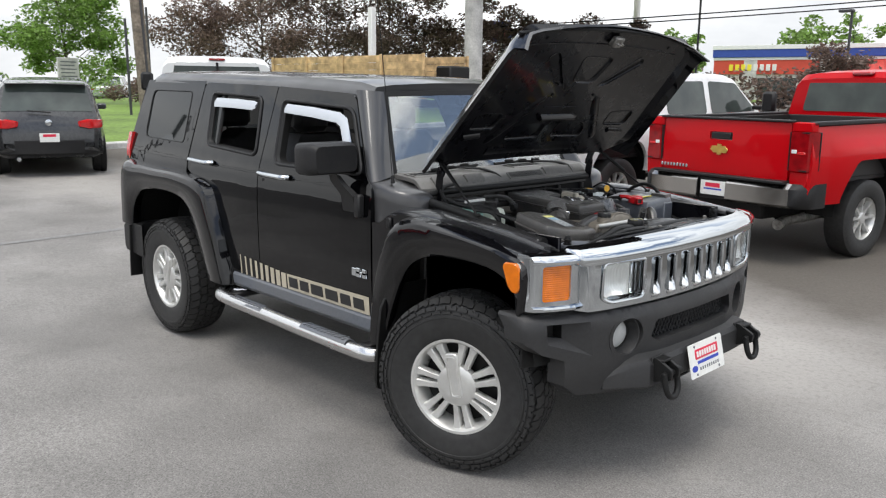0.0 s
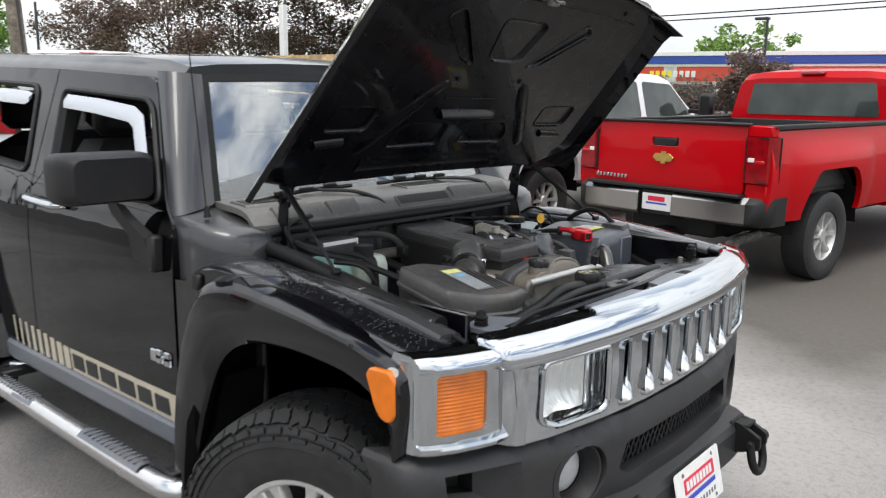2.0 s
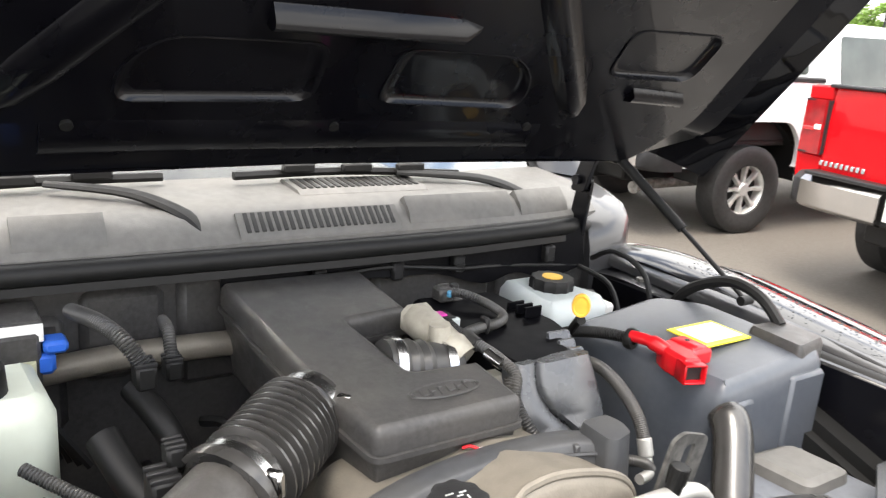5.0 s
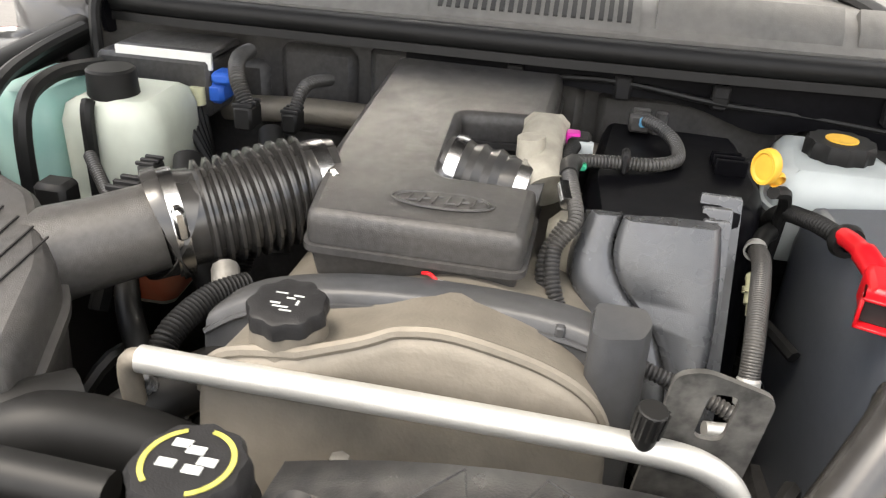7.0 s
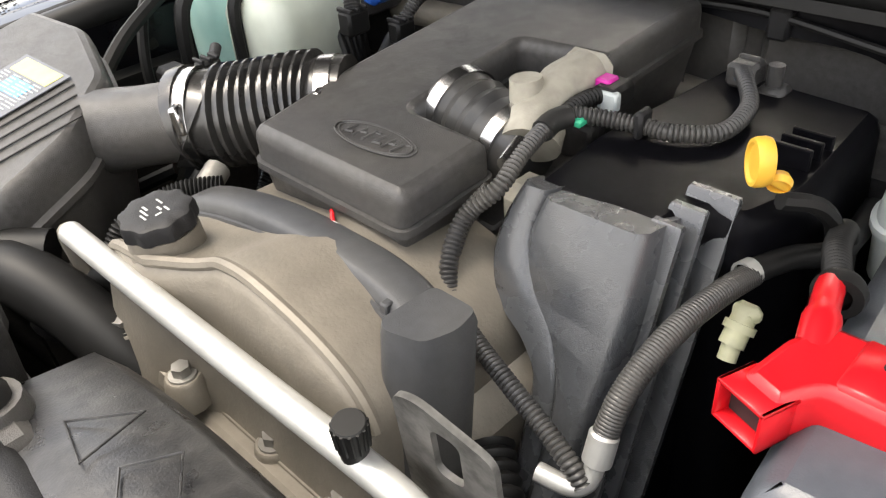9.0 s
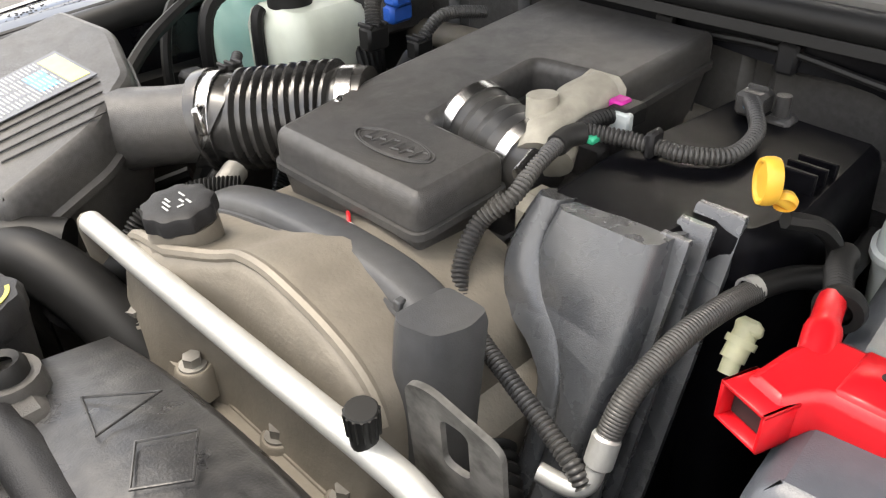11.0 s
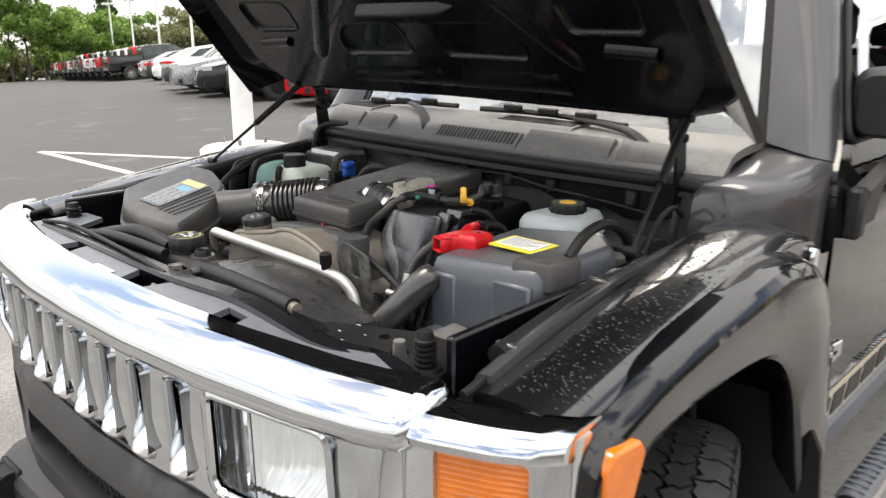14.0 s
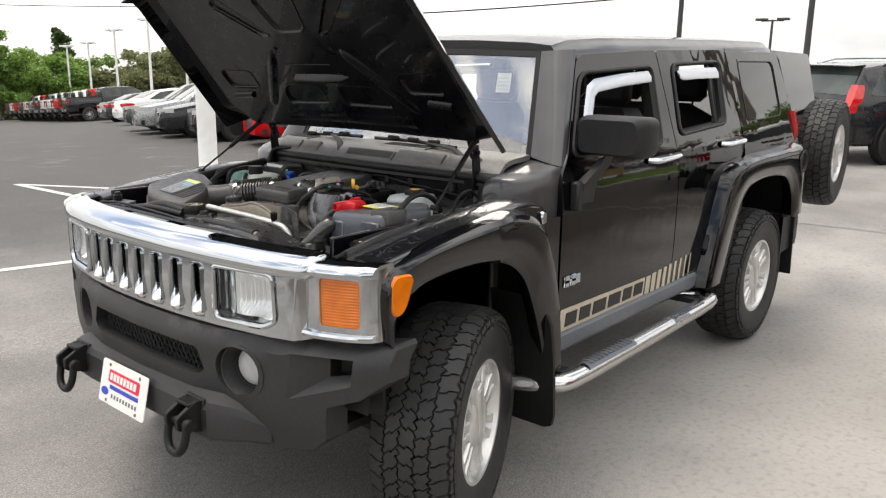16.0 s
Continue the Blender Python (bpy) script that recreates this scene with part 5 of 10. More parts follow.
for c in range(-3, 4):
    y = c * 0.108
    g = Geo()
    rings = []
    for dz, w, dx in ((0.0, 0.018, 0.010), (0.006, 0.025, 0.024), (0.020, 0.028, 0.033), (0.034, 0.024, 0.029), (0.048, 0.015, 0.014), (0.060, 0.005, -0.006)):
        rings.append([(x_grille(y) - 0.006 + dx * math.cos(a), y + w * math.sin(a), 0.852 + dz) for a in np.linspace(-1.57, 1.57, 9)] + [(x_grille(y) - 0.03, y + w, 0.852 + dz), (x_grille(y) - 0.03, y - w, 0.852 + dz)])
    g.loft(rings)
    # white sky glints on the feet are put into the chrome's colour
    part("slot_foot", g, SKY_BRIGHT_CHROME, grille)
    g = Geo()
    hole = slots[c + 3]
    rings = []
    for p in hole:
        q = ((p[0] - y) * 0.86 + y, (p[1] - 0.954) * 0.96 + 0.954)
        rings.append([(x_grille(y) + 0.014, p[0], p[1]), (x_grille(y) + 0.008, q[0], q[1]), (x_grille(y) - 0.016, q[0], q[1]), (x_grille(y) - 0.016, p[0], p[1])])
    part("slot_rim", g.loft(rings + [rings[0]], caps=False), CHROME, grille)
g = Geo()
g.sheet([(-0.38, 0.84), (-0.38, 1.06), (0.38, 1.06), (0.38, 0.84)], [], lambda y, z, w: (x_grille(y) - 0.060 - w, y, z), 0.01, 0.1)
for i in range(9):
    z = 0.862 + i * 0.022
    g.loft([[(x_grille(y) - 0.052 + a, y, z + b) for a, b in ((0, 0), (0.008, 0), (0.008, 0.008), (0, 0.008))] for y in np.linspace(-0.37, 0.37, 9)])
part("grille_screen", g, SOFT_RUBBER, grille)
for sg in (-1, 1):
    x_l = lambda y: x_grille(y)
    bowl = [(sg * y, z) for y, z in ((0.418, 0.88), (0.418, 1.03), (0.635, 1.03), (0.637, 0.90), (0.60, 0.88))]
    rings = [[(x_l(y) + 0.004, y, z) for y, z in bowl], [(x_l(y) - 0.085, y, z) for y, z in bowl]]
    head = part("headlamp", Geo().loft(rings, caps=False).add([(x_l(y) - 0.085, y, z) for y, z in bowl], [(0, 1, 2, 3, 4)]), CHROME, suv, "square clear headlamp in chrome", recalc=False)
    # fluted bright bowl on the outer side, dark gap and chrome bars on the inner side
    rows = []
    for z in np.linspace(0.884, 1.028, 11):
        rows.append([(x_l(y) - 0.020 - 0.052 * max(0.0, 1 - ((y - 0.555) / 0.085) ** 2 - 0.9 * ((z - 0.956) / 0.074) ** 4) + 0.0022 * math.cos(y * 640), sg * y, z) for y in np.linspace(0.470, 0.634, 57)])
    part("headlamp_reflector", Geo().loft(rows, closed=False, caps=False), DISH, head, "fluted bright lamp reflector", recalc=False)
    for y0, y1, dx in ((0.452, 0.468, 0.012), (0.428, 0.440, 0.030)):
        part("headlamp_bar", Geo().box(x_l(0.45) - dx - 0.03, x_l(0.45) - dx, *sorted((sg * y0, sg * y1)), 0.884, 1.028, 0.004), CHROME, head)
    part("headlamp_gap", Geo().box(x_l(0.45) - 0.080, x_l(0.45) - 0.070, *sorted((sg * 0.422, sg * 0.470)), 0.884, 1.028, 0.002), SOFT_RUBBER, head)
    edge = rounded([(sg * 0.409, 0.868), (sg * 0.409, 1.037), (sg * 0.644, 1.038), (sg * 0.650, 0.892), (sg * 0.602, 0.868)], [0.032, 0.022, 0.028, 0.022, 0.032])
    part("headlamp_rim", Geo().tube([(x_l(p[0]) + 0.010, p[0], p[1]) for p in edge + edge[:1]], 0.0085, 8), CHROME, head, "raised chrome lamp rim")
    big = rounded([(sg * 0.415, 0.876), (sg * 0.415, 1.032), (sg * 0.638, 1.033), (sg * 0.642, 0.897), (sg * 0.60, 0.876)], [0.03, 0.02, 0.025, 0.02, 0.03])
    ln = part("headlamp_lens", Geo().sheet(big, [], lambda y, z, w: (x_l(y) + 0.003 - w, y, z), 0.004, 0.08), LENS, head)
    ln.visible_shadow = False
    # chrome flank closing the step between the grille and the corner
    flank_ = [(x_grille(0.69) + 0.012, 0.690), (x_grille(0.71) + 0.008, 0.708), (x_grille(0.72) - 0.006, 0.722), (x_grille(0.73) - 0.030, 0.731), (x_corner(0.74) - 0.004, 0.740), (x_corner(0.75) - 0.03, 0.738), (x_grille(0.69) - 0.03, 0.700)]
    part("grille_flank", Geo().loft([[(x + 0.004 * k, sg * y, z) for x, y in flank_] for z, k in ((0.842, 0.0), (0.90, 1.0), (1.0, 1.0), (1.052, 0.0))]), CHROME, grille, angle=60)
    # chrome corner with amber lamp
    amber = rounded([(sg * 0.778, 0.898), (sg * 0.778, 1.042), (sg * 0.892, 1.040), (sg * 0.892, 0.896)], 0.012)
    g = Geo().sheet([(sg * 0.700, 0.858), (sg * 0.700, 1.066), (sg * 0.80, 1.070), (sg * 0.931, 1.068), (sg * 0.931, 0.858)], [amber], lambda y, z, w: (x_corner(y) + 0.006 - w, y, z), 0.03, 0.02)
    corner = part("lamp_bezel", g, CHROME, suv, "chrome corner around the turn lamp", angle=30)
    cap2 = [(0.0, 1.046), (0.026, 1.050), (0.030, 1.062), (0.022, 1.076), (0.0, 1.086), (-0.05, 1.088), (-0.06, 1.066)]
    g = Geo().loft([[(x_corner(y) + dx, sg * y, z) for dx, z in cap2] for y in np.linspace(0.735, 0.932, 12)])
    part("bezel_cap", g, CHROME, corner)
    g = Geo().loft([[(x_corner(y) + dx, sg * y, z) for dx, z in ((0.0, 0.880), (0.018, 0.876), (0.022, 0.868), (0.018, 0.858), (0.0, 0.856))] for y in np.linspace(0.72, 0.928, 10)])
    part("bezel_foot", g, CHROME, corner)
    g = Geo().loft([[(x_corner(0.915) + dx, sg * y, z) for dx, y in ((0.010, 0.900), (0.008, 0.910), (-0.002, 0.922), (-0.016, 0.932), (-0.05, 0.934), (-0.06, 0.90))] for z in (0.856, 0.90, 1.0, 1.074)])
    part("bezel_post", g, CHROME, corner, angle=60)
    g = Geo().sheet(amber, [], lambda y, z, w: (x_corner(y) - 0.002 - w, y, z), 0.008, 0.03)
    for k in range(15):
        z = 0.904 + k * 0.0088
        g.loft([[(x_corner(y) + dx, sg * y, z + dz) for dx, dz in ((-0.003, 0), (-0.0010, 0.0044), (-0.003, 0.0088))] for y in np.linspace(0.782, 0.888, 5)])
    part("turn_lamp", g, AMBER, corner, "ribbed amber turn lamp")
    # amber marker on the flare
    g = Geo().prism(rounded([(0.374, 1.034), (0.386, 1.051), (0.440, 1.051), (0.457, 1.030), (0.459, 0.948), (0.446, 0.929), (0.424, 0.933), (0.404, 0.956)], 0.010), lambda u, v, w: (u, sg * (lerp([(0.370, 0.968), (0.42, 0.965), (0.44, 0.961), (0.462, 0.953)], u) - 0.06 * max(0.0, v - 1.0) + w), v), -0.03, 0.006, 0.004)
    part("side_marker", g, AMBER, suv, "amber marker lamp on the wheel arch")
# radiator top panel between the fenders
PANEL = [(-0.66, 0.54), (-0.66, 0.40), (-0.56, 0.40), (-0.50, 0.50), (-0.30, 0.505), (-0.10, 0.515), (0.05, 0.53), (0.23, 0.50), (0.49, 0.535), (0.58, 0.495), (0.66, 0.52), (0.70, 0.54), (0.70, 0.575), (0.50, 0.625), (0.25, 0.65), (0.0, 0.655), (-0.25, 0.65), (-0.50, 0.625), (-0.70, 0.575)]
cuts = [[(-0.31, 0.54), (-0.28, 0.625), (-0.37, 0.625), (-0.36, 0.54)], [(-0.062, 0.532), (-0.028, 0.606), (0.052, 0.604), (0.066, 0.548)], [(0.262, 0.545), (0.275, 0.606), (0.338, 0.600), (0.325, 0.548)]]
g = Geo().sheet(PANEL, cuts, lambda y, x, w: (x, y, 1.096 - 0.012 * (abs(y) / 0.7) ** 2 - w), 0.012, 0.08)
panel = part("radiator_cover", g, GREY_PLASTIC, suv, "grey plastic panel behind the grille", angle=30)
g = Geo().box(0.592, 0.630, -0.145, -0.070, 1.0965, 1.0985)
part("sticker", g, WHITE_LABEL, panel)


# ---- open hood ----
HOOD = Matrix.Translation((-0.40, 0, 1.362)) @ pose(0, 0, 0, 0, -49, 0)


def hood_half(u):
    return lerp([(0.0, 0.835), (0.1, 0.842), (0.85, 0.768), (0.93, 0.75)], u)


def hood_skin(u, k, inner=False):
    """k from -1 to 1 across; u forward; gives the height of the skin."""
    a = abs(k)
    drop = lerp([(0, 0.0), (0.5, -0.008), (0.80, -0.022), (0.88, -0.034), (0.94, -0.075), (1.0, -0.122)], a)
    return drop


KS = [-1, -0.975, -0.94, -0.91, -0.88, -0.84, -0.78, -0.6, -0.4, -0.2, 0, 0.2, 0.4, 0.6, 0.78, 0.84, 0.88, 0.91, 0.94, 0.975, 1]
g = Geo()
rings = []
for t in np.linspace(0, 1, 24):
    ring = []
    for k in KS:
        u0, u1 = 0.045 + 0.05 * abs(k) ** 3, 0.925 - 0.075 * abs(k) ** 2
        u = u0 + (u1 - u0) * t
        nose = -0.05 * max(0.0, (t - 0.93) / 0.07) ** 2
        ring.append(Vector((u, hood_half(u) * k, hood_skin(u, k) + nose)))
    low = [Vector((p.x, p.y * 0.985, p.z - 0.012)) for p in reversed(ring)]
    rings.append([HOOD @ p for p in ring + low])
hood = part("hood", g.loft(rings), GLOSS_PAINT, suv, "raised black hood with stamped inner panel", angle=35)
# inner panel with stamped pockets
OUT = rounded([(0.075, -0.66), (0.065, 0.0), (0.075, 0.66), (0.20, 0.735), (0.80, 0.690), (0.87, 0.60), (0.895, 0.0), (0.87, -0.60), (0.80, -0.690), (0.20, -0.735)], 0.03)
POCKETS = [rounded([(0.575, -0.085), (0.575, 0.085), (0.74, 0.125), (0.74, -0.125)], 0.04)]
for sg in (-1, 1):
    POCKETS.append(rounded([(0.205, sg * 0.050), (0.200, sg * 0.315), (0.265, sg * 0.310), (0.310, sg * 0.260), (0.312, sg * 0.055)], 0.03))
    POCKETS.append(rounded([(0.285, sg * 0.450), (0.295, sg * 0.640), (0.400, sg * 0.640), (0.385, sg * 0.440)], 0.03))
    POCKETS.append(rounded([(0.555, sg * 0.135), (0.565, sg * 0.205), (0.725, sg * 0.40), (0.765, sg * 0.34)], 0.03))
inner_z = lambda y: -0.050 - 0.03 * (abs(y) / 0.73) ** 3
g = Geo().sheet(OUT, POCKETS, lambda u, y, w: HOOD @ Vector((u, y, inner_z(y) + w)), 0.010, 0.05)
# rim joining the inner panel to the skin
rim = [HOOD @ Vector((u, y, inner_z(y))) for u, y in OUT]
rim2 = [HOOD @ Vector((min(max(u * 1.02 - 0.01, 0.06), 0.905), y * 1.09, hood_skin(u, min(1, abs(y) * 1.09 / hood_half(u))) - 0.013)) for u, y in OUT]
g.loft([[a, b] for a, b in zip(rim + rim[:1], rim2 + rim2[:1])], closed=False, caps=False)
inner = part("hood_inner_panel", g, HOOD_UNDER, hood, "stamped black inner panel with pockets", angle=50)
for poly in POCKETS:
    mid = Vector((sum(p[0] for p in poly) / len(poly), sum(p[1] for p in poly) / len(poly)))
    at_ = lambda p, k, d: HOOD @ Vector(((p[0] - mid.x) * k + mid.x, (p[1] - mid.y) * k + mid.y, inner_z((p[1] - mid.y) * k + mid.y) + d))
    g = Geo().loft([[at_(p, k, d) for p in poly] for k, d in ((1.03, 0.006), (1.02, -0.002), (0.99, -0.0025), (0.95, 0.004), (0.90, 0.008), (0.84, 0.009))], caps=False)
    g.add([at_(p, 0.84, 0.009) for p in poly], tessellate_polygon([[Vector((*p, 0)) for p in poly]]))
    part("stamped_pocket", g, HOOD_UNDER, inner, angle=60, recalc=False)
# seams, stops and bolts of the inner panel
for sg in (-1, 1):
    a, b = Vector((0.19, sg * 0.45)), Vector((0.49, sg * 0.205))
    side = Vector((-(b - a).y, (b - a).x)).normalized()
    rings = []
    for k, w in ((0.0, 0.3), (0.06, 0.8), (0.2, 1.0), (0.8, 1.0), (0.94, 0.8), (1.0, 0.3)):
        p = a.lerp(b, k)
        rings.append([HOOD @ Vector((p.x + side.x * q * w, p.y + side.y * q * w, inner_z(p.y) + d * w)) for q, d in ((-0.034, 0.003), (-0.018, -0.008), (0.0, -0.010), (0.018, -0.008), (0.034, 0.003))])
    part("stamped_ridge", Geo().loft(rings), HOOD_UNDER, inner, angle=75)
    g = Geo().loft([[HOOD @ Vector((u, y, inner_z(y) + d)) for u, d in ((0.232, 0.003), (0.245, -0.014), (0.258, -0.015), (0.268, 0.003))] for y in np.linspace(sg * 0.53, sg * 0.65, 5)])
    part("stop_boss", g, HOOD_UNDER, inner, angle=75)
g = Geo().loft([[HOOD @ Vector((u, y, inner_z(0) + d)) for u, d in ((0.335, 0.002), (0.340, -0.016), (0.345, -0.023), (0.352, -0.026), (0.359, -0.022), (0.372, 0.004))] for y in (-0.150, 0.0, 0.125)] + [[HOOD @ Vector((u, 0.165, inner_z(0) + 0.002)) for u in (0.345, 0.347, 0.350, 0.353, 0.356, 0.360)]])
part("centre_bar", g, HOOD_UNDER, inner, angle=50)
g = Geo().loft([[HOOD @ Vector((u, y, inner_z(y) + d)) for u, d in ((0.098, 0.003), (0.112, -0.005), (0.150, -0.006), (0.172, 0.003))] for y in np.linspace(-0.39, 0.39, 11)])
part("hinge_lip", g, HOOD_UNDER, inner, angle=75)
part("centre_seam", Geo().tube([HOOD @ Vector((0.42, y, inner_z(0) - 0.002)) for y in np.linspace(-0.17, 0.10, 4)], 0.003, 6), HOOD_UNDER, inner)
part("front_seam", Geo().tube([HOOD @ Vector((0.815 - 0.02 * (y / 0.6) ** 2, y, inner_z(y) - 0.001)) for y in np.linspace(-0.60, 0.60, 13)], 0.004, 6), HOOD_UNDER, inner)
for u, y in ((0.16, -0.36), (0.155, 0.0), (0.16, 0.36), (0.50, -0.17), (0.50, 0.17), (0.83, -0.5), (0.83, 0.5)):
    part("hood_stop", Geo().cyl(HOOD @ Vector((u, y, inner_z(y) + 0.004)), HOOD @ Vector((u, y, inner_z(y) - 0.006)), 0.008, seg=10), SOFT_RUBBER, hood)
g = Geo().box(0.82, 0.875, -0.035, 0.035, -0.085, -0.055, 0.006, at=HOOD)
g.tube([HOOD @ Vector(p) for p in ((0.85, -0.022, -0.06), (0.85, -0.02, -0.10), (0.85, 0.02, -0.10), (0.85, 0.022, -0.06))], 0.005, 8)
part("hood_striker", g, OLD_STEEL, hood)
g = Geo().tube([HOOD @ Vector((0.905 - 0.07 * (y / 0.75) ** 2, y, -0.062)) for y in np.linspace(-0.70, 0.70, 19)], 0.009, 8)
part("hood_front_seal", g, SOFT_RUBBER, hood)
# hinges and gas struts
for s in (-1, 1):
    g = Geo()
    g.prism(rounded([(-0.385, 1.30), (-0.345, 1.30), (-0.325, 1.36), (-0.265, 1.455), (-0.295, 1.47), (-0.36, 1.375)], 0.01), lambda u, v, w: (u, s * w, v), 0.602, 0.612, 0.001)
    g.prism(rounded([(-0.40, 1.18), (-0.35, 1.18), (-0.335, 1.33), (-0.37, 1.36)], 0.012), lambda u, v, w: (u, s * w, v), 0.614, 0.622, 0.001)
    g.box(-0.305, -0.255, *sorted((s * 0.585, s * 0.635)), 1.452, 1.466, 0.004)
    for x, z in ((-0.362, 1.325), (-0.345, 1.39), (-0.295, 1.45)):
        g.cyl((x, s * 0.592, z), (x, s * 0.63, z), 0.010, seg=10)
    part("hood_hinge", g, HOOD_UNDER, hood)
    g = Geo()
    a, b = Vector((-0.305, s * 0.655, 1.375)), Vector((-0.012, s * 0.712, 1.165))
    g.cyl(a, a.lerp(b, 0.52), 0.0095, seg=12)
    g.cyl(a.lerp(b, 0.50), b, 0.0045, seg=10)
    g.cyl(a - Vector((0, 0.014, 0)), a + Vector((0, 0.014, 0)), 0.009, seg=10)
    g.cyl(b - Vector((0, 0.014, 0)), b + Vector((0, 0.014, 0)), 0.009, seg=10)
    part("gas_strut", g, SOFT_RUBBER, suv, "thin black hood strut")


# ---- engine bay ----
def conduit(path, r, n=10, ridge=0.20, pitch=0.0042):
    """A ribbed hose along a smooth line."""
    line = curve(path, n)
    total = sum((b - a).length for a, b in zip(line, line[1:]))
    k = max(8, int(total / (pitch * 0.25)))
    acc = [0.0]
    for a, b in zip(line, line[1:]):
        acc.append(acc[-1] + (b - a).length)
    pts = []
    for d in np.linspace(0, total, k):
        i = min(max(0, int(np.searchsorted(acc, d)) - 1), len(line) - 2)
        t = (d - acc[i]) / max(1e-9, acc[i + 1] - acc[i])
        pts.append(line[i].lerp(line[i + 1], min(1, max(0, t))))
    return Geo().tube(pts, [r * (1 + ridge * (0.55, 0.25, -0.8, 0.25)[j % 4]) for j in range(len(pts))], 14)


def hose(path, r, seg=12, n=6, flat=1.0):
    return Geo().tube(curve(path, n), r, seg, flat=flat)


# walls of the bay
bay = part("firewall", Geo().box(-0.42, -0.375, -0.70, 0.70, 0.45, 1.225, 0.006), ENGINE_PLASTIC, suv, "dusty dark firewall of the engine bay")
for s in (-1, 1):
    part("bay_side", Geo().box(-0.374, 0.44, *sorted((s * 0.672, s * 0.69)), 0.55, 1.125, 0.004), HOOD_UNDER, suv)
part("radiator_core", Geo().box(0.385, 0.405, -0.66, 0.66, 0.475, 1.03, 0.004), ENGINE_PLASTIC, suv)
part("bay_floor", Geo().box(-0.374, 0.42, -0.66, 0.66, 0.44, 0.47), ENGINE_PLASTIC, suv)
for s in (-1, 1):
    g = Geo().loft([[(x, s * y, z) for y, z in ((0.60, 0.98), (0.69, 1.00), (0.69, 0.60), (0.60, 0.60))] for x in (-0.36, 0.36)])
    part("inner_arch", g, ENGINE_PLASTIC, suv)
# firewall pad with stamped panels
for y0, y1, z0, z1 in ((-0.56, -0.36, 0.98, 1.16), (-0.34, -0.22, 1.05, 1.19), (-0.20, 0.12, 1.02, 1.20), (0.14, 0.40, 1.0, 1.17), (0.42, 0.62, 1.0, 1.19)):
    part("firewall_panel", Geo().box(-0.385, -0.360, y0, y1, z0, z1, 0.012), ENGINE_PLASTIC, bay)
part("firewall_pipe", hose([(-0.335, -0.42, 1.09), (-0.33, -0.28, 1.10), (-0.32, -0.12, 1.10), (-0.33, 0.15, 1.08)], 0.020), CAST, bay, "dull metal pipe along the firewall")
part("firewall_cable", hose([(-0.34, 0.05, 1.185), (-0.335, 0.16, 1.190), (-0.33, 0.30, 1.175), (-0.345, 0.42, 1.165), (-0.34, 0.60, 1.15)], 0.0045, 8), SOFT_RUBBER, bay)
for y in (0.17, 0.30, 0.52):
    part("cable_clip", Geo().box(-0.355, -0.328, y - 0.012, y + 0.012, 1.165, 1.20, 0.004), BLACK_TRIM, bay)
g = Geo()
g.loft([[(x, 0.16 + y * 0.45, z) for x, z in ((-0.30, 1.03), (-0.26, 1.05), (-0.25, 1.09), (-0.29, 1.11), (-0.34, 1.10))] for y in np.linspace(0, 1, 5)])
part("brake_booster_cover", g, ENGINE_PLASTIC, bay)

# cowl: rubber seal, grey panel with slotted vents, wipers
seal = [(-0.405, -0.70, 1.200), (-0.38, -0.62, 1.226), (-0.345, -0.45, 1.232), (-0.332, -0.2, 1.233), (-0.325, 0.05, 1.233), (-0.325, 0.3, 1.233), (-0.345, 0.52, 1.231), (-0.38, 0.64, 1.222), (-0.41, 0.70, 1.196)]
g = Geo().tube(curve(seal, 5), 0.017, 10)
g.loft([[(x + 0.012, y, z - 0.014), (x - 0.02, y, z - 0.010), (x - 0.02, y, z - 0.022), (x + 0.014, y, z - 0.026)] for x, y, z in seal])
part("cowl_seal", g, SOFT_RUBBER, suv, "thick black rubber cowl seal", angle=60)


def cowl_point(u, y, lift=0.0):
    """u from 0 (seal) to 1 (glass)."""
    x0 = -0.338 - 0.05 * (abs(y) / 0.66) ** 4
    x = x0 - lerp([(0, 0), (0.45, 0.045), (0.6, 0.09), (1, 0.225)], u)
    z = lerp([(0, 1.246), (0.45, 1.287), (0.6, 1.296), (1, 1.305)], u) + 0.008 * (1 - (y / 0.7) ** 2) + lift
    return (x, y, z)


g = Geo()
us = np.linspace(0, 1, 9)
g.loft([[cowl_point(u, y) for u in us] + [cowl_point(u, y, -0.02) for u in us[::-1]] for y in np.linspace(-0.70, 0.70, 27)])
cowl = part("cowl_panel", g, COWL_PLASTIC, suv, "weathered grey plastic cowl panel with slots")
for y0, y1 in ((-0.62, -0.44), (-0.42, -0.30), (0.20, 0.44), (0.46, 0.60)):
    g = Geo()
    g.loft([[cowl_point(u, y, h) for u, h in ((0.10, 0.0), (0.16, 0.012), (0.42, 0.014), (0.48, 0.0))] + [cowl_point(0.48, y, -0.006), cowl_point(0.10, y, -0.006)] for y in np.linspace(y0, y1, 5)])
    part("cowl_hatch", g, COWL_PLASTIC, cowl)
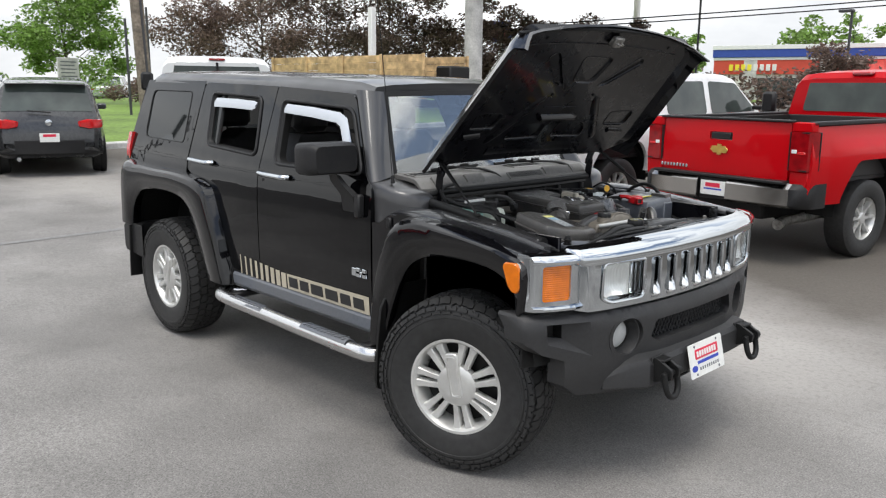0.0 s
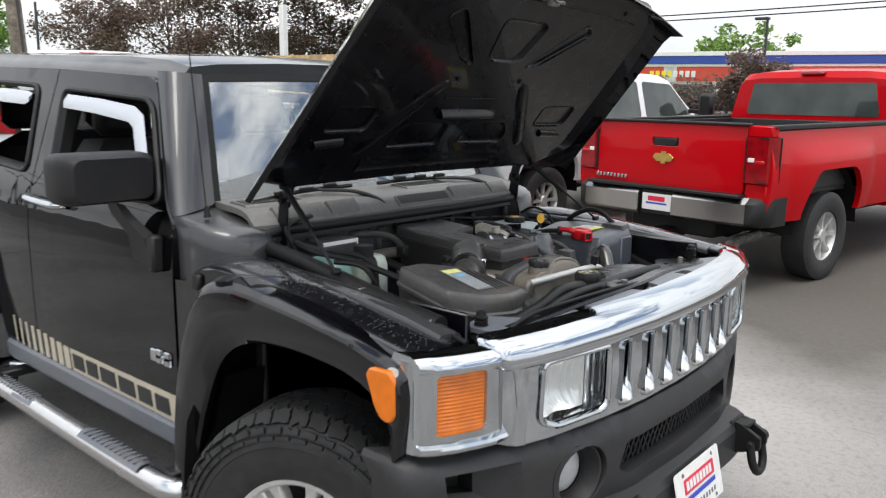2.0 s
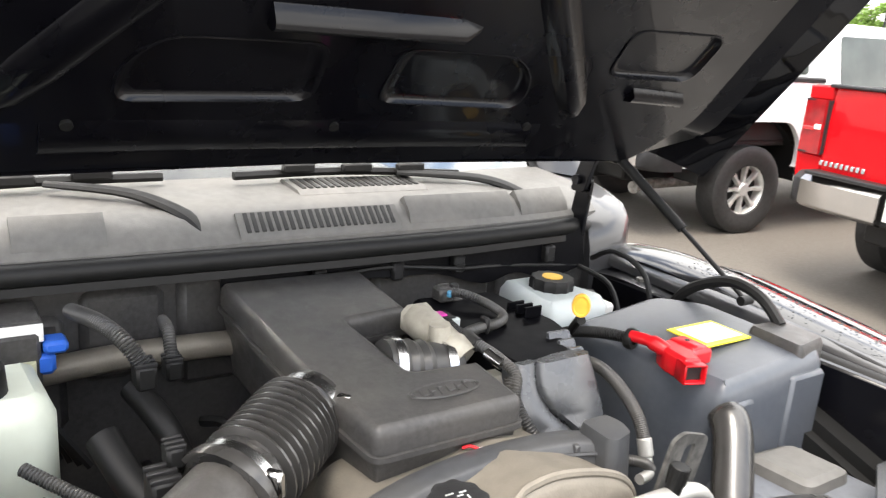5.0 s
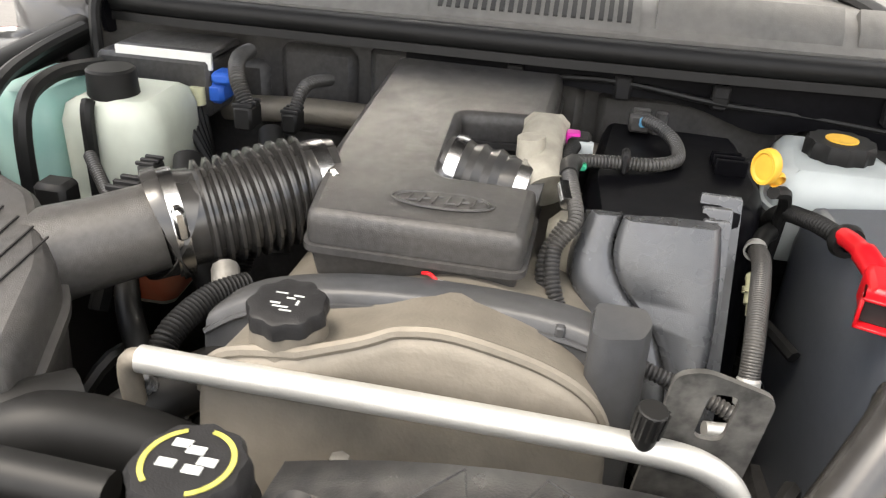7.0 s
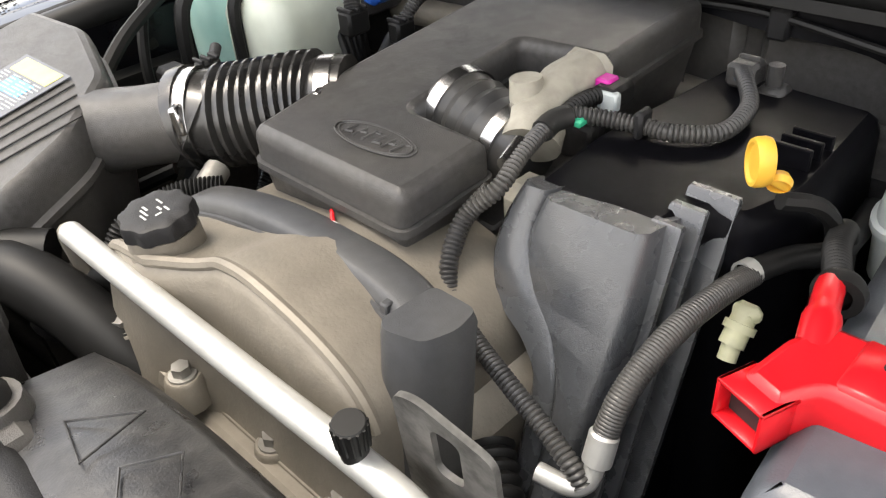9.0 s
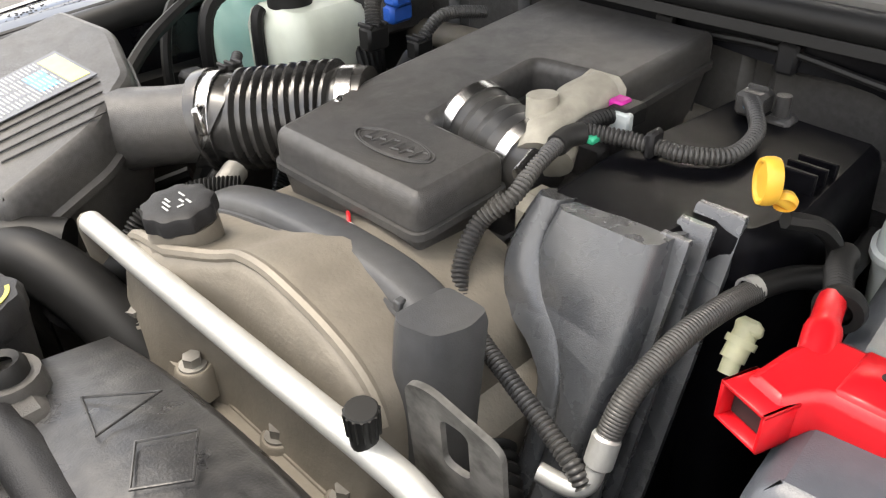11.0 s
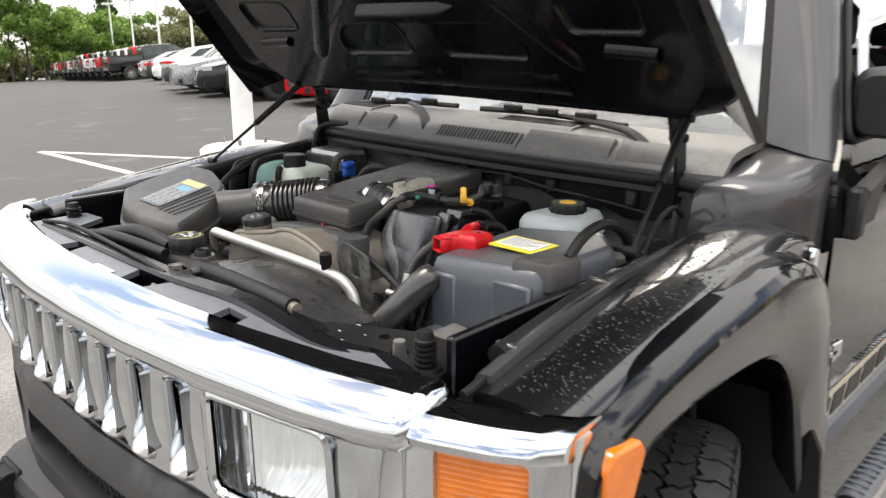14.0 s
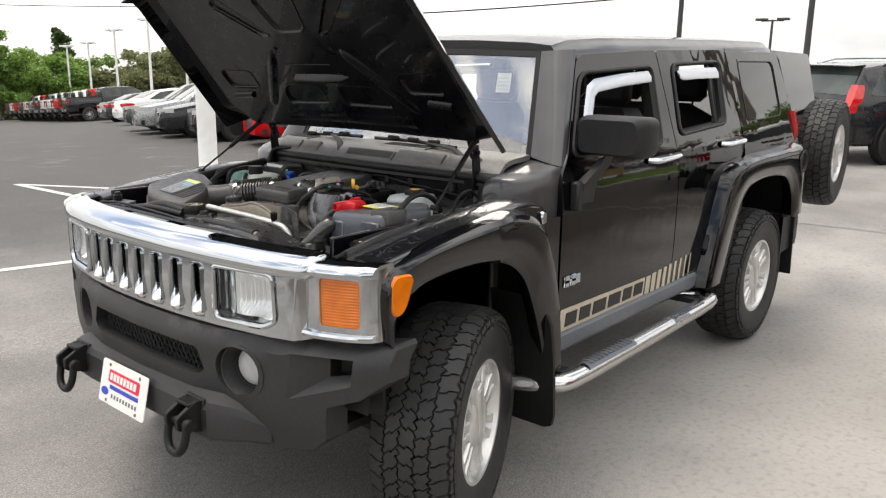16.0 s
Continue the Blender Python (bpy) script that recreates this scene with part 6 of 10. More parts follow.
for (y0, y1), (u0, u1), count in (((-0.094, 0.164), (0.08, 0.34), 22), ((0.04, 0.27), (0.66, 0.84), 18), ((-0.66, -0.48), (0.62, 0.80), 12)):
    g = Geo()
    g.loft([[cowl_point(u, y, h) for u, h in ((u0 - 0.05, 0.0), (u0 - 0.02, 0.006), (u1 + 0.02, 0.007), (u1 + 0.05, 0.0))] + [cowl_point(u1 + 0.05, y, -0.006), cowl_point(u0 - 0.05, y, -0.006)] for y in np.linspace(y0 - 0.015, y1 + 0.015, 7)])
    vent = part("cowl_vent", g, COWL_PLASTIC, cowl)
    for y in np.linspace(y0, y1, count):
        w = (y1 - y0) / count * 0.28
        g = Geo().loft([[cowl_point(u, y + a * w, 0.0085 + b) for a, b in ((-1, -0.006), (-1, 0.0), (1, 0.0), (1, -0.006))] for u in (u0, u1)])
        part("vent_slot", g, INK, vent)
for pts, blade in (([(-0.365, -0.155, 1.258), (-0.39, -0.18, 1.290), (-0.44, -0.25, 1.318), (-0.50, -0.36, 1.325)], [(-0.505, -0.62, 1.305), (-0.525, -0.42, 1.322), (-0.525, -0.18, 1.326)]),
                   ([(-0.40, 0.52, 1.258), (-0.42, 0.50, 1.290), (-0.46, 0.42, 1.316), (-0.495, 0.25, 1.326)], [(-0.50, -0.068, 1.328), (-0.515, 0.15, 1.328), (-0.505, 0.40, 1.318)])):
    g = Geo().tube(curve(pts, 5), [0.019 - 0.011 * i / 15 for i in range(16)], 8, flat=0.6)
    wiper = part("wiper_arm", g, SOFT_RUBBER, suv, "black wiper arm parked on the cowl")
    g = Geo().tube(curve(blade, 5), 0.008, 6)
    a, b = Vector(blade[0]), Vector(blade[-1])
    for k in (0.25, 0.5, 0.75):
        c = a.lerp(b, k) + Vector((0.004, 0, 0.012))
        g.box(c.x - 0.008, c.x + 0.008, c.y - 0.03, c.y + 0.03, c.z - 0.006, c.z + 0.010, 0.003)
    part("wiper_blade", g, SOFT_RUBBER, wiper)

# engine block below, mostly in the dark
g = Geo().box(-0.34, 0.20, -0.10, 0.20, 0.62, 1.03, 0.03)
g.box(-0.30, 0.24, -0.20, -0.06, 0.60, 0.92, 0.03)
g.box(0.20, 0.32, -0.16, 0.22, 0.62, 0.98, 0.03)
engine = part("engine_block", g, CAST, suv, "dusty aluminium engine block")
# front of the valve cover: an arched tan casting with a bead and bolts
ARCH = curve([(-0.158, 0.985, 0), (-0.160, 1.040, 0), (-0.155, 1.082, 0), (-0.132, 1.104, 0), (-0.075, 1.113, 0), (-0.030, 1.119, 0), (0.0, 1.127, 0), (0.036, 1.131, 0), (0.080, 1.124, 0), (0.118, 1.113, 0), (0.147, 1.098, 0), (0.166, 1.076, 0), (0.175, 1.04, 0), (0.178, 0.985, 0)], 4)
near = lambda y: 0.030 * min(1.0, max(0.0, (-0.005 - y) / 0.07))
g = Geo()
rings = []
for x, k, d in ((0.05, 1.0, -0.016), (0.15, 1.0, -0.012), (0.20, 1.0, -0.006), (0.232, 1.0, -0.001), (0.242, 0.995, 0.0), (0.250, 0.975, 0.0), (0.255, 0.90, 0.0), (0.262, 0.60, 0.0), (0.270, 0.30, 0.0), (0.280, 0.0, 0.0)):
    rings.append([(x + (near(y) if x > 0.1 else 0.0), 0.009 + (y - 0.009) * (0.97 + 0.03 * k), 0.975 + (z - 0.975 + d) * k) for y, z, _ in ARCH])
g.loft(rings)
g.cyl((0.248, -0.092, 1.08), (0.248, -0.092, 1.126), 0.036, 0.031, 24)
valve = part("valve_cover", g, CAST, engine, "tan dusty cast valve cover", angle=60)
bead = [(0.2455 + near(y), 0.009 + (y - 0.009) * 0.998, z) for y, z, _ in ARCH[6:-6]]
part("cover_bead", Geo().tube(bead, 0.0058, 8), CAST, valve)
g = Geo().loft([[(x, y, z) for x, z in ((0.24, 0.985), (0.300, 0.985), (0.304, 0.995), (0.30, 1.008), (0.24, 1.012))] for y in (-0.165, -0.10, -0.03)])
g.loft([[(x, y, z) for x, z in ((0.24, 0.965), (0.280, 0.965), (0.284, 0.972), (0.280, 0.982), (0.24, 0.985))] for y in (-0.03, 0.06, 0.185)])
flange = part("cover_flange", g, CAST, valve)
for x, y, z in ((0.296, -0.137, 1.016), (0.292, -0.036, 1.016), (0.272, 0.06, 0.985), (0.272, 0.15, 0.985)):
    lug = part("bolt_lug", Geo().cyl((x, y, z - 0.03), (x, y, z + 0.002), 0.021, 0.017, 16, cham=0.002), CAST, flange)
    g = Geo().cyl((x, y, z), (x, y, z + 0.004), 0.0135, 0.0125, 16)
    g.cyl((x, y, z + 0.003), (x, y, z + 0.013), 0.0085, seg=6)
    part("bolt", g, OLD_STEEL, flange)
# oil filler cap with its scalloped rim
OILCAP = Matrix.Translation((0.248, -0.092, 1.1255)) @ pose(0, 0, 0, 0, 5, 0)
g = Geo()
rings = []
for z, k in ((0.0, 0.9), (0.003, 1.0), (0.014, 1.0), (0.0175, 0.95), (0.0185, 0.88), (0.0185, 0.5), (0.0185, 0.05)):
    rings.append([OILCAP @ Vector(((0.0322 + 0.0018 * math.cos(9 * a)) * k * math.cos(a), (0.0322 + 0.0018 * math.cos(9 * a)) * k * math.sin(a), z)) for a in np.linspace(0, 2 * math.pi, 41)[:-1]])
g.loft(rings)
g.cyl(OILCAP @ Vector((0, 0, -0.02)), OILCAP @ Vector((0, 0, 0.002)), 0.028)
oc = part("oil_cap", g, BLACK_TRIM, engine, "black oil filler cap with pale print")
g = Geo()
for u, v, w, h in ((0.006, -0.010, 0.012, 0.0016), (0.011, -0.003, 0.018, 0.0014), (-0.004, 0.003, 0.010, 0.0016), (-0.009, 0.010, 0.012, 0.0014), (0.002, 0.012, 0.003, 0.005), (-0.011, -0.009, 0.014, 0.0013), (0.016, 0.004, 0.014, 0.0013)):
    g.box(u * 0.8 - h * 0.6, u * 0.8 + h * 0.6, v * 0.8 - w * 0.36, v * 0.8 + w * 0.36, 0.0187, 0.0191, at=OILCAP)
part("cap_print", g, PALE_PRINT, oc)
# harness tray behind the cover
g = Geo()
tr = [(0.188, -0.190, 1.080), (0.176, -0.150, 1.100), (0.166, -0.08, 1.112), (0.162, 0.0, 1.117), (0.163, 0.08, 1.117), (0.170, 0.13, 1.116), (0.182, 0.165, 1.114)]
rings = []
for x, y, z in curve(tr, 4):
    rings.append([(x + dx, y, z + dz) for dx, dz in ((-0.024, -0.04), (-0.024, -0.002), (-0.018, 0.003), (0.010, 0.003), (0.016, -0.001), (0.020, -0.012), (0.026, -0.040))])
g.loft(rings)
tray = part("wiring_tray", g, TRAY_PLASTIC, engine, "dark plastic wiring tray over the cover", angle=45)
part("tray_edge", Geo().tube([(x + 0.021, y, z - 0.010) for x, y, z in curve(tr, 4)], 0.003, 6), TRAY_PLASTIC, tray)
tb = rounded([(0.160, 0.152), (0.214, 0.149), (0.221, 0.160), (0.213, 0.192), (0.186, 0.202), (0.160, 0.197)], 0.008, 3)
g = Geo().loft([[(x + (1.12 - z) * 0.12, y, z) for x, y in tb] for z in (0.97, 1.06, 1.122)] + [[(0.195 + (x - 0.195) * 0.93, 0.178 + (y - 0.178) * 0.93, 1.132) for x, y in tb]])
part("tray_box", g, TRAY_PLASTIC, tray, angle=40)
for x, y, z in ((0.184, 0.004, 1.112), (0.188, 0.126, 1.112)):
    part("tray_clip", Geo().box(x - 0.006, x + 0.003, y - 0.004, y + 0.004, z - 0.008, z + 0.006, 0.0015), TRAY_PLASTIC, tray)
g = Geo().tube(curve([(0.132, -0.006, 1.118), (0.137, 0.002, 1.121), (0.143, 0.01, 1.118)], 4), 0.0020, 8)
part("connector", g, RED_PLASTIC, tray)
part("connector", Geo().box(0.141, 0.150, 0.009, 0.018, 1.112, 1.120, 0.002), WHITE_LABEL, tray)

# air intake box: a broad C with a lid, a seam and an oval mark
BOXTOP = [(0.130, -0.122), (0.130, 0.086), (0.024, 0.088), (0.018, -0.012), (-0.145, -0.020), (-0.155, 0.086), (-0.328, 0.090), (-0.335, -0.150), (-0.02, -0.142)]
lid = rounded(BOXTOP, [0.013, 0.013, 0.008, 0.010, 0.008, 0.008, 0.010, 0.02, 0.02], 4)


def shrink(poly, r):
    poly = [Vector(p) for p in poly]
    n = len(poly)
    area = sum(poly[i].x * poly[(i + 1) % n].y - poly[(i + 1) % n].x * poly[i].y for i in range(n))
    out = []
    for i in range(n):
        a, b = (poly[i] - poly[i - 1]).normalized(), (poly[(i + 1) % n] - poly[i]).normalized()
        nor = Vector((-(a.y + b.y), a.x + b.x)).normalized() * (1 if area > 0 else -1)
        out.append(tuple(poly[i] + nor * r))
    return out


def slab(poly, levels, mat_index=0, tilt=None):
    """Stacks the outline at several heights: (z, inset)."""
    g = Geo()
    tilt = tilt or (lambda x, y: 0.0)
    rings = [[(x, y, z + tilt(x, y)) for x, y in (shrink(poly, ins) if ins else poly)] for z, ins in levels]
    g.loft(rings, caps=False)
    for ring in (rings[0], rings[-1]):
        flat = [Vector((x, y, 0)) for x, y, _ in ring]
        g.add(ring, tessellate_polygon([flat]))
    return g


lift = lambda x, y: 0.07 * max(0.0, 0.13 - x)
intake = part("intake_box", slab(lid, [(1.132, 0.001), (1.151, 0.001), (1.1585, 0.0025), (1.163, 0.006), (1.165, 0.011)], tilt=lift), ENGINE_PLASTIC, engine, "black moulded intake box with an oval mark", angle=34)
part("intake_body", slab(lid, [(1.02, 0.020), (1.09, 0.010), (1.120, 0.004), (1.124, -0.003), (1.131, -0.003), (1.1315, 0.004)], tilt=lift), ENGINE_PLASTIC, intake, angle=40)
g = Geo()
top_z = lambda x: 1.1655 + lift(x, 0)
for k in (1.0, 0.9):
    g.tube([Vector((0.078 + 0.019 * k * math.sin(a), 0.0 + 0.050 * k * math.cos(a), top_z(0.078))) for a in np.linspace(0, 2 * math.pi, 41)], 0.0011, 6)
for k in range(6):
    y = -0.034 + k * 0.0125
    g.tube([(0.086, y, top_z(0.086)), (0.070, y + 0.003, top_z(0.07))], 0.0013, 5)
    g.tube([(0.084 - 0.006 * (k % 3), y + 0.001, top_z(0.08)), (0.082 - 0.006 * (k % 3), y + 0.009, top_z(0.08))], 0.0013, 5)
part("oval_mark", g, ENGINE_PLASTIC, intake)
part("notch_floor", Geo().box(-0.15, 0.022, -0.025, 0.086, 1.070, 1.080, 0.003), ENGINE_PLASTIC, intake)
part("notch_step", Geo().box(-0.148, -0.128, -0.018, 0.084, 1.078, 1.118, 0.004), ENGINE_PLASTIC, intake)
# bellows from the air cleaner to the intake box
p0, p1, p2 = Vector((0.185, -0.385, 1.098)), Vector((0.100, -0.272, 1.118)), Vector((-0.005, -0.135, 1.135))
g = Geo().tube([p0 + Vector((0.03, -0.04, -0.004)), p0, p0.lerp(p1, 0.5), p1.lerp(p0, 0.1)], [0.052, 0.050, 0.045, 0.045], 22)
duct = part("intake_duct", g, ENGINE_PLASTIC, suv, "smooth black air duct")
line = curve([p1.lerp(p0, 0.04), p1, p1.lerp(p2, 0.35), p1.lerp(p2, 0.7) + Vector((-0.004, 0, 0.002)), p2], 22)
rad = []
for i in range(len(line)):
    t = i / (len(line) - 1)
    rad.append(0.054 if t < 0.12 else 0.0595 if t < 0.20 else 0.049 if t < 0.36 else (0.0535 + 0.0042 * (1 if (i // 2) % 2 else -1)) if t < 0.82 else 0.050)
part("bellows", Geo().tube(line, rad, 24), SMOOTH_TUBE, duct, "ribbed rubber bellows", angle=25)
for c, r in ((p1, 0.0565), (p1.lerp(p2, 0.90), 0.0525)):
    d = (p2 - p1).normalized()
    clamp = part("hose_clamp", Geo().turn([(r - 0.003, -0.008), (r, -0.008), (r, 0.008), (r - 0.003, 0.008)], 28, Matrix.Translation(c) @ d.to_track_quat("Z", "Y").to_matrix().to_4x4()), STEEL, duct, "steel band clamp")
    part("clamp_screw", Geo().box(-0.010, 0.010, -0.016, 0.016, -0.006, 0.006, 0.003, at=Matrix.Translation(c + Vector((0.040, 0.030, 0.022))) @ d.to_track_quat("Z", "Y").to_matrix().to_4x4()), STEEL, clamp)
# throttle coupling and tan sensor tube in the notch of the box
q0, q1 = Vector((-0.042, -0.022, 1.150)), Vector((-0.030, 0.088, 1.132))
g = Geo().tube([q0.lerp(q1, t) for t in np.linspace(0, 1, 13)], [0.040, 0.040, 0.043, 0.039, 0.043, 0.039, 0.043, 0.039, 0.041, 0.041, 0.041, 0.040, 0.038], 20)
coup = part("throttle_coupling", g, CONDUIT, engine, angle=25)
for t in (0.12, 0.80):
    c = q0.lerp(q1, t)
    part("hose_clamp", Geo().turn([(0.040, -0.007), (0.0445, -0.007), (0.0445, 0.007), (0.040, 0.007)], 26, Matrix.Translation(c) @ (q1 - q0).to_track_quat("Z", "Y").to_matrix().to_4x4()), STEEL, coup)
g = Geo().tube(curve([(-0.120, 0.082, 1.178), (-0.085, 0.080, 1.176), (-0.045, 0.085, 1.165), (-0.02, 0.095, 1.150)], 5), [0.026] * 6 + [0.025] * 5 + [0.028] * 5, 16)
g.box(-0.135, -0.115, 0.055, 0.108, 1.158, 1.202, 0.010)
g.cyl((-0.045, 0.075, 1.14), (-0.045, 0.070, 1.20), 0.019, 0.015, 14)
g.box(-0.01, 0.035, 0.100, 0.150, 1.075, 1.140, 0.012)
part("sensor_tube", g, PALE_CAST, engine, "tan cast sensor housing")
plug = part("sensor_plug", Geo().box(-0.126, -0.090, 0.108, 0.134, 1.164, 1.186, 0.004), SOFT_RUBBER, engine)
part("plug_latch", Geo().box(-0.118, -0.100, 0.105, 0.121, 1.170, 1.189, 0.002), MAGENTA, plug)
part("plug_latch", Geo().box(-0.098, -0.088, 0.116, 0.137, 1.166, 1.184, 0.002), BRAKE_TANK, plug)
part("clip", Geo().box(-0.055, -0.042, 0.118, 0.132, 1.168, 1.176, 0.002), GREEN_PLASTIC, engine)
# grey and black engine side cover with fins
TOPC = [(0.045, 0.140), (0.046, 0.262), (-0.004, 0.268), (-0.010, 0.305), (-0.075, 0.325), (-0.245, 0.315), (-0.26, 0.150), (-0.06, 0.132)]
part("side_cover", slab(rounded(TOPC, 0.014, 3), [(0.80, -0.02), (1.00, -0.012), (1.10, -0.003), (1.142, 0.0), (1.154, 0.005), (1.160, 0.013)]), GLOSS_COVER, engine, "glossy black engine side cover", angle=50)
LEFT_EDGE = [(0.141, 1.162), (0.130, 1.128), (0.131, 1.098), (0.150, 1.072), (0.180, 1.055), (0.202, 1.025), (0.210, 0.94)]
SEAM = [(0.175, 1.164), (0.170, 1.131), (0.184, 1.102), (0.212, 1.076), (0.230, 1.044), (0.237, 1.005), (0.238, 0.94)]
RIGHT_EDGE = [(0.262, 1.166), (0.266, 1.134), (0.268, 1.100), (0.268, 1.070), (0.266, 1.04), (0.264, 1.0), (0.262, 0.94)]
fx = lambda z, d=0.0: 0.046 + 0.5 * (1.165 - z) + d
pair_ = lambda a, b: [(curve([Vector((0, *q)) for q in a], 4)[i], curve([Vector((0, *q)) for q in b], 4)[i]) for i in range(len(curve([Vector((0, *q)) for q in a], 4)))]
g = Geo()
g.loft([[(fx(l.z, -0.030), l.y - 0.004, l.z - 0.01), (fx(l.z, -0.006), l.y + 0.001, l.z), (fx(l.z, 0.002), l.y + 0.008, l.z), (fx(r.z, 0.004), r.y - 0.010, r.z), (fx(r.z, -0.002), r.y - 0.004, r.z), (fx(r.z, -0.04), r.y - 0.004, r.z - 0.01)] for l, r in pair_(LEFT_EDGE, SEAM)])
front_c = part("cover_face", g, SLATE_PLASTIC, engine, "slate grey front of the engine cover", angle=60)
g = Geo()
g.loft([[(fx(l.z, -0.03), l.y - 0.003, l.z - 0.01), (fx(l.z, 0.006), l.y - 0.003, l.z), (fx(l.z, 0.013), l.y + 0.004, l.z), (fx(r.z, 0.015), r.y - 0.008, r.z), (fx(r.z, 0.008), r.y, r.z), (fx(r.z, -0.04), r.y, r.z - 0.01)] for l, r in pair_(SEAM, RIGHT_EDGE)])
part("raised_face", g, SLATE_PLASTIC, front_c, angle=60)
for x, y0, y1, zt in ((0.024, 0.249, 0.274, 1.162), (0.000, 0.250, 0.279, 1.165), (-0.026, 0.250, 0.291, 1.168)):
    g = Geo().loft([[(x + 0.44 * (zt - z) + w, y, z) for w, y in ((0, y0), (0.007, y0), (0.007, y1 + 0.02 * (zt - z)), (0, y1 + 0.02 * (zt - z)))] for z in (0.90, 1.0, 1.10, zt - 0.002)] + [[(x + w, y, zt) for w, y in ((0.001, y0 + 0.001), (0.006, y0 + 0.001), (0.006, y1 - 0.001), (0.001, y1 - 0.001))]])
    part("cooling_fin", g, SLATE_PLASTIC, front_c, angle=30)
for k in range(3):
    part("cover_rib", Geo().box(-0.150 + 0.022 * k, -0.145 + 0.022 * k, 0.272, 0.306, 1.150, 1.172 + 0.003 * k, 0.001), GLOSS_COVER, front_c)
# flexible harness over the cover
part("harness", conduit([(-0.098, 0.118, 1.178), (-0.070, 0.112, 1.178), (-0.034, 0.113, 1.174)], 0.0075), SOFT_RUBBER, engine)
part("harness", conduit([(-0.200, 0.198, 1.182), (-0.180, 0.212, 1.182), (-0.150, 0.230, 1.175), (-0.106, 0.230, 1.170), (-0.081, 0.201, 1.170), (-0.075, 0.172, 1.171), (-0.056, 0.127, 1.175), (-0.034, 0.113, 1.176), (0.021, 0.121, 1.170), (0.059, 0.127, 1.156), (0.082, 0.111, 1.135), (0.106, 0.114, 1.110), (0.122, 0.128, 1.088), (0.132, 0.158, 1.068), (0.147, 0.206, 1.060), (0.157, 0.245, 1.052), (0.166, 0.280, 1.042), (0.168, 0.294, 1.030)], 0.0072), CONDUIT, engine, "ribbed grey wiring conduit")
part("harness", conduit([(0.059, 0.119, 1.152), (0.078, 0.104, 1.125), (0.100, 0.104, 1.09), (0.115, 0.10, 1.05), (0.10, 0.08, 1.01)], 0.0075), CONDUIT, engine)
part("harness_tape", Geo().tube(curve([(-0.045, 0.118, 1.176), (-0.030, 0.113, 1.176), (-0.012, 0.115, 1.174)], 3), 0.0105, 10), INK, engine)
part("vacuum_fitting", Geo().cyl((0.040, 0.118, 1.165), (0.012, 0.112, 1.172), 0.008, seg=12), STEEL, engine)
part("harness_clip", Geo().box(-0.086, -0.066, 0.168, 0.177, 1.160, 1.186, 0.003), BLACK_TRIM, engine)
g = Geo().box(-0.236, -0.206, 0.178, 0.206, 1.162, 1.186, 0.004)
g.box(-0.226, -0.222, 0.182, 0.203, 1.184, 1.190, 0.001)
g.box(-0.240, -0.214, 0.206, 0.232, 1.150, 1.166, 0.004)
g.cyl((-0.226, 0.218, 1.16), (-0.226, 0.218, 1.186), 0.0075, seg=12)
part("coil_connector", g, ENGINE_PLASTIC, engine)
part("connector", Geo().box(-0.208, -0.200, 0.190, 0.199, 1.172, 1.184, 0.002), BLUE_LABEL, engine)
# yellow dipstick
oval = lambda k, r: [Vector((-0.012 + 0.0082 * r * math.sin(a) + k, 0.303 + 0.0082 * r * math.sin(a) - k, 1.208 + 0.0150 * r * math.cos(a))) for a in np.linspace(0, 2 * math.pi, 33)[:-1]]
g = Geo().loft([oval(-0.0030, 0.86), oval(-0.0042, 1.0), oval(-0.0042, 1.16), oval(-0.002, 1.24), oval(0.002, 1.24), oval(0.0042, 1.16), oval(0.0042, 1.0), oval(0.0028, 0.86)])
g.tube(curve([(-0.012, 0.306, 1.200), (-0.017, 0.313, 1.196), (-0.024, 0.320, 1.190)], 6), 0.0052, 12)
g.turn([(0.0, 0.006), (0.006, 0.005), (0.009, 0.0), (0.008, -0.005)], 16, Matrix.Translation((-0.018, 0.316, 1.195)) @ pose(0, 0, 0, 20, -60, 0))
dip = part("dipstick", g, YELLOW, engine, "yellow dipstick loop")
part("dipstick_tube", hose([(-0.022, 0.318, 1.178), (-0.05, 0.338, 1.165), (-0.075, 0.345, 1.12), (-0.08, 0.34, 1.0)], 0.007, 8), SOFT_RUBBER, dip)
# braided fuel hose with crimped ends, and a cream quick connector
part("fuel_hose", conduit([(-0.008, 0.314, 1.119), (0.030, 0.311, 1.125), (0.070, 0.305, 1.121), (0.105, 0.300, 1.108), (0.132, 0.297, 1.089), (0.150, 0.296, 1.060)], 0.0094, ridge=0.05, pitch=0.0026), CONDUIT, engine, "braided grey fuel hose")
g = Geo().cyl((0.147, 0.296, 1.068), (0.156, 0.296, 1.043), 0.0108, cham=0.002)
g.tube(curve([(0.156, 0.296, 1.045), (0.163, 0.295, 1.030), (0.172, 0.286, 1.026), (0.178, 0.262, 1.028)], 5), 0.0075, 10)
part("hose_end", g, BARE_ALU, engine)
g = Geo().turn([(0.0090, -0.005), (0.0112, -0.005), (0.0112, 0.005), (0.0090, 0.005)], 18, Matrix.Translation((-0.006, 0.3115, 1.120)) @ pose(0, 0, 0, 0, 90, -16))
part("hose_ring", g, BARE_ALU, engine)
g = Geo().cyl((0.016, 0.318, 1.068), (-0.004, 0.318, 1.092), 0.010, 0.0095, 14)
g.cyl((0.022, 0.319, 1.058), (0.012, 0.318, 1.074), 0.0075, seg=14)
g.cyl((0.008, 0.318, 1.077), (0.004, 0.318, 1.082), 0.0125, seg=14)
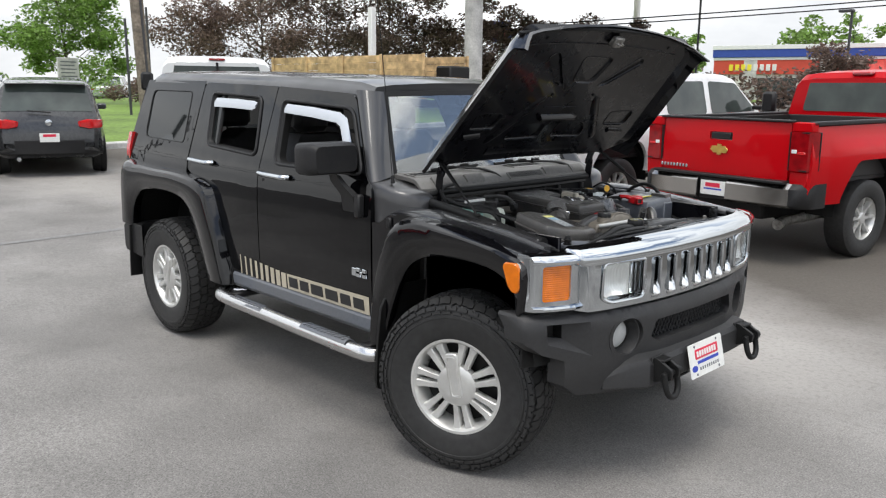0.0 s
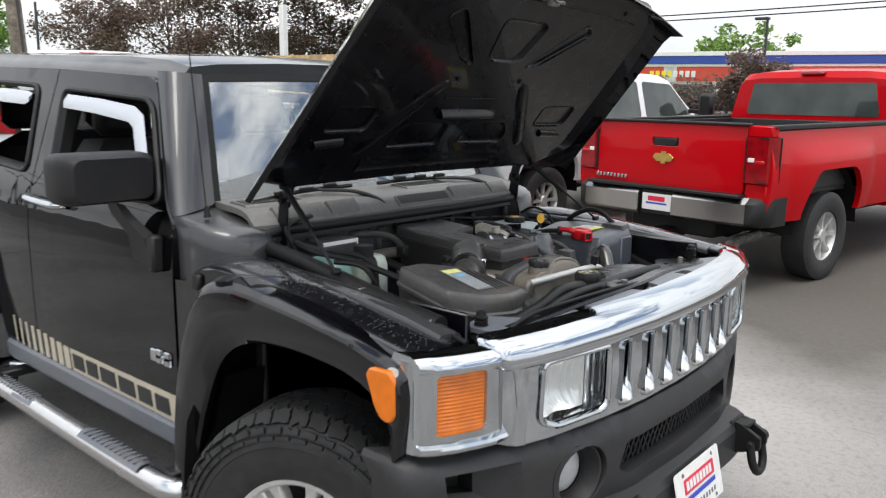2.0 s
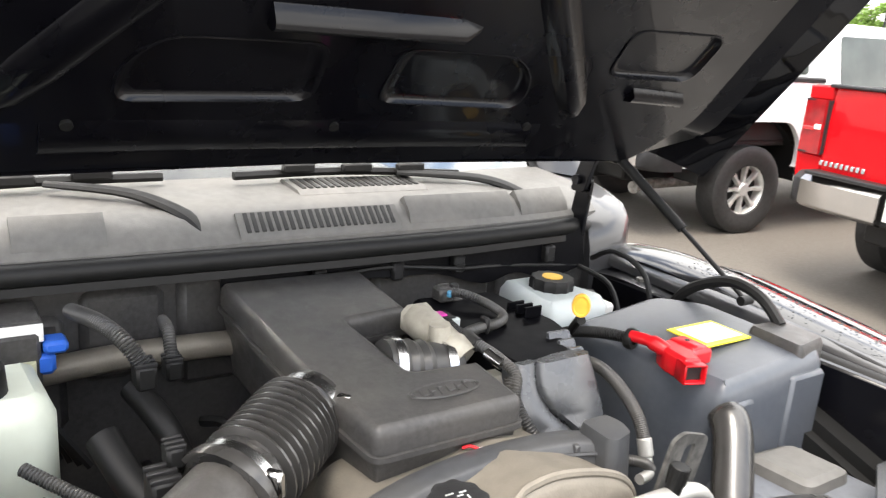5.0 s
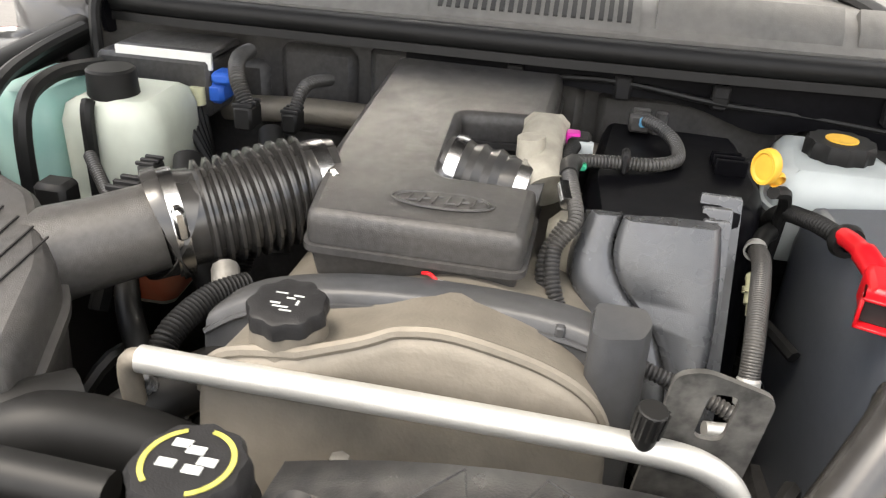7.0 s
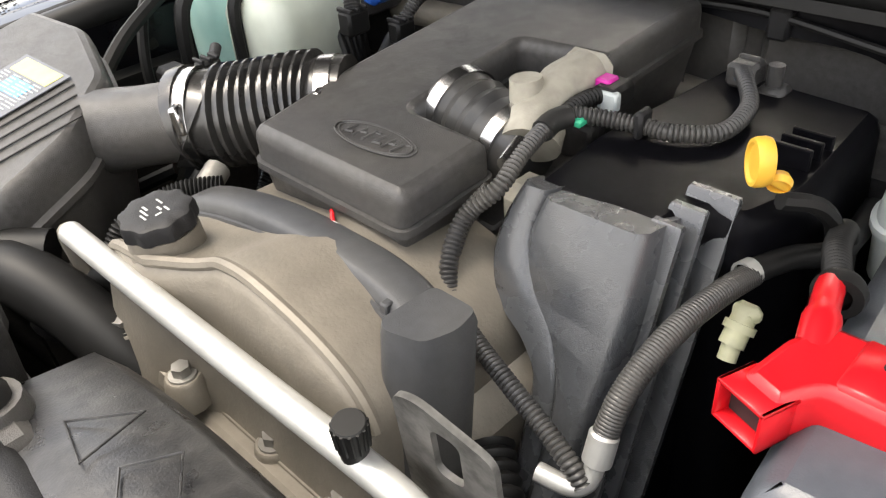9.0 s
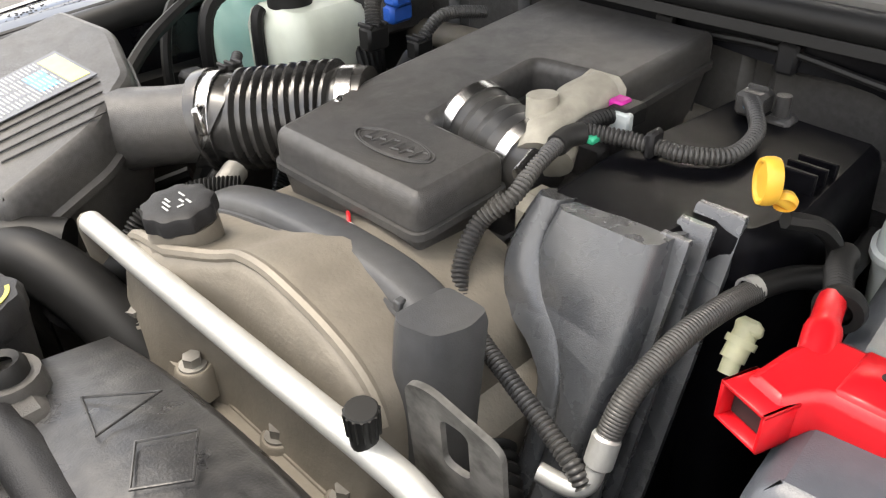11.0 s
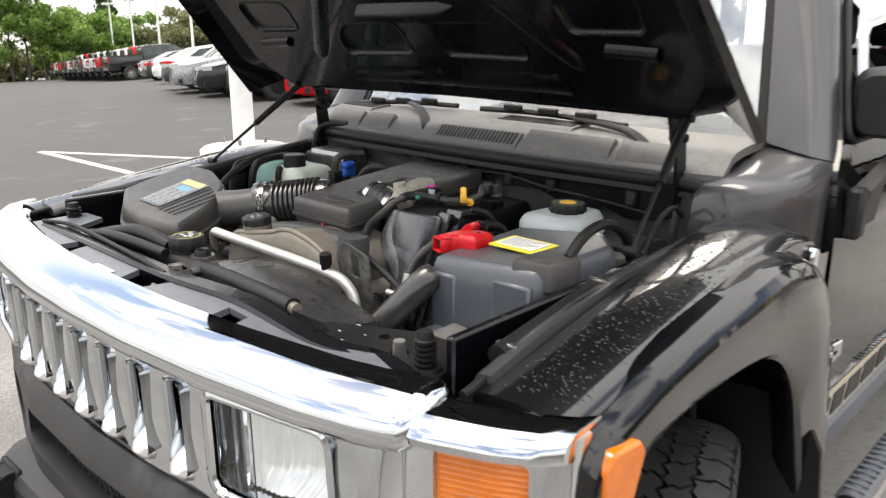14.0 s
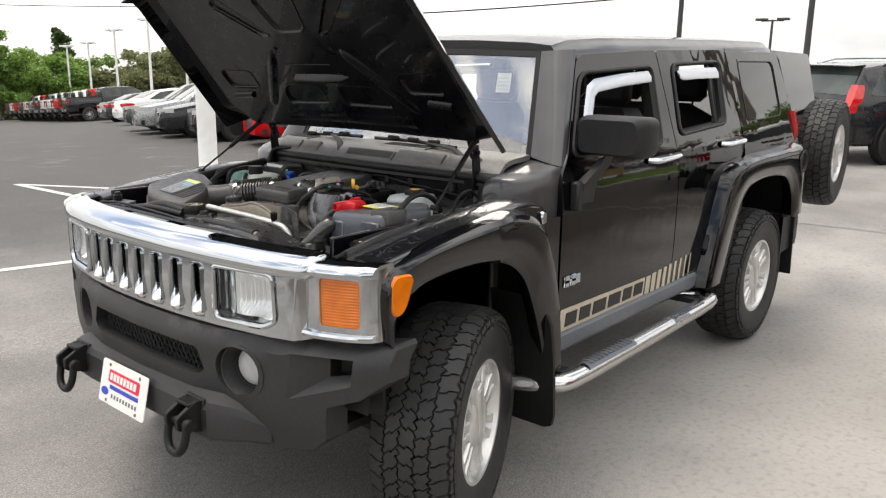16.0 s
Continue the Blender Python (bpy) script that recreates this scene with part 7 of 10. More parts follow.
g.box(-0.008, 0.006, 0.308, 0.330, 1.082, 1.098, 0.005)
part("quick_connector", g, CREAM, engine)
part("vacuum_hose", hose([(-0.20, 0.335, 1.09), (-0.10, 0.345, 1.105), (-0.045, 0.325, 1.118), (-0.008, 0.312, 1.120)], 0.010, 10), SOFT_RUBBER, engine)
# lifting plate with a slot
PLATE_M = Matrix.Translation((0.244, 0.248, 1.078)) @ pose(0, 0, 0, -4, 8, 4)
hole = rounded([(-0.011, -0.004), (-0.011, 0.046), (0.012, 0.046), (0.012, -0.004)], 0.009)
g = Geo().sheet(rounded([(-0.040, -0.11), (-0.040, 0.058), (-0.02, 0.066), (0.038, 0.050), (0.042, -0.11)], 0.012), [hole], lambda u, v, w: PLATE_M @ Vector((w, u, v)), 0.005, 0.03)
part("lifting_plate", g, material("sooty_steel_plate", (0.085, 0.084, 0.080), 0.5, 0.3, vary=0.4, grain=60, stain=0.6, stain_scale=30, stain_colour=(0.26, 0.25, 0.235), bump=0.0005, bump_scale=300), engine, "stained steel lifting plate with a slot")
# aluminium line across the front
pipe = curve([(0.291, -0.203, 1.095), (0.290, -0.12, 1.093), (0.288, 0.0, 1.091), (0.285, 0.12, 1.087), (0.281, 0.20, 1.081), (0.278, 0.245, 1.071), (0.277, 0.273, 1.045), (0.282, 0.284, 1.000), (0.288, 0.288, 0.93)], 6)
line_ob = part("coolant_line", Geo().tube(pipe, 0.0115, 14), BARE_ALU, suv, "bright bare aluminium line")
g = Geo().cyl((0.281, 0.195, 1.082), (0.284, 0.199, 1.122), 0.0095, 0.0115, 18, cham=0.001)
for a in np.linspace(0, 2 * math.pi, 15)[:-1]:
    g.cyl((0.282 + 0.0108 * math.cos(a), 0.197 + 0.0108 * math.sin(a), 1.098), (0.284 + 0.0115 * math.cos(a), 0.199 + 0.0115 * math.sin(a), 1.120), 0.0012, seg=5)
part("service_cap", g, SOFT_RUBBER, line_ob)
part("line_nut", Geo().cyl((0.281, 0.283, 1.012), (0.284, 0.286, 0.985), 0.018, seg=8), CAST, line_ob)
part("line_elbow", hose([(0.291, -0.198, 1.095), (0.291, -0.212, 1.090), (0.288, -0.216, 1.06), (0.28, -0.214, 0.98), (0.27, -0.21, 0.90)], 0.010, 10), CAST, line_ob)
# power steering reservoir
g = Geo().cyl((0.425, -0.088, 1.03), (0.425, -0.088, 1.112), 0.032, 0.036, 20)
ps = part("steering_reservoir", g, BLACK_TRIM, suv, "black reservoir with a printed cap")
g = Geo()
rings = []
for z, k in ((1.108, 0.95), (1.112, 1.0), (1.128, 1.0), (1.134, 0.92), (1.134, 0.05)):
    rings.append([(0.425 + (0.0375 + 0.0016 * math.cos(10 * a)) * k * math.cos(a), -0.088 + (0.0375 + 0.0016 * math.cos(10 * a)) * k * math.sin(a), z) for a in np.linspace(0, 2 * math.pi, 41)[:-1]])
part("reservoir_cap", g.loft(rings), BLACK_TRIM, ps)
g = Geo().turn([(0.026, 0.0), (0.0295, 0.0), (0.0295, 0.0006), (0.026, 0.0006)], 20, Matrix.Translation((0.425, -0.088, 1.1345)), arc=(0.4, 3.0))
g.turn([(0.026, 0.0), (0.0295, 0.0), (0.0295, 0.0006), (0.026, 0.0006)], 20, Matrix.Translation((0.425, -0.088, 1.1345)), arc=(3.6, 5.6))
part("cap_ring", g, OLIVE_PRINT, ps)
g = Geo()
for u, v in ((0.006, -0.010), (0.008, 0.008), (-0.008, 0.003), (-0.012, -0.008), (0.0, 0.014)):
    g.box(0.425 + u - 0.005, 0.425 + u + 0.002, -0.088 + v - 0.008, -0.088 + v + 0.004, 1.1345, 1.1352, 0.0)
part("cap_print", g, PALE_PRINT, ps)
# hoses round the reservoir and the radiator
for pth, r, nm in (([(0.44, -0.50, 1.06), (0.455, -0.38, 1.09), (0.445, -0.27, 1.112), (0.435, -0.14, 1.10)], 0.018, "reservoir_hose"),
                   ([(0.50, -0.46, 1.08), (0.49, -0.36, 1.10), (0.485, -0.24, 1.108), (0.47, -0.10, 1.10)], 0.012, "cooler_line"),
                   ([(0.37, -0.34, 1.02), (0.345, -0.27, 1.05), (0.32, -0.20, 1.03), (0.30, -0.13, 0.98), (0.28, -0.10, 0.9)], 0.032, "radiator_hose"),
                   ([(0.02, -0.39, 1.02), (0.10, -0.34, 1.0), (0.15, -0.30, 0.98), (0.2, -0.26, 0.9)], 0.014, "heater_hose"),
                   ([(-0.10, -0.36, 1.10), (-0.03, -0.33, 1.05), (0.03, -0.27, 1.0), (0.06, -0.2, 0.95)], 0.020, "heater_hose"),
                   ([(-0.22, -0.30, 1.10), (-0.15, -0.27, 1.06), (-0.10, -0.25, 0.98)], 0.018, "heater_hose"),
                   ([(0.30, 0.12, 0.86), (0.33, 0.25, 0.90), (0.36, 0.34, 0.95), (0.38, 0.42, 0.96)], 0.030, "radiator_hose")):
    part(nm, hose(pth, r), SOFT_RUBBER, suv)
for pth in ([(0.145, -0.175, 1.085), (0.18, -0.20, 1.085), (0.235, -0.215, 1.07), (0.27, -0.21, 1.03)], [(0.04, -0.22, 1.08), (0.06, -0.23, 1.03), (0.10, -0.22, 0.98)], [(0.19, 0.225, 0.99), (0.21, 0.25, 0.96), (0.24, 0.30, 0.93)]):
    part("harness", conduit(pth, 0.012), SOFT_RUBBER, engine)
part("hose_joint", Geo().cyl((0.13, -0.205, 1.09), (0.16, -0.19, 1.08), 0.014, seg=10), OLD_STEEL, engine)
part("clutch_hose", conduit([(0.16, 0.20, 0.99), (0.20, 0.245, 0.97), (0.26, 0.29, 0.94)], 0.019, pitch=0.010), SOFT_RUBBER, engine)

# fan shroud and radiator top
g = Geo()
rings = []
for y in np.linspace(-0.06, 0.42, 13):
    k = (y - 0.16) / 0.26
    top = 1.108 - 0.045 * k * k
    rings.append([(0.465, y, 1.085), (0.445, y, top - 0.006), (0.40, y, top), (0.345, y, top - 0.008), (0.325, y, top - 0.04), (0.335, y, 0.85), (0.46, y, 0.85)])
g.loft(rings)
shroud = part("fan_shroud", g, SHROUD_PLASTIC, suv, "curved black fan shroud with raised signs", angle=50)
g = Geo()
for tri_ in ([(0.40, 0.035), (0.36, 0.075), (0.41, 0.085)], [(0.395, 0.11), (0.362, 0.13), (0.385, 0.165), (0.415, 0.145)]):
    pts = [(x, y, 1.111 - 0.045 * ((y - 0.16) / 0.26) ** 2) for x, y in tri_]
    g.tube(pts + [pts[0]], 0.0011, 5)
part("raised_sign", g, SHROUD_PLASTIC, shroud)
g = Geo().tube(curve([(0.455, -0.30, 1.080), (0.452, -0.1, 1.084), (0.447, 0.07, 1.086), (0.450, 0.20, 1.086), (0.455, 0.32, 1.084)], 5), 0.018, 12)
beam = part("radiator_tank", g, BLACK_TRIM, suv, "round black radiator end tank", angle=60)
part("drain_plug", Geo().cyl((0.455, 0.318, 1.084), (0.456, 0.334, 1.083), 0.012, seg=12), CAST, beam)
g = Geo().box(0.415, 0.505, -0.045, 0.030, 1.080, 1.098, 0.008)
g.cyl((0.430, -0.020, 1.085), (0.430, -0.020, 1.106), 0.027, 0.024, 18)
g.box(0.478, 0.530, -0.030, 0.032, 1.078, 1.098, 0.006)
mount = part("radiator_mount", g, ENGINE_PLASTIC, suv, "black mount with rubber bush and bolt")
part("bush", Geo().turn([(0.008, 0.016), (0.013, 0.019), (0.017, 0.013), (0.017, 0)], 18, Matrix.Translation((0.430, -0.020, 1.100))), SOFT_RUBBER, mount)
part("bolt", Geo().cyl((0.500, 0.004, 1.095), (0.500, 0.004, 1.106), 0.011, seg=6), OLD_STEEL, mount)
# steel cross beam behind the top panel
g = Geo()
bl = [(0.52, -0.60, 1.078), (0.53, -0.32, 1.088), (0.535, 0.03, 1.090), (0.515, 0.25, 1.088), (0.53, 0.48, 1.080), (0.50, 0.58, 1.072), (0.51, 0.66, 1.066)]
g.loft([[(x + dx, y, z + dz) for dx, dz in ((-0.035, 0.0), (-0.030, 0.010), (0.010, 0.014), (0.016, 0.008), (0.016, -0.03), (-0.035, -0.03))] for x, y, z in curve(bl, 5)])
part("cross_beam", g, HOOD_UNDER, suv, "black steel cross beam", angle=40)
for y0, y1 in ((-0.66, -0.44),):
    g = Geo().loft([[(x, y, z) for x, z in ((0.40, 1.035), (0.40, 1.050), (0.50, 1.062), (0.50, 1.045))] for y in (y0, y1)])
    part("corner_plate", g, HOOD_UNDER, suv)
hole = lambda y, x, r: [(y + r * math.cos(a), x + r * math.sin(a)) for a in np.linspace(0, 2 * math.pi, 13)[:-1]]
g = Geo().sheet([(-0.28, 0.455), (0.03, 0.455), (0.20, 0.458), (0.355, 0.448), (0.459, 0.388), (0.544, 0.342), (0.585, 0.342), (0.625, 0.375), (0.665, 0.40), (0.665, 0.50), (0.58, 0.492), (0.48, 0.520), (0.25, 0.510), (0.03, 0.522), (-0.28, 0.518)], [hole(0.503, 0.405, 0.011), hole(0.565, 0.43, 0.016), hole(0.22, 0.487, 0.008)], lambda y, x, w: (x, y, 1.072 - 0.012 * (abs(y) / 0.7) ** 2 - w), 0.008, 0.08)
sup = part("radiator_support", g, CHIPPED, suv, "black steel radiator support with chipped paint", angle=30)
g = Geo()
rr = random.Random(12)
for k in range(26):
    y = rr.uniform(0.06, 0.60)
    x = rr.uniform(0.485, 0.512) if y < 0.36 else rr.uniform(0.40, 0.47)
    if y > 0.44 and (abs(y - 0.503) < 0.02 or abs(y - 0.565) < 0.025):
        continue
    a, r = rr.uniform(-0.5, 0.5), rr.uniform(0.002, 0.005)
    g.prism([(y - r, x - 0.0012), (y + r, x - 0.001 + a * r), (y + r * 0.8, x + 0.001 + a * r), (y - r * 0.9, x + 0.0014)], lambda u, v, w: (v, u, 1.0724 - 0.012 * (abs(u) / 0.7) ** 2 + w), 0.0, 0.0005, 0.0)
part("paint_chip", g, PALE_PRINT, sup)
g = Geo().cyl((0.43, 0.565, 1.055), (0.43, 0.565, 1.085), 0.012, 0.010, 8)
part("support_bolt", g, OLD_STEEL, sup)
for s in (-1, 1):
    g = Geo()
    c = Vector((0.44, s * 0.632, 1.055))
    g.cyl(c, c + Vector((0, 0, 0.012)), 0.030, 0.026, 16)
    for k in range(5):
        g.turn([(0.010, 0), (0.018, 0.003), (0.018, 0.007), (0.010, 0.010)], 14, Matrix.Translation(c + Vector((0, 0, 0.012 + 0.009 * k))))
    g.cyl(c + Vector((0, 0, 0.05)), c + Vector((0, 0, 0.068)), 0.015, 0.012, 14)
    part("rubber_stop", g, SOFT_RUBBER, suv, "ribbed rubber hood stop")
# hood latch and prop cable
g = Geo().box(0.555, 0.575, 0.02, 0.06, 1.01, 1.085, 0.006)
g.tube(curve([(0.565, 0.03, 1.085), (0.572, 0.055, 1.078), (0.566, 0.07, 1.05)], 4), 0.006, 8)
part("hood_latch", g, OLD_STEEL, suv)
part("latch_cable", hose([(0.52, -0.62, 1.092), (0.505, -0.5, 1.102), (0.512, -0.35, 1.105), (0.53, -0.1, 1.106), (0.535, 0.02, 1.10)], 0.005, 8), SOFT_RUBBER, suv)

# air cleaner with ribbed lid and printed label
AIR = rounded([(0.125, -0.610), (0.105, -0.50), (0.140, -0.385), (0.222, -0.318), (0.345, -0.283), (0.372, -0.40), (0.366, -0.525), (0.315, -0.615)], 0.016, 3)
atilt = lambda x, y: -0.0085 - 0.23 * (x - 0.185) - 0.12 * (y + 0.504)
air = part("air_cleaner", slab(AIR, [(0.86, 0.05), (0.95, 0.02), (1.05, 0.004), (1.112, 0.0), (1.116, -0.006), (1.124, -0.006), (1.128, 0.0), (1.150, 0.001), (1.162, 0.004), (1.169, 0.009), (1.172, 0.016)], tilt=atilt), ENGINE_PLASTIC, suv, "faceted black air cleaner with printed label", angle=32)
top_at = lambda x, y: 1.1735 + atilt(x, y)
LAB = [(0.185, -0.504), (0.175, -0.412), (0.317, -0.419), (0.328, -0.501)]
lab = lambda u, v, w=0.0: (lambda p: (p.x, p.y, top_at(p.x, p.y) + w))(Vector(LAB[0]).lerp(Vector(LAB[3]), u).lerp(Vector(LAB[1]).lerp(Vector(LAB[2]), u), v))
grid = lambda u0, u1, v0, v1, w: Geo().loft([[lab(u, v, w) for v in (v0, v1)] + [lab(u, v, w - 0.0012) for v in (v1, v0)] for u in np.linspace(u0, u1, 6)])
label_ob = part("printed_label", grid(0, 1, 0, 1, 0.002), GREY_PLASTIC, air, "dark label with pale and yellow print")
part("label_patch", grid(0.03, 0.19, 0.10, 0.92, 0.0028), PALE_YELLOW, label_ob)
part("label_patch", grid(0.24, 0.40, 0.30, 0.80, 0.0028), BLUE_LABEL, label_ob)
g = Geo()
rr = random.Random(3)
for i in range(22):
    for j in range(4):
        u0, v0 = 0.22 + i * 0.034, 0.07 + j * 0.225
        b = grid(u0, u0 + 0.008, v0, v0 + 0.12 + 0.08 * rr.random(), 0.0032)
        g.add(b.v, b.f)
part("label_text", g, PALE_PRINT, label_ob)
for k in range(4):
    v = 1.16 + 0.23 * k
    part("lid_rib", Geo().tube([lab(u, v, 0.0) for u in np.linspace(0.04 + 0.07 * k, 1.06, 5)], 0.0012, 5), BLACK_TRIM, air)
part("air_cleaner_foot", Geo().cyl((0.378, -0.535, 1.02), (0.378, -0.535, 1.065), 0.022, 0.020, 16), SOFT_RUBBER, air)
# coolant and washer tanks
g = slab(rounded([(-0.238, -0.538), (-0.238, -0.410), (-0.118, -0.402), (-0.096, -0.425), (-0.096, -0.538)], 0.020, 3), [(0.86, 0.02), (0.90, 0.004), (1.02, 0.0), (1.03, 0.004), (1.04, 0.0), (1.130, 0.0), (1.152, 0.008), (1.160, 0.022)])
tank = part("coolant_tank", g, TANK, suv, "milky white coolant tank with black cap", angle=45)
g = Geo().cyl((-0.145, -0.482, 1.155), (-0.145, -0.482, 1.194), 0.033, 0.031, 22, cham=0.003)
part("tank_cap", g, SOFT_RUBBER, tank)
g = slab(rounded([(-0.238, -0.538), (-0.238, -0.410), (-0.118, -0.402), (-0.096, -0.425), (-0.096, -0.538)], 0.020, 3), [(0.868, 0.0155), (0.90, 0.0028), (0.985, -0.0002), (1.005, -0.0008), (1.008, 0.006)])
part("coolant_band", g, COOLANT, tank, "red coolant showing through the tank")
part("tank_strap", Geo().tube(curve([(-0.10, -0.49, 1.160), (-0.088, -0.487, 1.135), (-0.088, -0.49, 1.0), (-0.07, -0.48, 0.93)], 4), 0.009, 8), SOFT_RUBBER, tank)
g = slab(rounded([(-0.27, -0.658), (-0.27, -0.548), (-0.115, -0.548), (-0.085, -0.60), (-0.10, -0.658)], 0.025, 3), [(0.90, 0.02), (0.94, 0.0), (1.10, 0.0), (1.145, 0.006), (1.158, 0.022)])
part("washer_tank", g, TANK_BLUE, suv, "blue-green washer tank", angle=45)
for pth, r in (([(-0.30, -0.62, 1.20), (-0.20, -0.63, 1.185), (-0.08, -0.60, 1.175), (0.04, -0.55, 1.14), (0.12, -0.50, 1.10)], 0.010), ([(-0.10, -0.64, 1.17), (-0.02, -0.60, 1.16), (0.02, -0.57, 1.08), (0.02, -0.56, 0.98)], 0.008), ([(-0.24, -0.56, 1.165), (-0.12, -0.555, 1.18), (-0.04, -0.54, 1.15), (-0.03, -0.54, 1.0)], 0.011)):
    part("tank_hose", hose(pth, r, 8), SOFT_RUBBER, suv)
g = Geo().box(0.02, 0.055, -0.47, -0.43, 1.06, 1.115, 0.006)
g.box(0.03, 0.06, -0.44, -0.41, 1.05, 1.08, 0.005)
part("sensor_plug", g, SOFT_RUBBER, suv)
# relay box and connectors beside the firewall
g = Geo().box(-0.360, -0.252, -0.575, -0.402, 1.10, 1.182, 0.006)
relay = part("relay_box", g, ENGINE_PLASTIC, suv, "flat black relay box with a pale front edge")
part("relay_lid", Geo().box(-0.352, -0.262, -0.545, -0.398, 1.183, 1.194, 0.003), ENGINE_PLASTIC, relay)
part("pale_edge", Geo().box(-0.261, -0.256, -0.545, -0.398, 1.168, 1.192, 0.001), WHITE_LABEL, relay)
part("connector", Geo().box(-0.30, -0.255, -0.425, -0.385, 1.12, 1.15, 0.006), BLUE_PLASTIC, relay)
part("connector", Geo().box(-0.285, -0.25, -0.40, -0.37, 1.15, 1.168, 0.005), BLUE_PLASTIC, relay)
part("connector", Geo().cyl((-0.25, -0.42, 1.12), (-0.25, -0.42, 1.145), 0.011, seg=10), CREAM, relay)
for k in range(5):
    a = Vector((-0.275 + 0.012 * k, -0.43, 1.13))
    part("wire", hose([a, a + Vector((0.02, 0.015, -0.03)), a + Vector((0.03, 0.03 + 0.01 * k, -0.12))], 0.0055, 6), SOFT_RUBBER, relay)

# battery box with grey cover, red terminal boot and label
BAT = rounded([(0.194, 0.398), (0.190, 0.656), (-0.05, 0.664), (-0.125, 0.60), (-0.115, 0.372)], [0.02, 0.03, 0.02, 0.03, 0.02], 3)
btilt = lambda x, y: -0.018 * min(1.0, max(0.0, (0.50 - y) / 0.10))
g = slab(BAT, [(0.82, 0.0), (1.02, 0.0), (1.105, 0.0), (1.138, 0.004), (1.152, 0.012), (1.156, 0.022)], tilt=btilt)
bat = part("battery_cover", g, BATTERY_PLASTIC, suv, "slate grey battery cover", angle=40)
for y0, y1, z0, z1 in ((0.408, 0.468, 0.90, 1.112), (0.556, 0.640, 0.90, 1.128), (0.53, 0.655, 0.985, 0.998)):
    part("cover_rib", Geo().box(0.180, 0.1965 if z1 > 1.0 else 0.204, y0, y1, z0, z1, 0.005), BATTERY_PLASTIC, bat)
boot_p = [(0.146, 0.362), (0.158, 0.394), (0.128, 0.412), (0.128, 0.462), (0.056, 0.462), (0.058, 0.388), (0.092, 0.370)]
g = slab(rounded(boot_p, 0.007, 3), [(1.112, 0.002), (1.118, 0.0), (1.146, 0.0), (1.152, 0.002), (1.155, 0.008)])
g.box(0.060, 0.122, 0.414, 0.456, 1.150, 1.158, 0.004)
g.tube(curve([(0.085, 0.388, 1.142), (0.060, 0.381, 1.150), (0.035, 0.374, 1.152), (0.010, 0.368, 1.150)], 4), [0.0145] * 6 + [0.0115] * 10, 12)
END = Matrix.Translation((0.152, 0.376, 1.130)) @ pose(0, 0, 0, 0, 0, -20)
for bx in ((-0.02, 0.014, -0.022, -0.018, -0.017, 0.020), (-0.02, 0.014, 0.018, 0.022, -0.017, 0.020), (-0.02, 0.014, -0.022, 0.022, 0.016, 0.020), (-0.02, 0.014, -0.022, 0.022, -0.017, -0.013)):
    g.box(*bx, 0.001, at=END)
shrunk = Matrix.Translation((0.088, 0.423, 1.148)) @ Matrix.Scale(0.80, 4) @ Matrix.Translation((-0.085, -0.425, -1.132))
boot = part("terminal_boot", g.move(shrunk), RED_PLASTIC, bat, "bright red terminal cover", angle=45)
part("boot_recess", Geo().box(-0.004, 0.002, -0.018, 0.018, -0.013, 0.016, 0.001, at=END).move(shrunk), INK, boot)
part("boot_hole", Geo().cyl((0.085, 0.438, 1.156), (0.085, 0.438, 1.1588), 0.005, seg=10).move(shrunk), INK, boot)
part("grommet", Geo().turn([(0.009, -0.006), (0.0155, -0.006), (0.0175, 0.0), (0.0155, 0.007), (0.009, 0.007)], 20, Matrix.Translation((0.024, 0.382, 1.156)) @ pose(0, 0, 0, 0, 90, 14)), SOFT_RUBBER, boot)
part("battery_cable", conduit([(0.024, 0.382, 1.156), (-0.03, 0.360, 1.150), (-0.10, 0.345, 1.12), (-0.14, 0.34, 1.04)], 0.0088), SOFT_RUBBER, boot)
g = Geo().box(0.020, 0.100, 0.468, 0.576, 1.1545, 1.1570, 0.0)
blab = part("printed_label", g, YELLOW_LABEL, bat, "white label with yellow border")
part("label_field", Geo().box(0.030, 0.090, 0.478, 0.566, 1.1578, 1.1588), WHITE_LABEL, blab)
g = Geo()
for k in range(6):
    g.box(0.036 + 0.009 * k, 0.039 + 0.009 * k, 0.484, 0.560 - 0.012 * (k % 3), 1.1592, 1.1597)
part("label_text", g, PALE_PRINT, blab)
g = slab(rounded([(0.182, 0.585), (0.170, 0.668), (0.085, 0.675), (0.078, 0.594)], 0.012, 3), [(1.12, 0.0), (1.160, 0.0), (1.168, 0.005)])
part("junction_box", g, ENGINE_PLASTIC, bat, "small black junction box")
part("cable", hose([(0.10, 0.652, 1.165), (0.05, 0.655, 1.200), (-0.02, 0.656, 1.205), (-0.10, 0.650, 1.16), (-0.14, 0.645, 1.08)], 0.010, 8), SOFT_RUBBER, bat)
g = Geo().box(-0.02, 0.12, 0.36, 0.60, 0.60, 0.84, 0.01)
part("battery_tray", g, ENGINE_PLASTIC, bat)
# resonator tube and lower box in front of the battery
part("air_tube", Geo().tube(curve([(0.188, 0.408, 1.100), (0.215, 0.396, 1.082), (0.268, 0.345, 1.005), (0.315, 0.30, 0.94)], 5), [0.025] * 2 + [0.028] * 12 + [0.029] * 2, 16), SMOOTH_TUBE, suv, "smooth black air tube")
g = slab(rounded([(0.15, 0.40), (0.16, 0.60), (0.40, 0.62), (0.40, 0.40)], 0.03, 3), [(0.80, 0.0), (0.985, 0.0), (1.0, 0.008), (1.005, 0.02)])
part("lower_box", g, GREY_PLASTIC, suv, "black box beside the radiator")
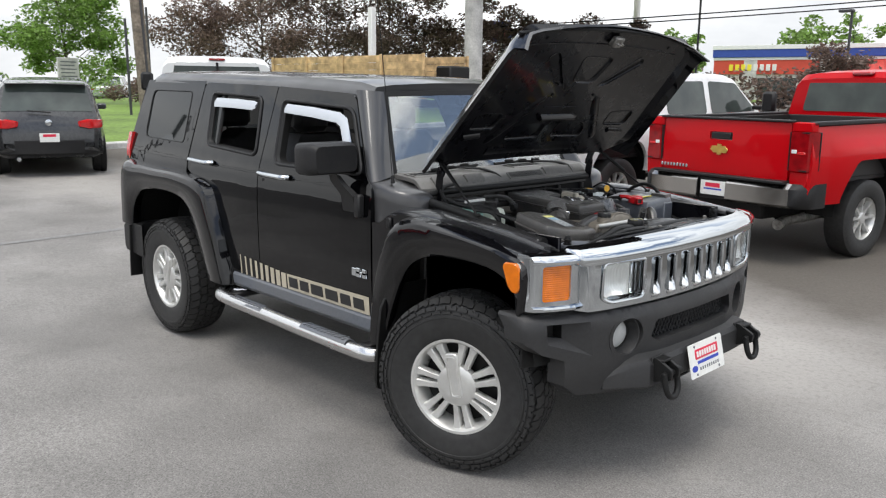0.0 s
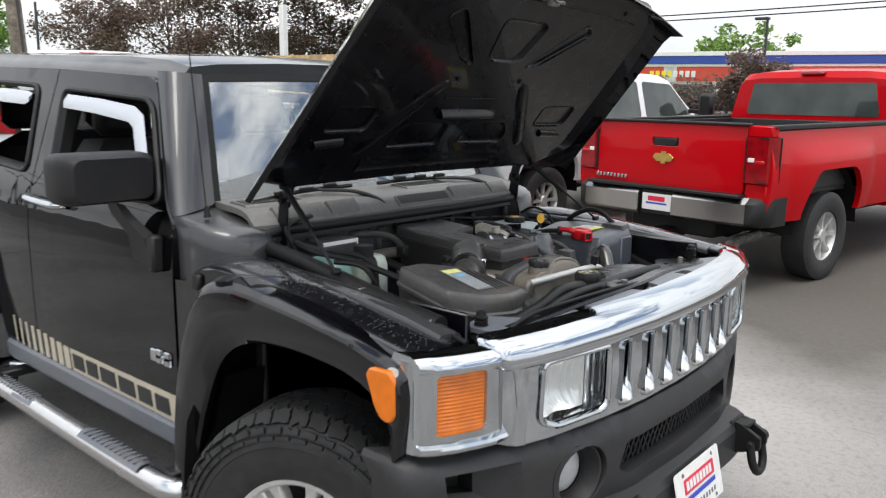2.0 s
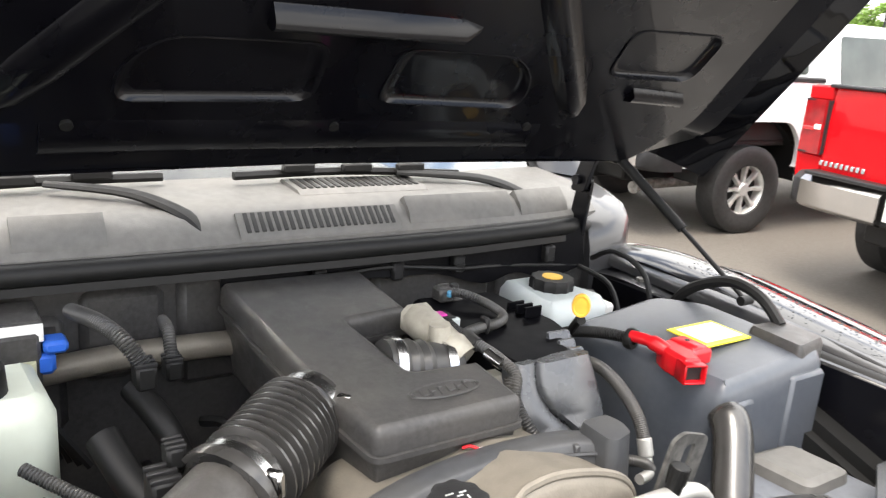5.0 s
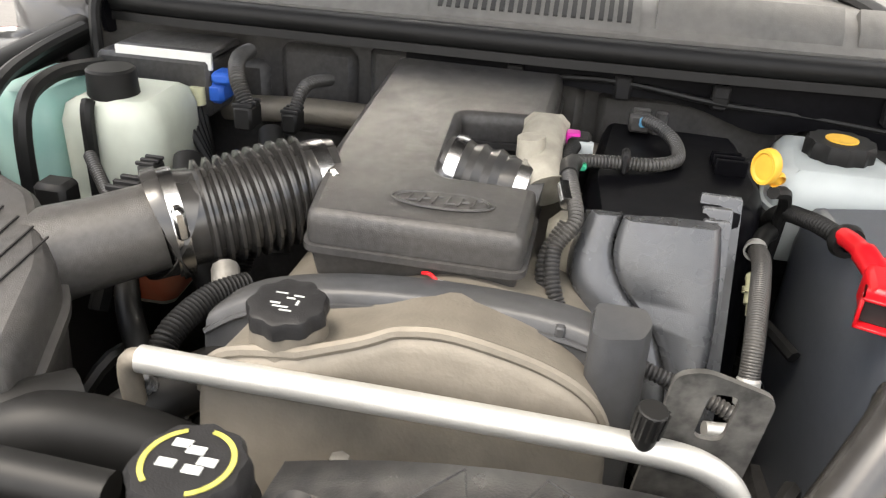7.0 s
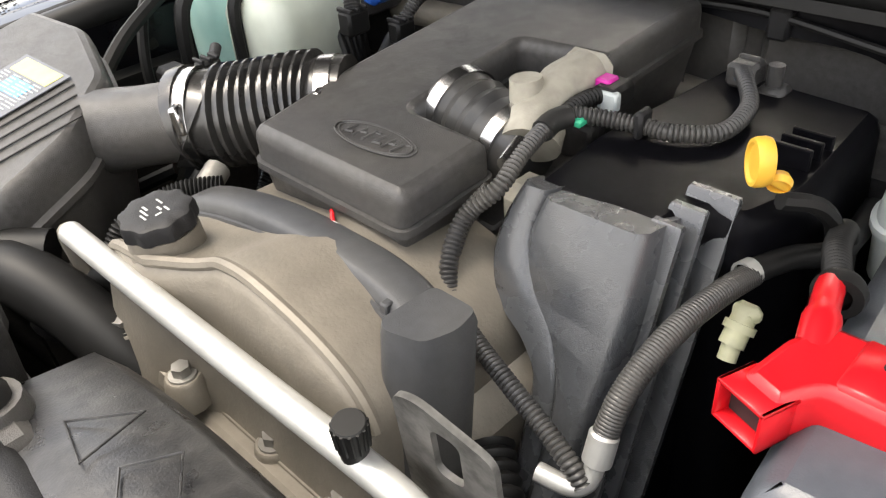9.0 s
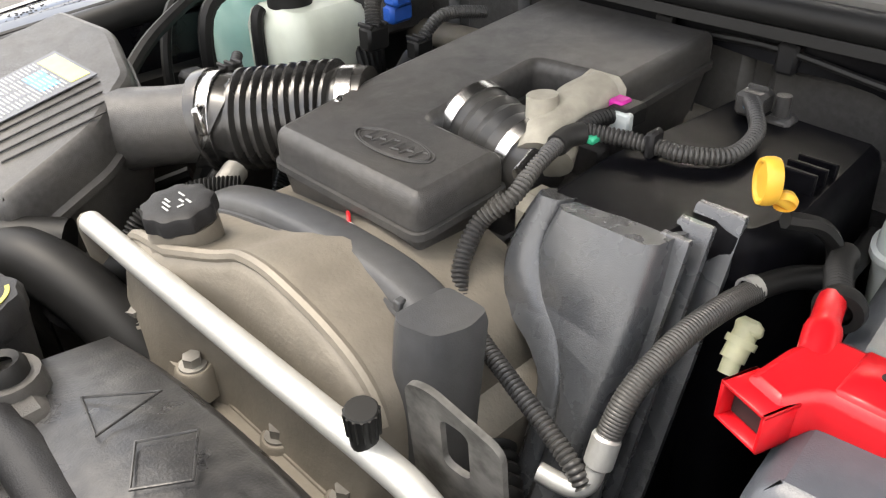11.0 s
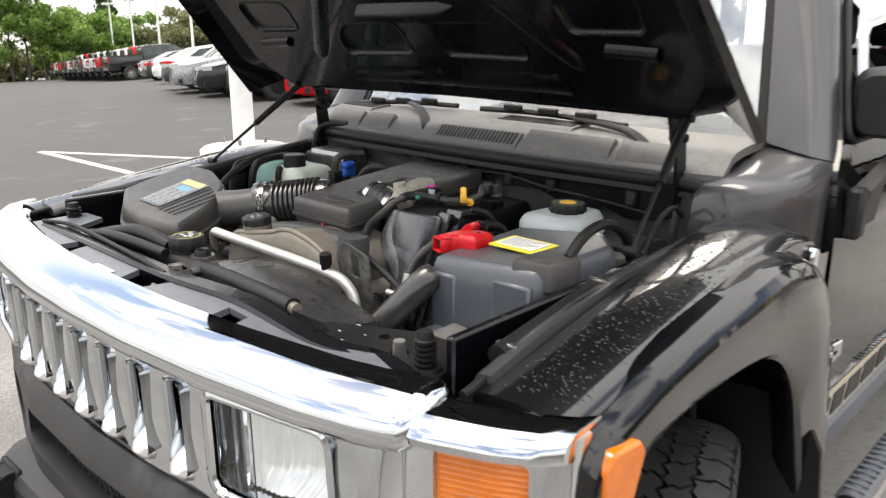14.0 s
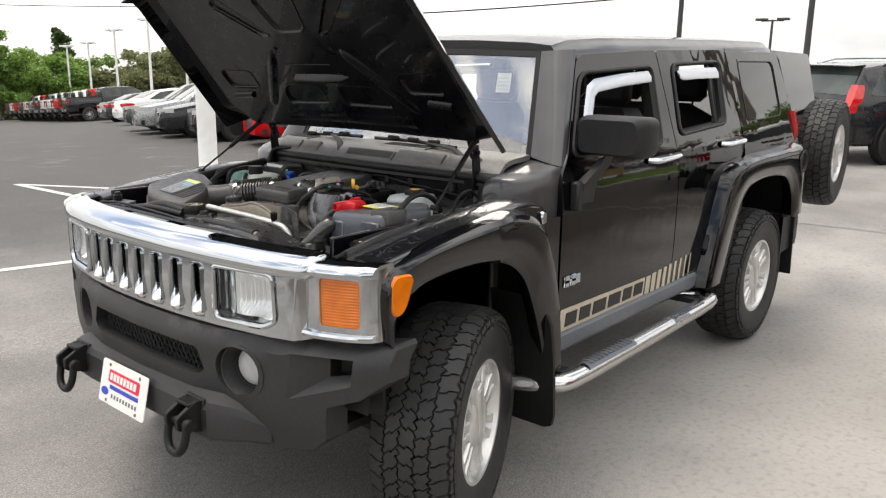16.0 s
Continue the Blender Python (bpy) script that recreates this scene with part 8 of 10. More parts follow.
g = slab(rounded([(0.19, 0.46), (0.20, 0.57), (0.30, 0.58), (0.30, 0.47)], 0.02, 3), [(1.0, 0.0), (1.02, 0.004), (1.026, 0.015)])
part("lower_box_lid", g, COWL_PLASTIC, suv)
# brake fluid reservoir
g = slab(rounded([(-0.305, 0.370), (-0.305, 0.478), (-0.160, 0.512), (-0.130, 0.488), (-0.130, 0.358), (-0.165, 0.345)], 0.02, 3), [(1.03, 0.02), (1.05, 0.004), (1.092, 0.0), (1.094, -0.004), (1.10, -0.004), (1.102, 0.0), (1.128, 0.002), (1.142, 0.012), (1.146, 0.024)], tilt=lambda x, y: 0.012)
res = part("brake_reservoir", g, BRAKE_TANK, suv, "pale brake fluid reservoir", angle=45)
g = Geo()
rings = []
for z, k in ((1.152, 0.94), (1.158, 1.0), (1.172, 1.0), (1.178, 0.93), (1.178, 0.05)):
    rings.append([(-0.220 + (0.040 + 0.0018 * math.cos(12 * a)) * k * math.cos(a), 0.430 + (0.040 + 0.0018 * math.cos(12 * a)) * k * math.sin(a), z) for a in np.linspace(0, 2 * math.pi, 49)[:-1]])
cap_ob = part("reservoir_cap", g.loft(rings), SOFT_RUBBER, res)
part("cap_disc", Geo().cyl((-0.220, 0.430, 1.178), (-0.220, 0.430, 1.1795), 0.019, seg=20), YELLOW, cap_ob)
g = Geo().box(-0.20, -0.165, 0.52, 0.545, 1.09, 1.13, 0.006)
part("connector", g, WHITE_LABEL, res)
g = Geo().box(-0.16, -0.13, 0.505, 0.525, 1.085, 1.105, 0.005)
part("connector", g, RED_PLASTIC, res)
g = Geo().cyl((-0.19, 0.57, 1.02), (-0.19, 0.57, 1.09), 0.035, 0.03, 14)
g.box(-0.25, -0.17, 0.54, 0.61, 1.0, 1.06, 0.01)
part("valve_block", g, OLD_STEEL, suv)
for pth in ([(-0.18, 0.53, 1.10), (-0.14, 0.56, 1.12), (-0.12, 0.60, 1.10), (-0.14, 0.63, 1.02)], [(-0.20, 0.60, 1.08), (-0.26, 0.62, 1.13), (-0.33, 0.60, 1.15)], [(-0.34, 0.645, 1.16), (-0.28, 0.65, 1.19), (-0.20, 0.655, 1.16), (-0.16, 0.65, 1.06)], [(-0.16, 0.52, 1.09), (-0.11, 0.55, 1.10), (-0.08, 0.61, 1.09)]):
    part("brake_line", hose(pth, 0.0055, 8), SOFT_RUBBER, suv)
# washer hose at the passenger's side of the cowl and bolts along the inner fenders
part("washer_hose", hose([(-0.30, -0.60, 1.10), (-0.32, -0.615, 1.18), (-0.345, -0.62, 1.235), (-0.36, -0.58, 1.255), (-0.37, -0.50, 1.262)], 0.009, 8), SOFT_RUBBER, suv)
for s in (-1, 1):
    for x in (-0.25, -0.05, 0.15, 0.33):
        z = lerp(FENDER_TOP, x) - 0.034
        part("bolt", Geo().cyl((x, s * 0.70, z - 0.004), (x, s * 0.70, z + 0.008), 0.009, seg=6), OLD_STEEL, suv)
# hidden wiring clutter between the parts
rr = random.Random(11)
g = Geo()
for k in range(34):
    x, y = rr.uniform(-0.30, 0.36), rr.choice((rr.uniform(-0.40, -0.15), rr.uniform(0.30, 0.36), rr.uniform(-0.62, -0.40)))
    p = Vector((x, y, rr.uniform(0.86, 0.99)))
    q = p + Vector((rr.uniform(-0.12, 0.12), rr.uniform(-0.10, 0.10), rr.uniform(-0.05, 0.05)))
    mid = (p + q) / 2 + Vector((0, 0, rr.uniform(0.0, 0.06)))
    g.tube(curve([p, mid, q], 4), rr.uniform(0.006, 0.014), 7)
loom = part("wiring_loom", g, SOFT_RUBBER, suv)
loom["kind"] = "stuff"

# heat shield hanging under the cowl, with a wavy lower edge
low = [(0.62, 1.150), (0.52, 1.132), (0.44, 1.150), (0.36, 1.138), (0.26, 1.165), (0.16, 1.172), (0.04, 1.178), (-0.14, 1.182)]
g = Geo().loft([[(-0.350, y, 1.225), (-0.346, y, 1.20), (-0.338 - 0.004 * math.sin(30 * y), y, z), (-0.344 - 0.004 * math.sin(30 * y), y, z), (-0.356, y, 1.225)] for y, z in [(p.x, p.y) for p in curve([(a, b, 0) for a, b in low], 4)]])
part("heat_shield", g, GLOSS_COVER, bay, "thin black heat shield under the cowl")
for y, z in ((0.30, 1.178), (0.02, 1.195)):
    clip_ = part("shield_clip", Geo().box(-0.338, -0.326, y - 0.011, y + 0.011, z - 0.006, z + 0.006, 0.002), SOFT_RUBBER, bay)
# plugs beside the coolant tank and the air duct
for x, y, z, w in ((0.075, -0.335, 1.125, 0.020), (0.055, -0.318, 1.150, 0.014), (-0.15, -0.300, 1.150, 0.018), (-0.19, -0.255, 1.135, 0.016)):
    plug = part("sensor_plug", Geo().box(x - w, x + w, y - w * 0.7, y + w * 0.7, z - w, z + w * 0.8, 0.004), SOFT_RUBBER, suv)
    for k in range(3):
        part("plug_rib", Geo().box(x - w * 0.8 + k * w * 0.7, x - w * 0.5 + k * w * 0.7, y - w * 0.75, y + w * 0.75, z + w * 0.7, z + w * 1.0, 0.001), BLACK_TRIM, plug)
for pth, r in (([(0.075, -0.335, 1.11), (0.06, -0.36, 1.09), (0.02, -0.40, 1.10), (-0.03, -0.45, 1.12)], 0.007), ([(-0.15, -0.30, 1.16), (-0.17, -0.32, 1.19), (-0.22, -0.34, 1.20), (-0.30, -0.36, 1.19)], 0.010), ([(-0.19, -0.255, 1.14), (-0.23, -0.25, 1.17), (-0.30, -0.24, 1.16)], 0.008), ([(0.28, -0.215, 1.06), (0.262, -0.205, 1.03), (0.27, -0.18, 0.99)], 0.009)):
    part("harness", conduit(pth, r), CONDUIT, suv)
for a, b in (((0.20, -0.17, 1.03), (0.33, -0.24, 0.98)), ((0.30, -0.26, 1.05), (0.36, -0.30, 1.02))):
    part("radiator_hose", hose([a, tuple((p + q) / 2 + d for p, q, d in zip(a, b, (0.02, -0.02, 0.02))), b], 0.026, 14), SOFT_RUBBER, suv)


# ---- other vehicles ----
def paint(name, rgb, rough=0.28, metal=0.0):
    return material(name, rgb, rough, metal, spec=0.2, coat=0.7, stain=0.04, stain_scale=2.0, stain_colour=(0.2, 0.19, 0.17), rough_vary=0.05)


RED_PAINT = material("red_car_paint", (0.47, 0.002, 0.006), 0.35, spec=0.06, coat=0.28, stain=0.04, stain_scale=2.0, stain_colour=(0.2, 0.05, 0.05), rough_vary=0.05)
DARK_LENS = material("dark_red_lens", (0.26, 0.004, 0.007), 0.1, coat=0.5, vary=0.25, grain=14)
WHITE_PAINT = paint("white_car_paint", (0.72, 0.73, 0.72))
GREY_PAINT = paint("grey_car_paint", (0.045, 0.047, 0.050), metal=0.2)
SILVER_PAINT = paint("silver_car_paint", (0.34, 0.36, 0.36), metal=0.5)
DARK_PAINT = paint("dark_car_paint", (0.012, 0.013, 0.016))
SLATE_PAINT = paint("slate_car_paint", (0.055, 0.068, 0.070), metal=0.5)
WINE_PAINT = paint("dark_red_car_paint", (0.30, 0.012, 0.02))
CAR_GLASS = material("car_window_glass", (0.035, 0.045, 0.042), 0.03, spec=0.6, stain=0.3, stain_scale=2.0, stain_colour=(0.16, 0.19, 0.17))
PLAIN_TYRE = plain_tyre_mesh(0.40, 0.125, 0.225, "plain_tyre")


def spoke_rim(count, r=0.235, name="plain_rim"):
    g = Geo()
    at = pose(0, 0, 0, -90, 0, 0)
    g.turn([(r - 0.03, -0.05), (r - 0.02, 0.06), (r, 0.095), (r + 0.004, 0.10), (r - 0.008, 0.104), (r - 0.02, 0.08)], 32, at)
    g.turn([(0.0, 0.085), (0.05, 0.085), (0.065, 0.07), (0.065, 0.0)], 20, at)
    me = g.mesh(name, ALLOY)
    rings = [[Vector((rr, y, z)) for y, z in ((0.03, -t), (h, -t * 0.7), (h, t * 0.7), (0.03, t))] for rr, h, t in ((0.05, 0.075, 0.020), (0.13, 0.070, 0.016), (r - 0.01, 0.085, 0.026))]
    return me, Geo().loft(rings).mesh("spoke", ALLOY), count


RIM5, RIM8 = spoke_rim(5), spoke_rim(8, name="truck_rim")
DARK_DISC = Geo().turn([(0.0, 0.0), (0.21, 0.0), (0.21, -0.02)], 24, pose(0, 0, 0, -90, 0, 0)).mesh("wheel_back", SOFT_RUBBER)


def add_wheels(ob, places, scale, rim):
    for x, y in places:
        m = Matrix.Translation((x, y, 0.40 * scale)) @ (Matrix() if y > 0 else pose(0, 0, 0, 0, 0, 180)) @ Matrix.Diagonal((scale, 1.0, scale, 1))
        wh = part("wheel", rim[0], None, ob, at=m)
        for k in range(rim[2]):
            part("spoke", rim[1], None, wh, at=pose(0, 0, 0, 0, 360 * k / rim[2], 0))
        part("tyre", PLAIN_TYRE, None, wh)
        part("wheel_back", DARK_DISC, None, wh)


def passenger_car(name, label, body_paint, at, length=4.7, width=1.84, height=1.44, wb=2.78, kind="sedan", rim=RIM5, scale=0.82, group=""):
    """A sedan or a tall wagon: nose towards +x, origin on the ground under the middle of the wheelbase."""
    ob = thing(name, label, "car", at, group)
    xr, xf = -length / 2 - 0.02, length / 2 + 0.02
    tall = kind != "sedan"
    hood_z, belt = (1.03, 1.02) if tall else (0.93, 0.93)
    zb = 0.30 if tall else 0.22
    if tall:
        top = [(xf, 0.66), (xf - 0.05, 0.86), (xf - 0.25, hood_z - 0.06), (xf - 1.05, hood_z + 0.04), (xf - 1.85, height - 0.06), (0.1, height), (xr + 0.85, height - 0.03), (xr + 0.42, height - 0.09), (xr + 0.12, 1.06), (xr + 0.03, 0.9), (xr, 0.60)]
    else:
        top = [(xf, 0.55), (xf - 0.06, 0.72), (xf - 0.30, hood_z - 0.13), (xf - 1.25, hood_z + 0.02), (xf - 2.05, height - 0.04), (0.0, height), (xr + 1.55, height - 0.07), (xr + 0.75, 1.06), (xr + 0.18, 1.02), (xr + 0.04, 0.85), (xr, 0.55)]
    top = sorted(top)
    wid = [(xr, 0.78), (xr + 0.15, 0.92), (xr + 0.7, 1.0), (xf - 0.9, 1.0), (xf - 0.25, 0.90), (xf, 0.70)]
    w2 = width / 2
    ztop = lambda x: lerp(top, x)
    half = lambda x: w2 * lerp(wid, x)

    def section(x):
        z1, w = ztop(x), half(x)
        b = min(belt, z1 - 0.03)
        rise = max(0.0, z1 - belt)
        wg = w * (0.965 - 0.30 * rise)
        low = lerp([(xr, zb + 0.18), (xr + 0.25, zb), (xf - 0.3, zb), (xf, zb + 0.06)], x)
        return [(0.0, low), (w * 0.80, low), (w * 0.965, low + 0.05), (w * 0.985, low + 0.12), (w, (low + b) * 0.55), (w * 0.985, b - 0.05), (w * 0.965, b), (wg + 0.012, max(b + 0.002, z1 - 0.075)), (wg * 0.95, z1 - 0.022), (wg * 0.80, z1), (0.0, z1 + 0.012)]

    xs = sorted(set([p[0] for p in top] + list(np.linspace(xr, xf, 22))))
    rings = []
    for x in xs:
        h = section(x)
        rings.append([(x, y, z) for y, z in h] + [(x, -y, z) for y, z in reversed(h[1:-1])])
    part("body", Geo().loft(rings), body_paint, ob, angle=34)
    side_w = lambda z: half(xr + 0.25) * (0.965 - 0.30 * max(0.0, z - belt))
    # glass: side panes, windshield and rear window on the body's own surface
    side_y = lambda x, z: (lambda h: h[6][0] + (h[7][0] - h[6][0]) * (z - h[6][1]) / max(0.02, h[7][1] - h[6][1]))(section(x))
    if tall:
        panes = [[(xf - 1.32, belt + 0.05), (xf - 1.86, height - 0.14), (xf - 2.35, height - 0.10), (xf - 2.35, belt + 0.05)], [(xf - 2.42, belt + 0.05), (xf - 2.42, height - 0.10), (xr + 1.25, height - 0.11), (xr + 1.05, belt + 0.06)], [(xr + 0.98, belt + 0.07), (xr + 1.17, height - 0.11), (xr + 0.80, height - 0.13), (xr + 0.48, belt + 0.12)]]
        front, back = (xf - 1.12, xf - 1.82), (xr + 0.16, xr + 0.42)
    else:
        panes = [[(xf - 1.55, belt + 0.05), (xf - 2.08, height - 0.13), (xf - 2.52, height - 0.10), (xf - 2.52, belt + 0.05)], [(xf - 2.59, belt + 0.05), (xf - 2.59, height - 0.10), (xr + 1.62, height - 0.15), (xr + 1.10, belt + 0.10)]]
        front, back = (xf - 1.30, xf - 2.0), (xr + 0.82, xr + 1.5)
    for s in (-1, 1):
        for pane in panes:
            g = Geo().sheet(rounded(pane, 0.04, 3), [], lambda x, z, w: (x, s * (side_y(x, z) + 0.006 - w), z), 0.004, 0.12)
            part("side_window", g, CAR_GLASS, ob)
    for nm, (x0, x1) in (("windshield", front), ("rear_window", back)):
        rows = []
        for x in np.linspace(x0, x1, 6):
            h = section(x)
            w = h[8][0] * 0.97
            rows.append([(x + (0.004 if nm == "windshield" else -0.004), w * k, ztop(x) + 0.016 - 0.014 * k * k) for k in np.linspace(-1, 1, 9)])
        g = Geo().loft(rows, closed=False, caps=False)
        part(nm, g, CAR_GLASS, ob, recalc=False)
    # arches, wheels, lamps, bumpers
    for x in (wb / 2, -wb / 2):
        for s in (-1, 1):
            g = Geo().turn([(0.0, 0.0), (0.385 * scale / 0.82, 0.0), (0.395 * scale / 0.82, -0.02), (0.395 * scale / 0.82, -0.10)], 28, Matrix.Translation((x, s * (half(x) + 0.003), 0.40 * scale + 0.02)) @ pose(0, 0, 0, -90 * s, 0, 0))
            part("wheel_arch", g, SOFT_RUBBER, ob)
    add_wheels(ob, [(x, s * (half(x) - 0.105)) for x in (wb / 2, -wb / 2) for s in (-1, 1)], scale, rim)
    for s in (-1, 1):
        hz = hood_z - 0.20
        g = Geo().loft([[(xf - 0.06 - dx, s * half(xf - 0.06 - dx) * k, hz + dz) for k, dz in ((kk, -0.04), (kk, 0.07))] + [(xf - 0.10 - dx, s * half(xf - 0.1 - dx) * kk, hz + 0.07), (xf - 0.10 - dx, s * half(xf - 0.1 - dx) * kk, hz - 0.04)] for dx, kk in ((-0.045, 0.60), (0.0, 0.86), (0.12, 0.99), (0.28, 1.004))])
        part("headlamp", g, FROSTED, ob)
        tz = belt - 0.10
        g = Geo().loft([[(xr + dx, s * w2 * kk, tz - 0.07 + cut), (xr + dx - 0.012, s * (w2 * kk + 0.012), tz - 0.05 + cut), (xr + dx - 0.006, s * (w2 * kk + 0.012), tz + 0.075 - cut), (xr + dx + 0.03, s * w2 * kk * 0.97, tz + 0.085 - cut), (xr + dx + 0.08, s * w2 * kk * 0.93, tz)] for dx, kk, cut in ((-0.012, 0.54, 0.03), (-0.008, 0.70, 0.0), (0.012, 0.80, 0.0), (0.14, 0.925, 0.0), (0.34, 0.965, 0.02), (0.44, 0.975, 0.045))])
        if kind == "crossover":
            back_x = lambda z: lerp([(0.60, xr), (0.9, xr + 0.03), (1.06, xr + 0.12), (height - 0.09, xr + 0.42)], z)
            g = Geo().loft([[(back_x(z) - 0.012, s * side_w(z) * k, z), (back_x(z) + 0.01, s * (side_w(z) + 0.008), z), (back_x(z) + ln_, s * (side_w(z) + 0.016), z), (back_x(z) + 0.10, s * side_w(z) * 0.9, z)] for z, k, ln_ in ((0.86, 0.93, 0.16), (0.95, 0.89, 0.20), (1.08, 0.86, 0.20), (1.22, 0.85, 0.17), (1.30, 0.88, 0.12))])
        part("tail_lamp", g, RED_LENS, ob)
    g = Geo().sheet(rrect(-w2 * 0.42, w2 * 0.42, 0.42, hood_z - 0.20, 0.05), [], lambda y, z, w: (xf + 0.012 - 0.10 * (y / w2) ** 2 - max(0.0, z - 0.6) * 0.20 - w, y, z), 0.01, 0.1)
    part("front_grille", g, INK, ob)
    for k in range(5):
        g = Geo().box(-0.012, 0.006, -w2 * 0.40, w2 * 0.40, -0.006, 0.006, 0.003, at=Matrix.Translation((xf + 0.016 - max(0.0, 0.47 + 0.055 * k - 0.6) * 0.2 - 0.012, 0, 0.47 + 0.055 * k)))
        part("grille_bar", g, CHROME, ob)
    g = Geo().loft([[(xf - 0.01 - dx + e, s_ * y, z) for e, z in ((0.02, zb + 0.10), (0.02, zb + 0.20), (-0.05, zb + 0.22), (-0.05, zb + 0.06))] for dx, y, s_ in ((0.18, w2 * 0.88, -1), (0.03, w2 * 0.5, -1), (0.0, 0, 1), (0.03, w2 * 0.5, 1), (0.18, w2 * 0.88, 1))])
    part("front_bumper", g, BLACK_TRIM, ob)
    g = Geo().loft([[(xr - 0.01 + dx + e, s_ * y, z) for e, z in ((-0.02, zb + 0.12), (-0.02, zb + 0.34), (0.05, zb + 0.36), (0.05, zb + 0.08))] for dx, y, s_ in ((0.20, w2 * 0.93, -1), (0.03, w2 * 0.6, -1), (0.0, 0, 1), (0.03, w2 * 0.6, 1), (0.20, w2 * 0.93, 1))])
    part("rear_bumper", g, BLACK_TRIM if tall else body_paint, ob)
    pl = part("rear_plate", Geo().box(xr - 0.045, xr - 0.032, -0.155, 0.155, belt - 0.40, belt - 0.25, 0.004), WHITE_LABEL, ob)
    part("plate_band", Geo().box(xr - 0.047, xr - 0.0452, -0.10, 0.10, belt - 0.31, belt - 0.265), PLATE_RED, pl)
    for s in (-1, 1):
        g = Geo().box(-0.05, 0.06, -0.10, 0.10, -0.06, 0.06, 0.03, at=Matrix.Translation((xf - 1.62 if not tall else xf - 1.42, s * (w2 + 0.09), belt + 0.08)))
        part("door_mirror", g, body_paint, ob)
        for x in ((0.30, -0.75) if not tall else (0.15, -0.85)):
            part("door_handle", Geo().box(x - 0.10, x + 0.08, *sorted((s * half(x) * 0.99, s * (half(x) + 0.025))), belt - 0.13, belt - 0.10, 0.01), body_paint, ob)
        if tall:
            part("roof_rail", Geo().tube([(0.9, s * (w2 - 0.22), height - 0.03), (0.5, s * (w2 - 0.20), height + 0.045), (-1.2, s * (w2 - 0.20), height + 0.03), (-1.6, s * (w2 - 0.22), height - 0.05)], 0.018, 8), CHROME, ob)
    if tall:
        part("spoiler", Geo().loft([[(xr + 0.50 + e, y, height - 0.075 - 0.02 * (y / w2) ** 2 + dz) for e, dz in ((0.0, 0.0), (0.0, 0.028), (-0.25, 0.012), (-0.26, -0.004))] for y in np.linspace(-w2 * 0.70, w2 * 0.70, 7)]), body_paint, ob, angle=40)
        part("rear_wiper", Geo().tube([(xr + 0.07, -0.05, belt + 0.10), (xr + 0.09, 0.32, belt + 0.13)], 0.012, 6), SOFT_RUBBER, ob)
        part("exhaust_tip", Geo().cyl((xr - 0.02, w2 * 0.55, zb + 0.03), (xr + 0.15, w2 * 0.55, zb + 0.03), 0.035), CHROME, ob)
        part("badge", Geo().turn([(0.0, 0.008), (0.045, 0.006), (0.055, 0.0)], 20, Matrix.Translation((xr + 0.015, 0, belt - 0.07)) @ pose(0, 0, 0, 0, -90, 0)), CHROME, ob)
    return ob


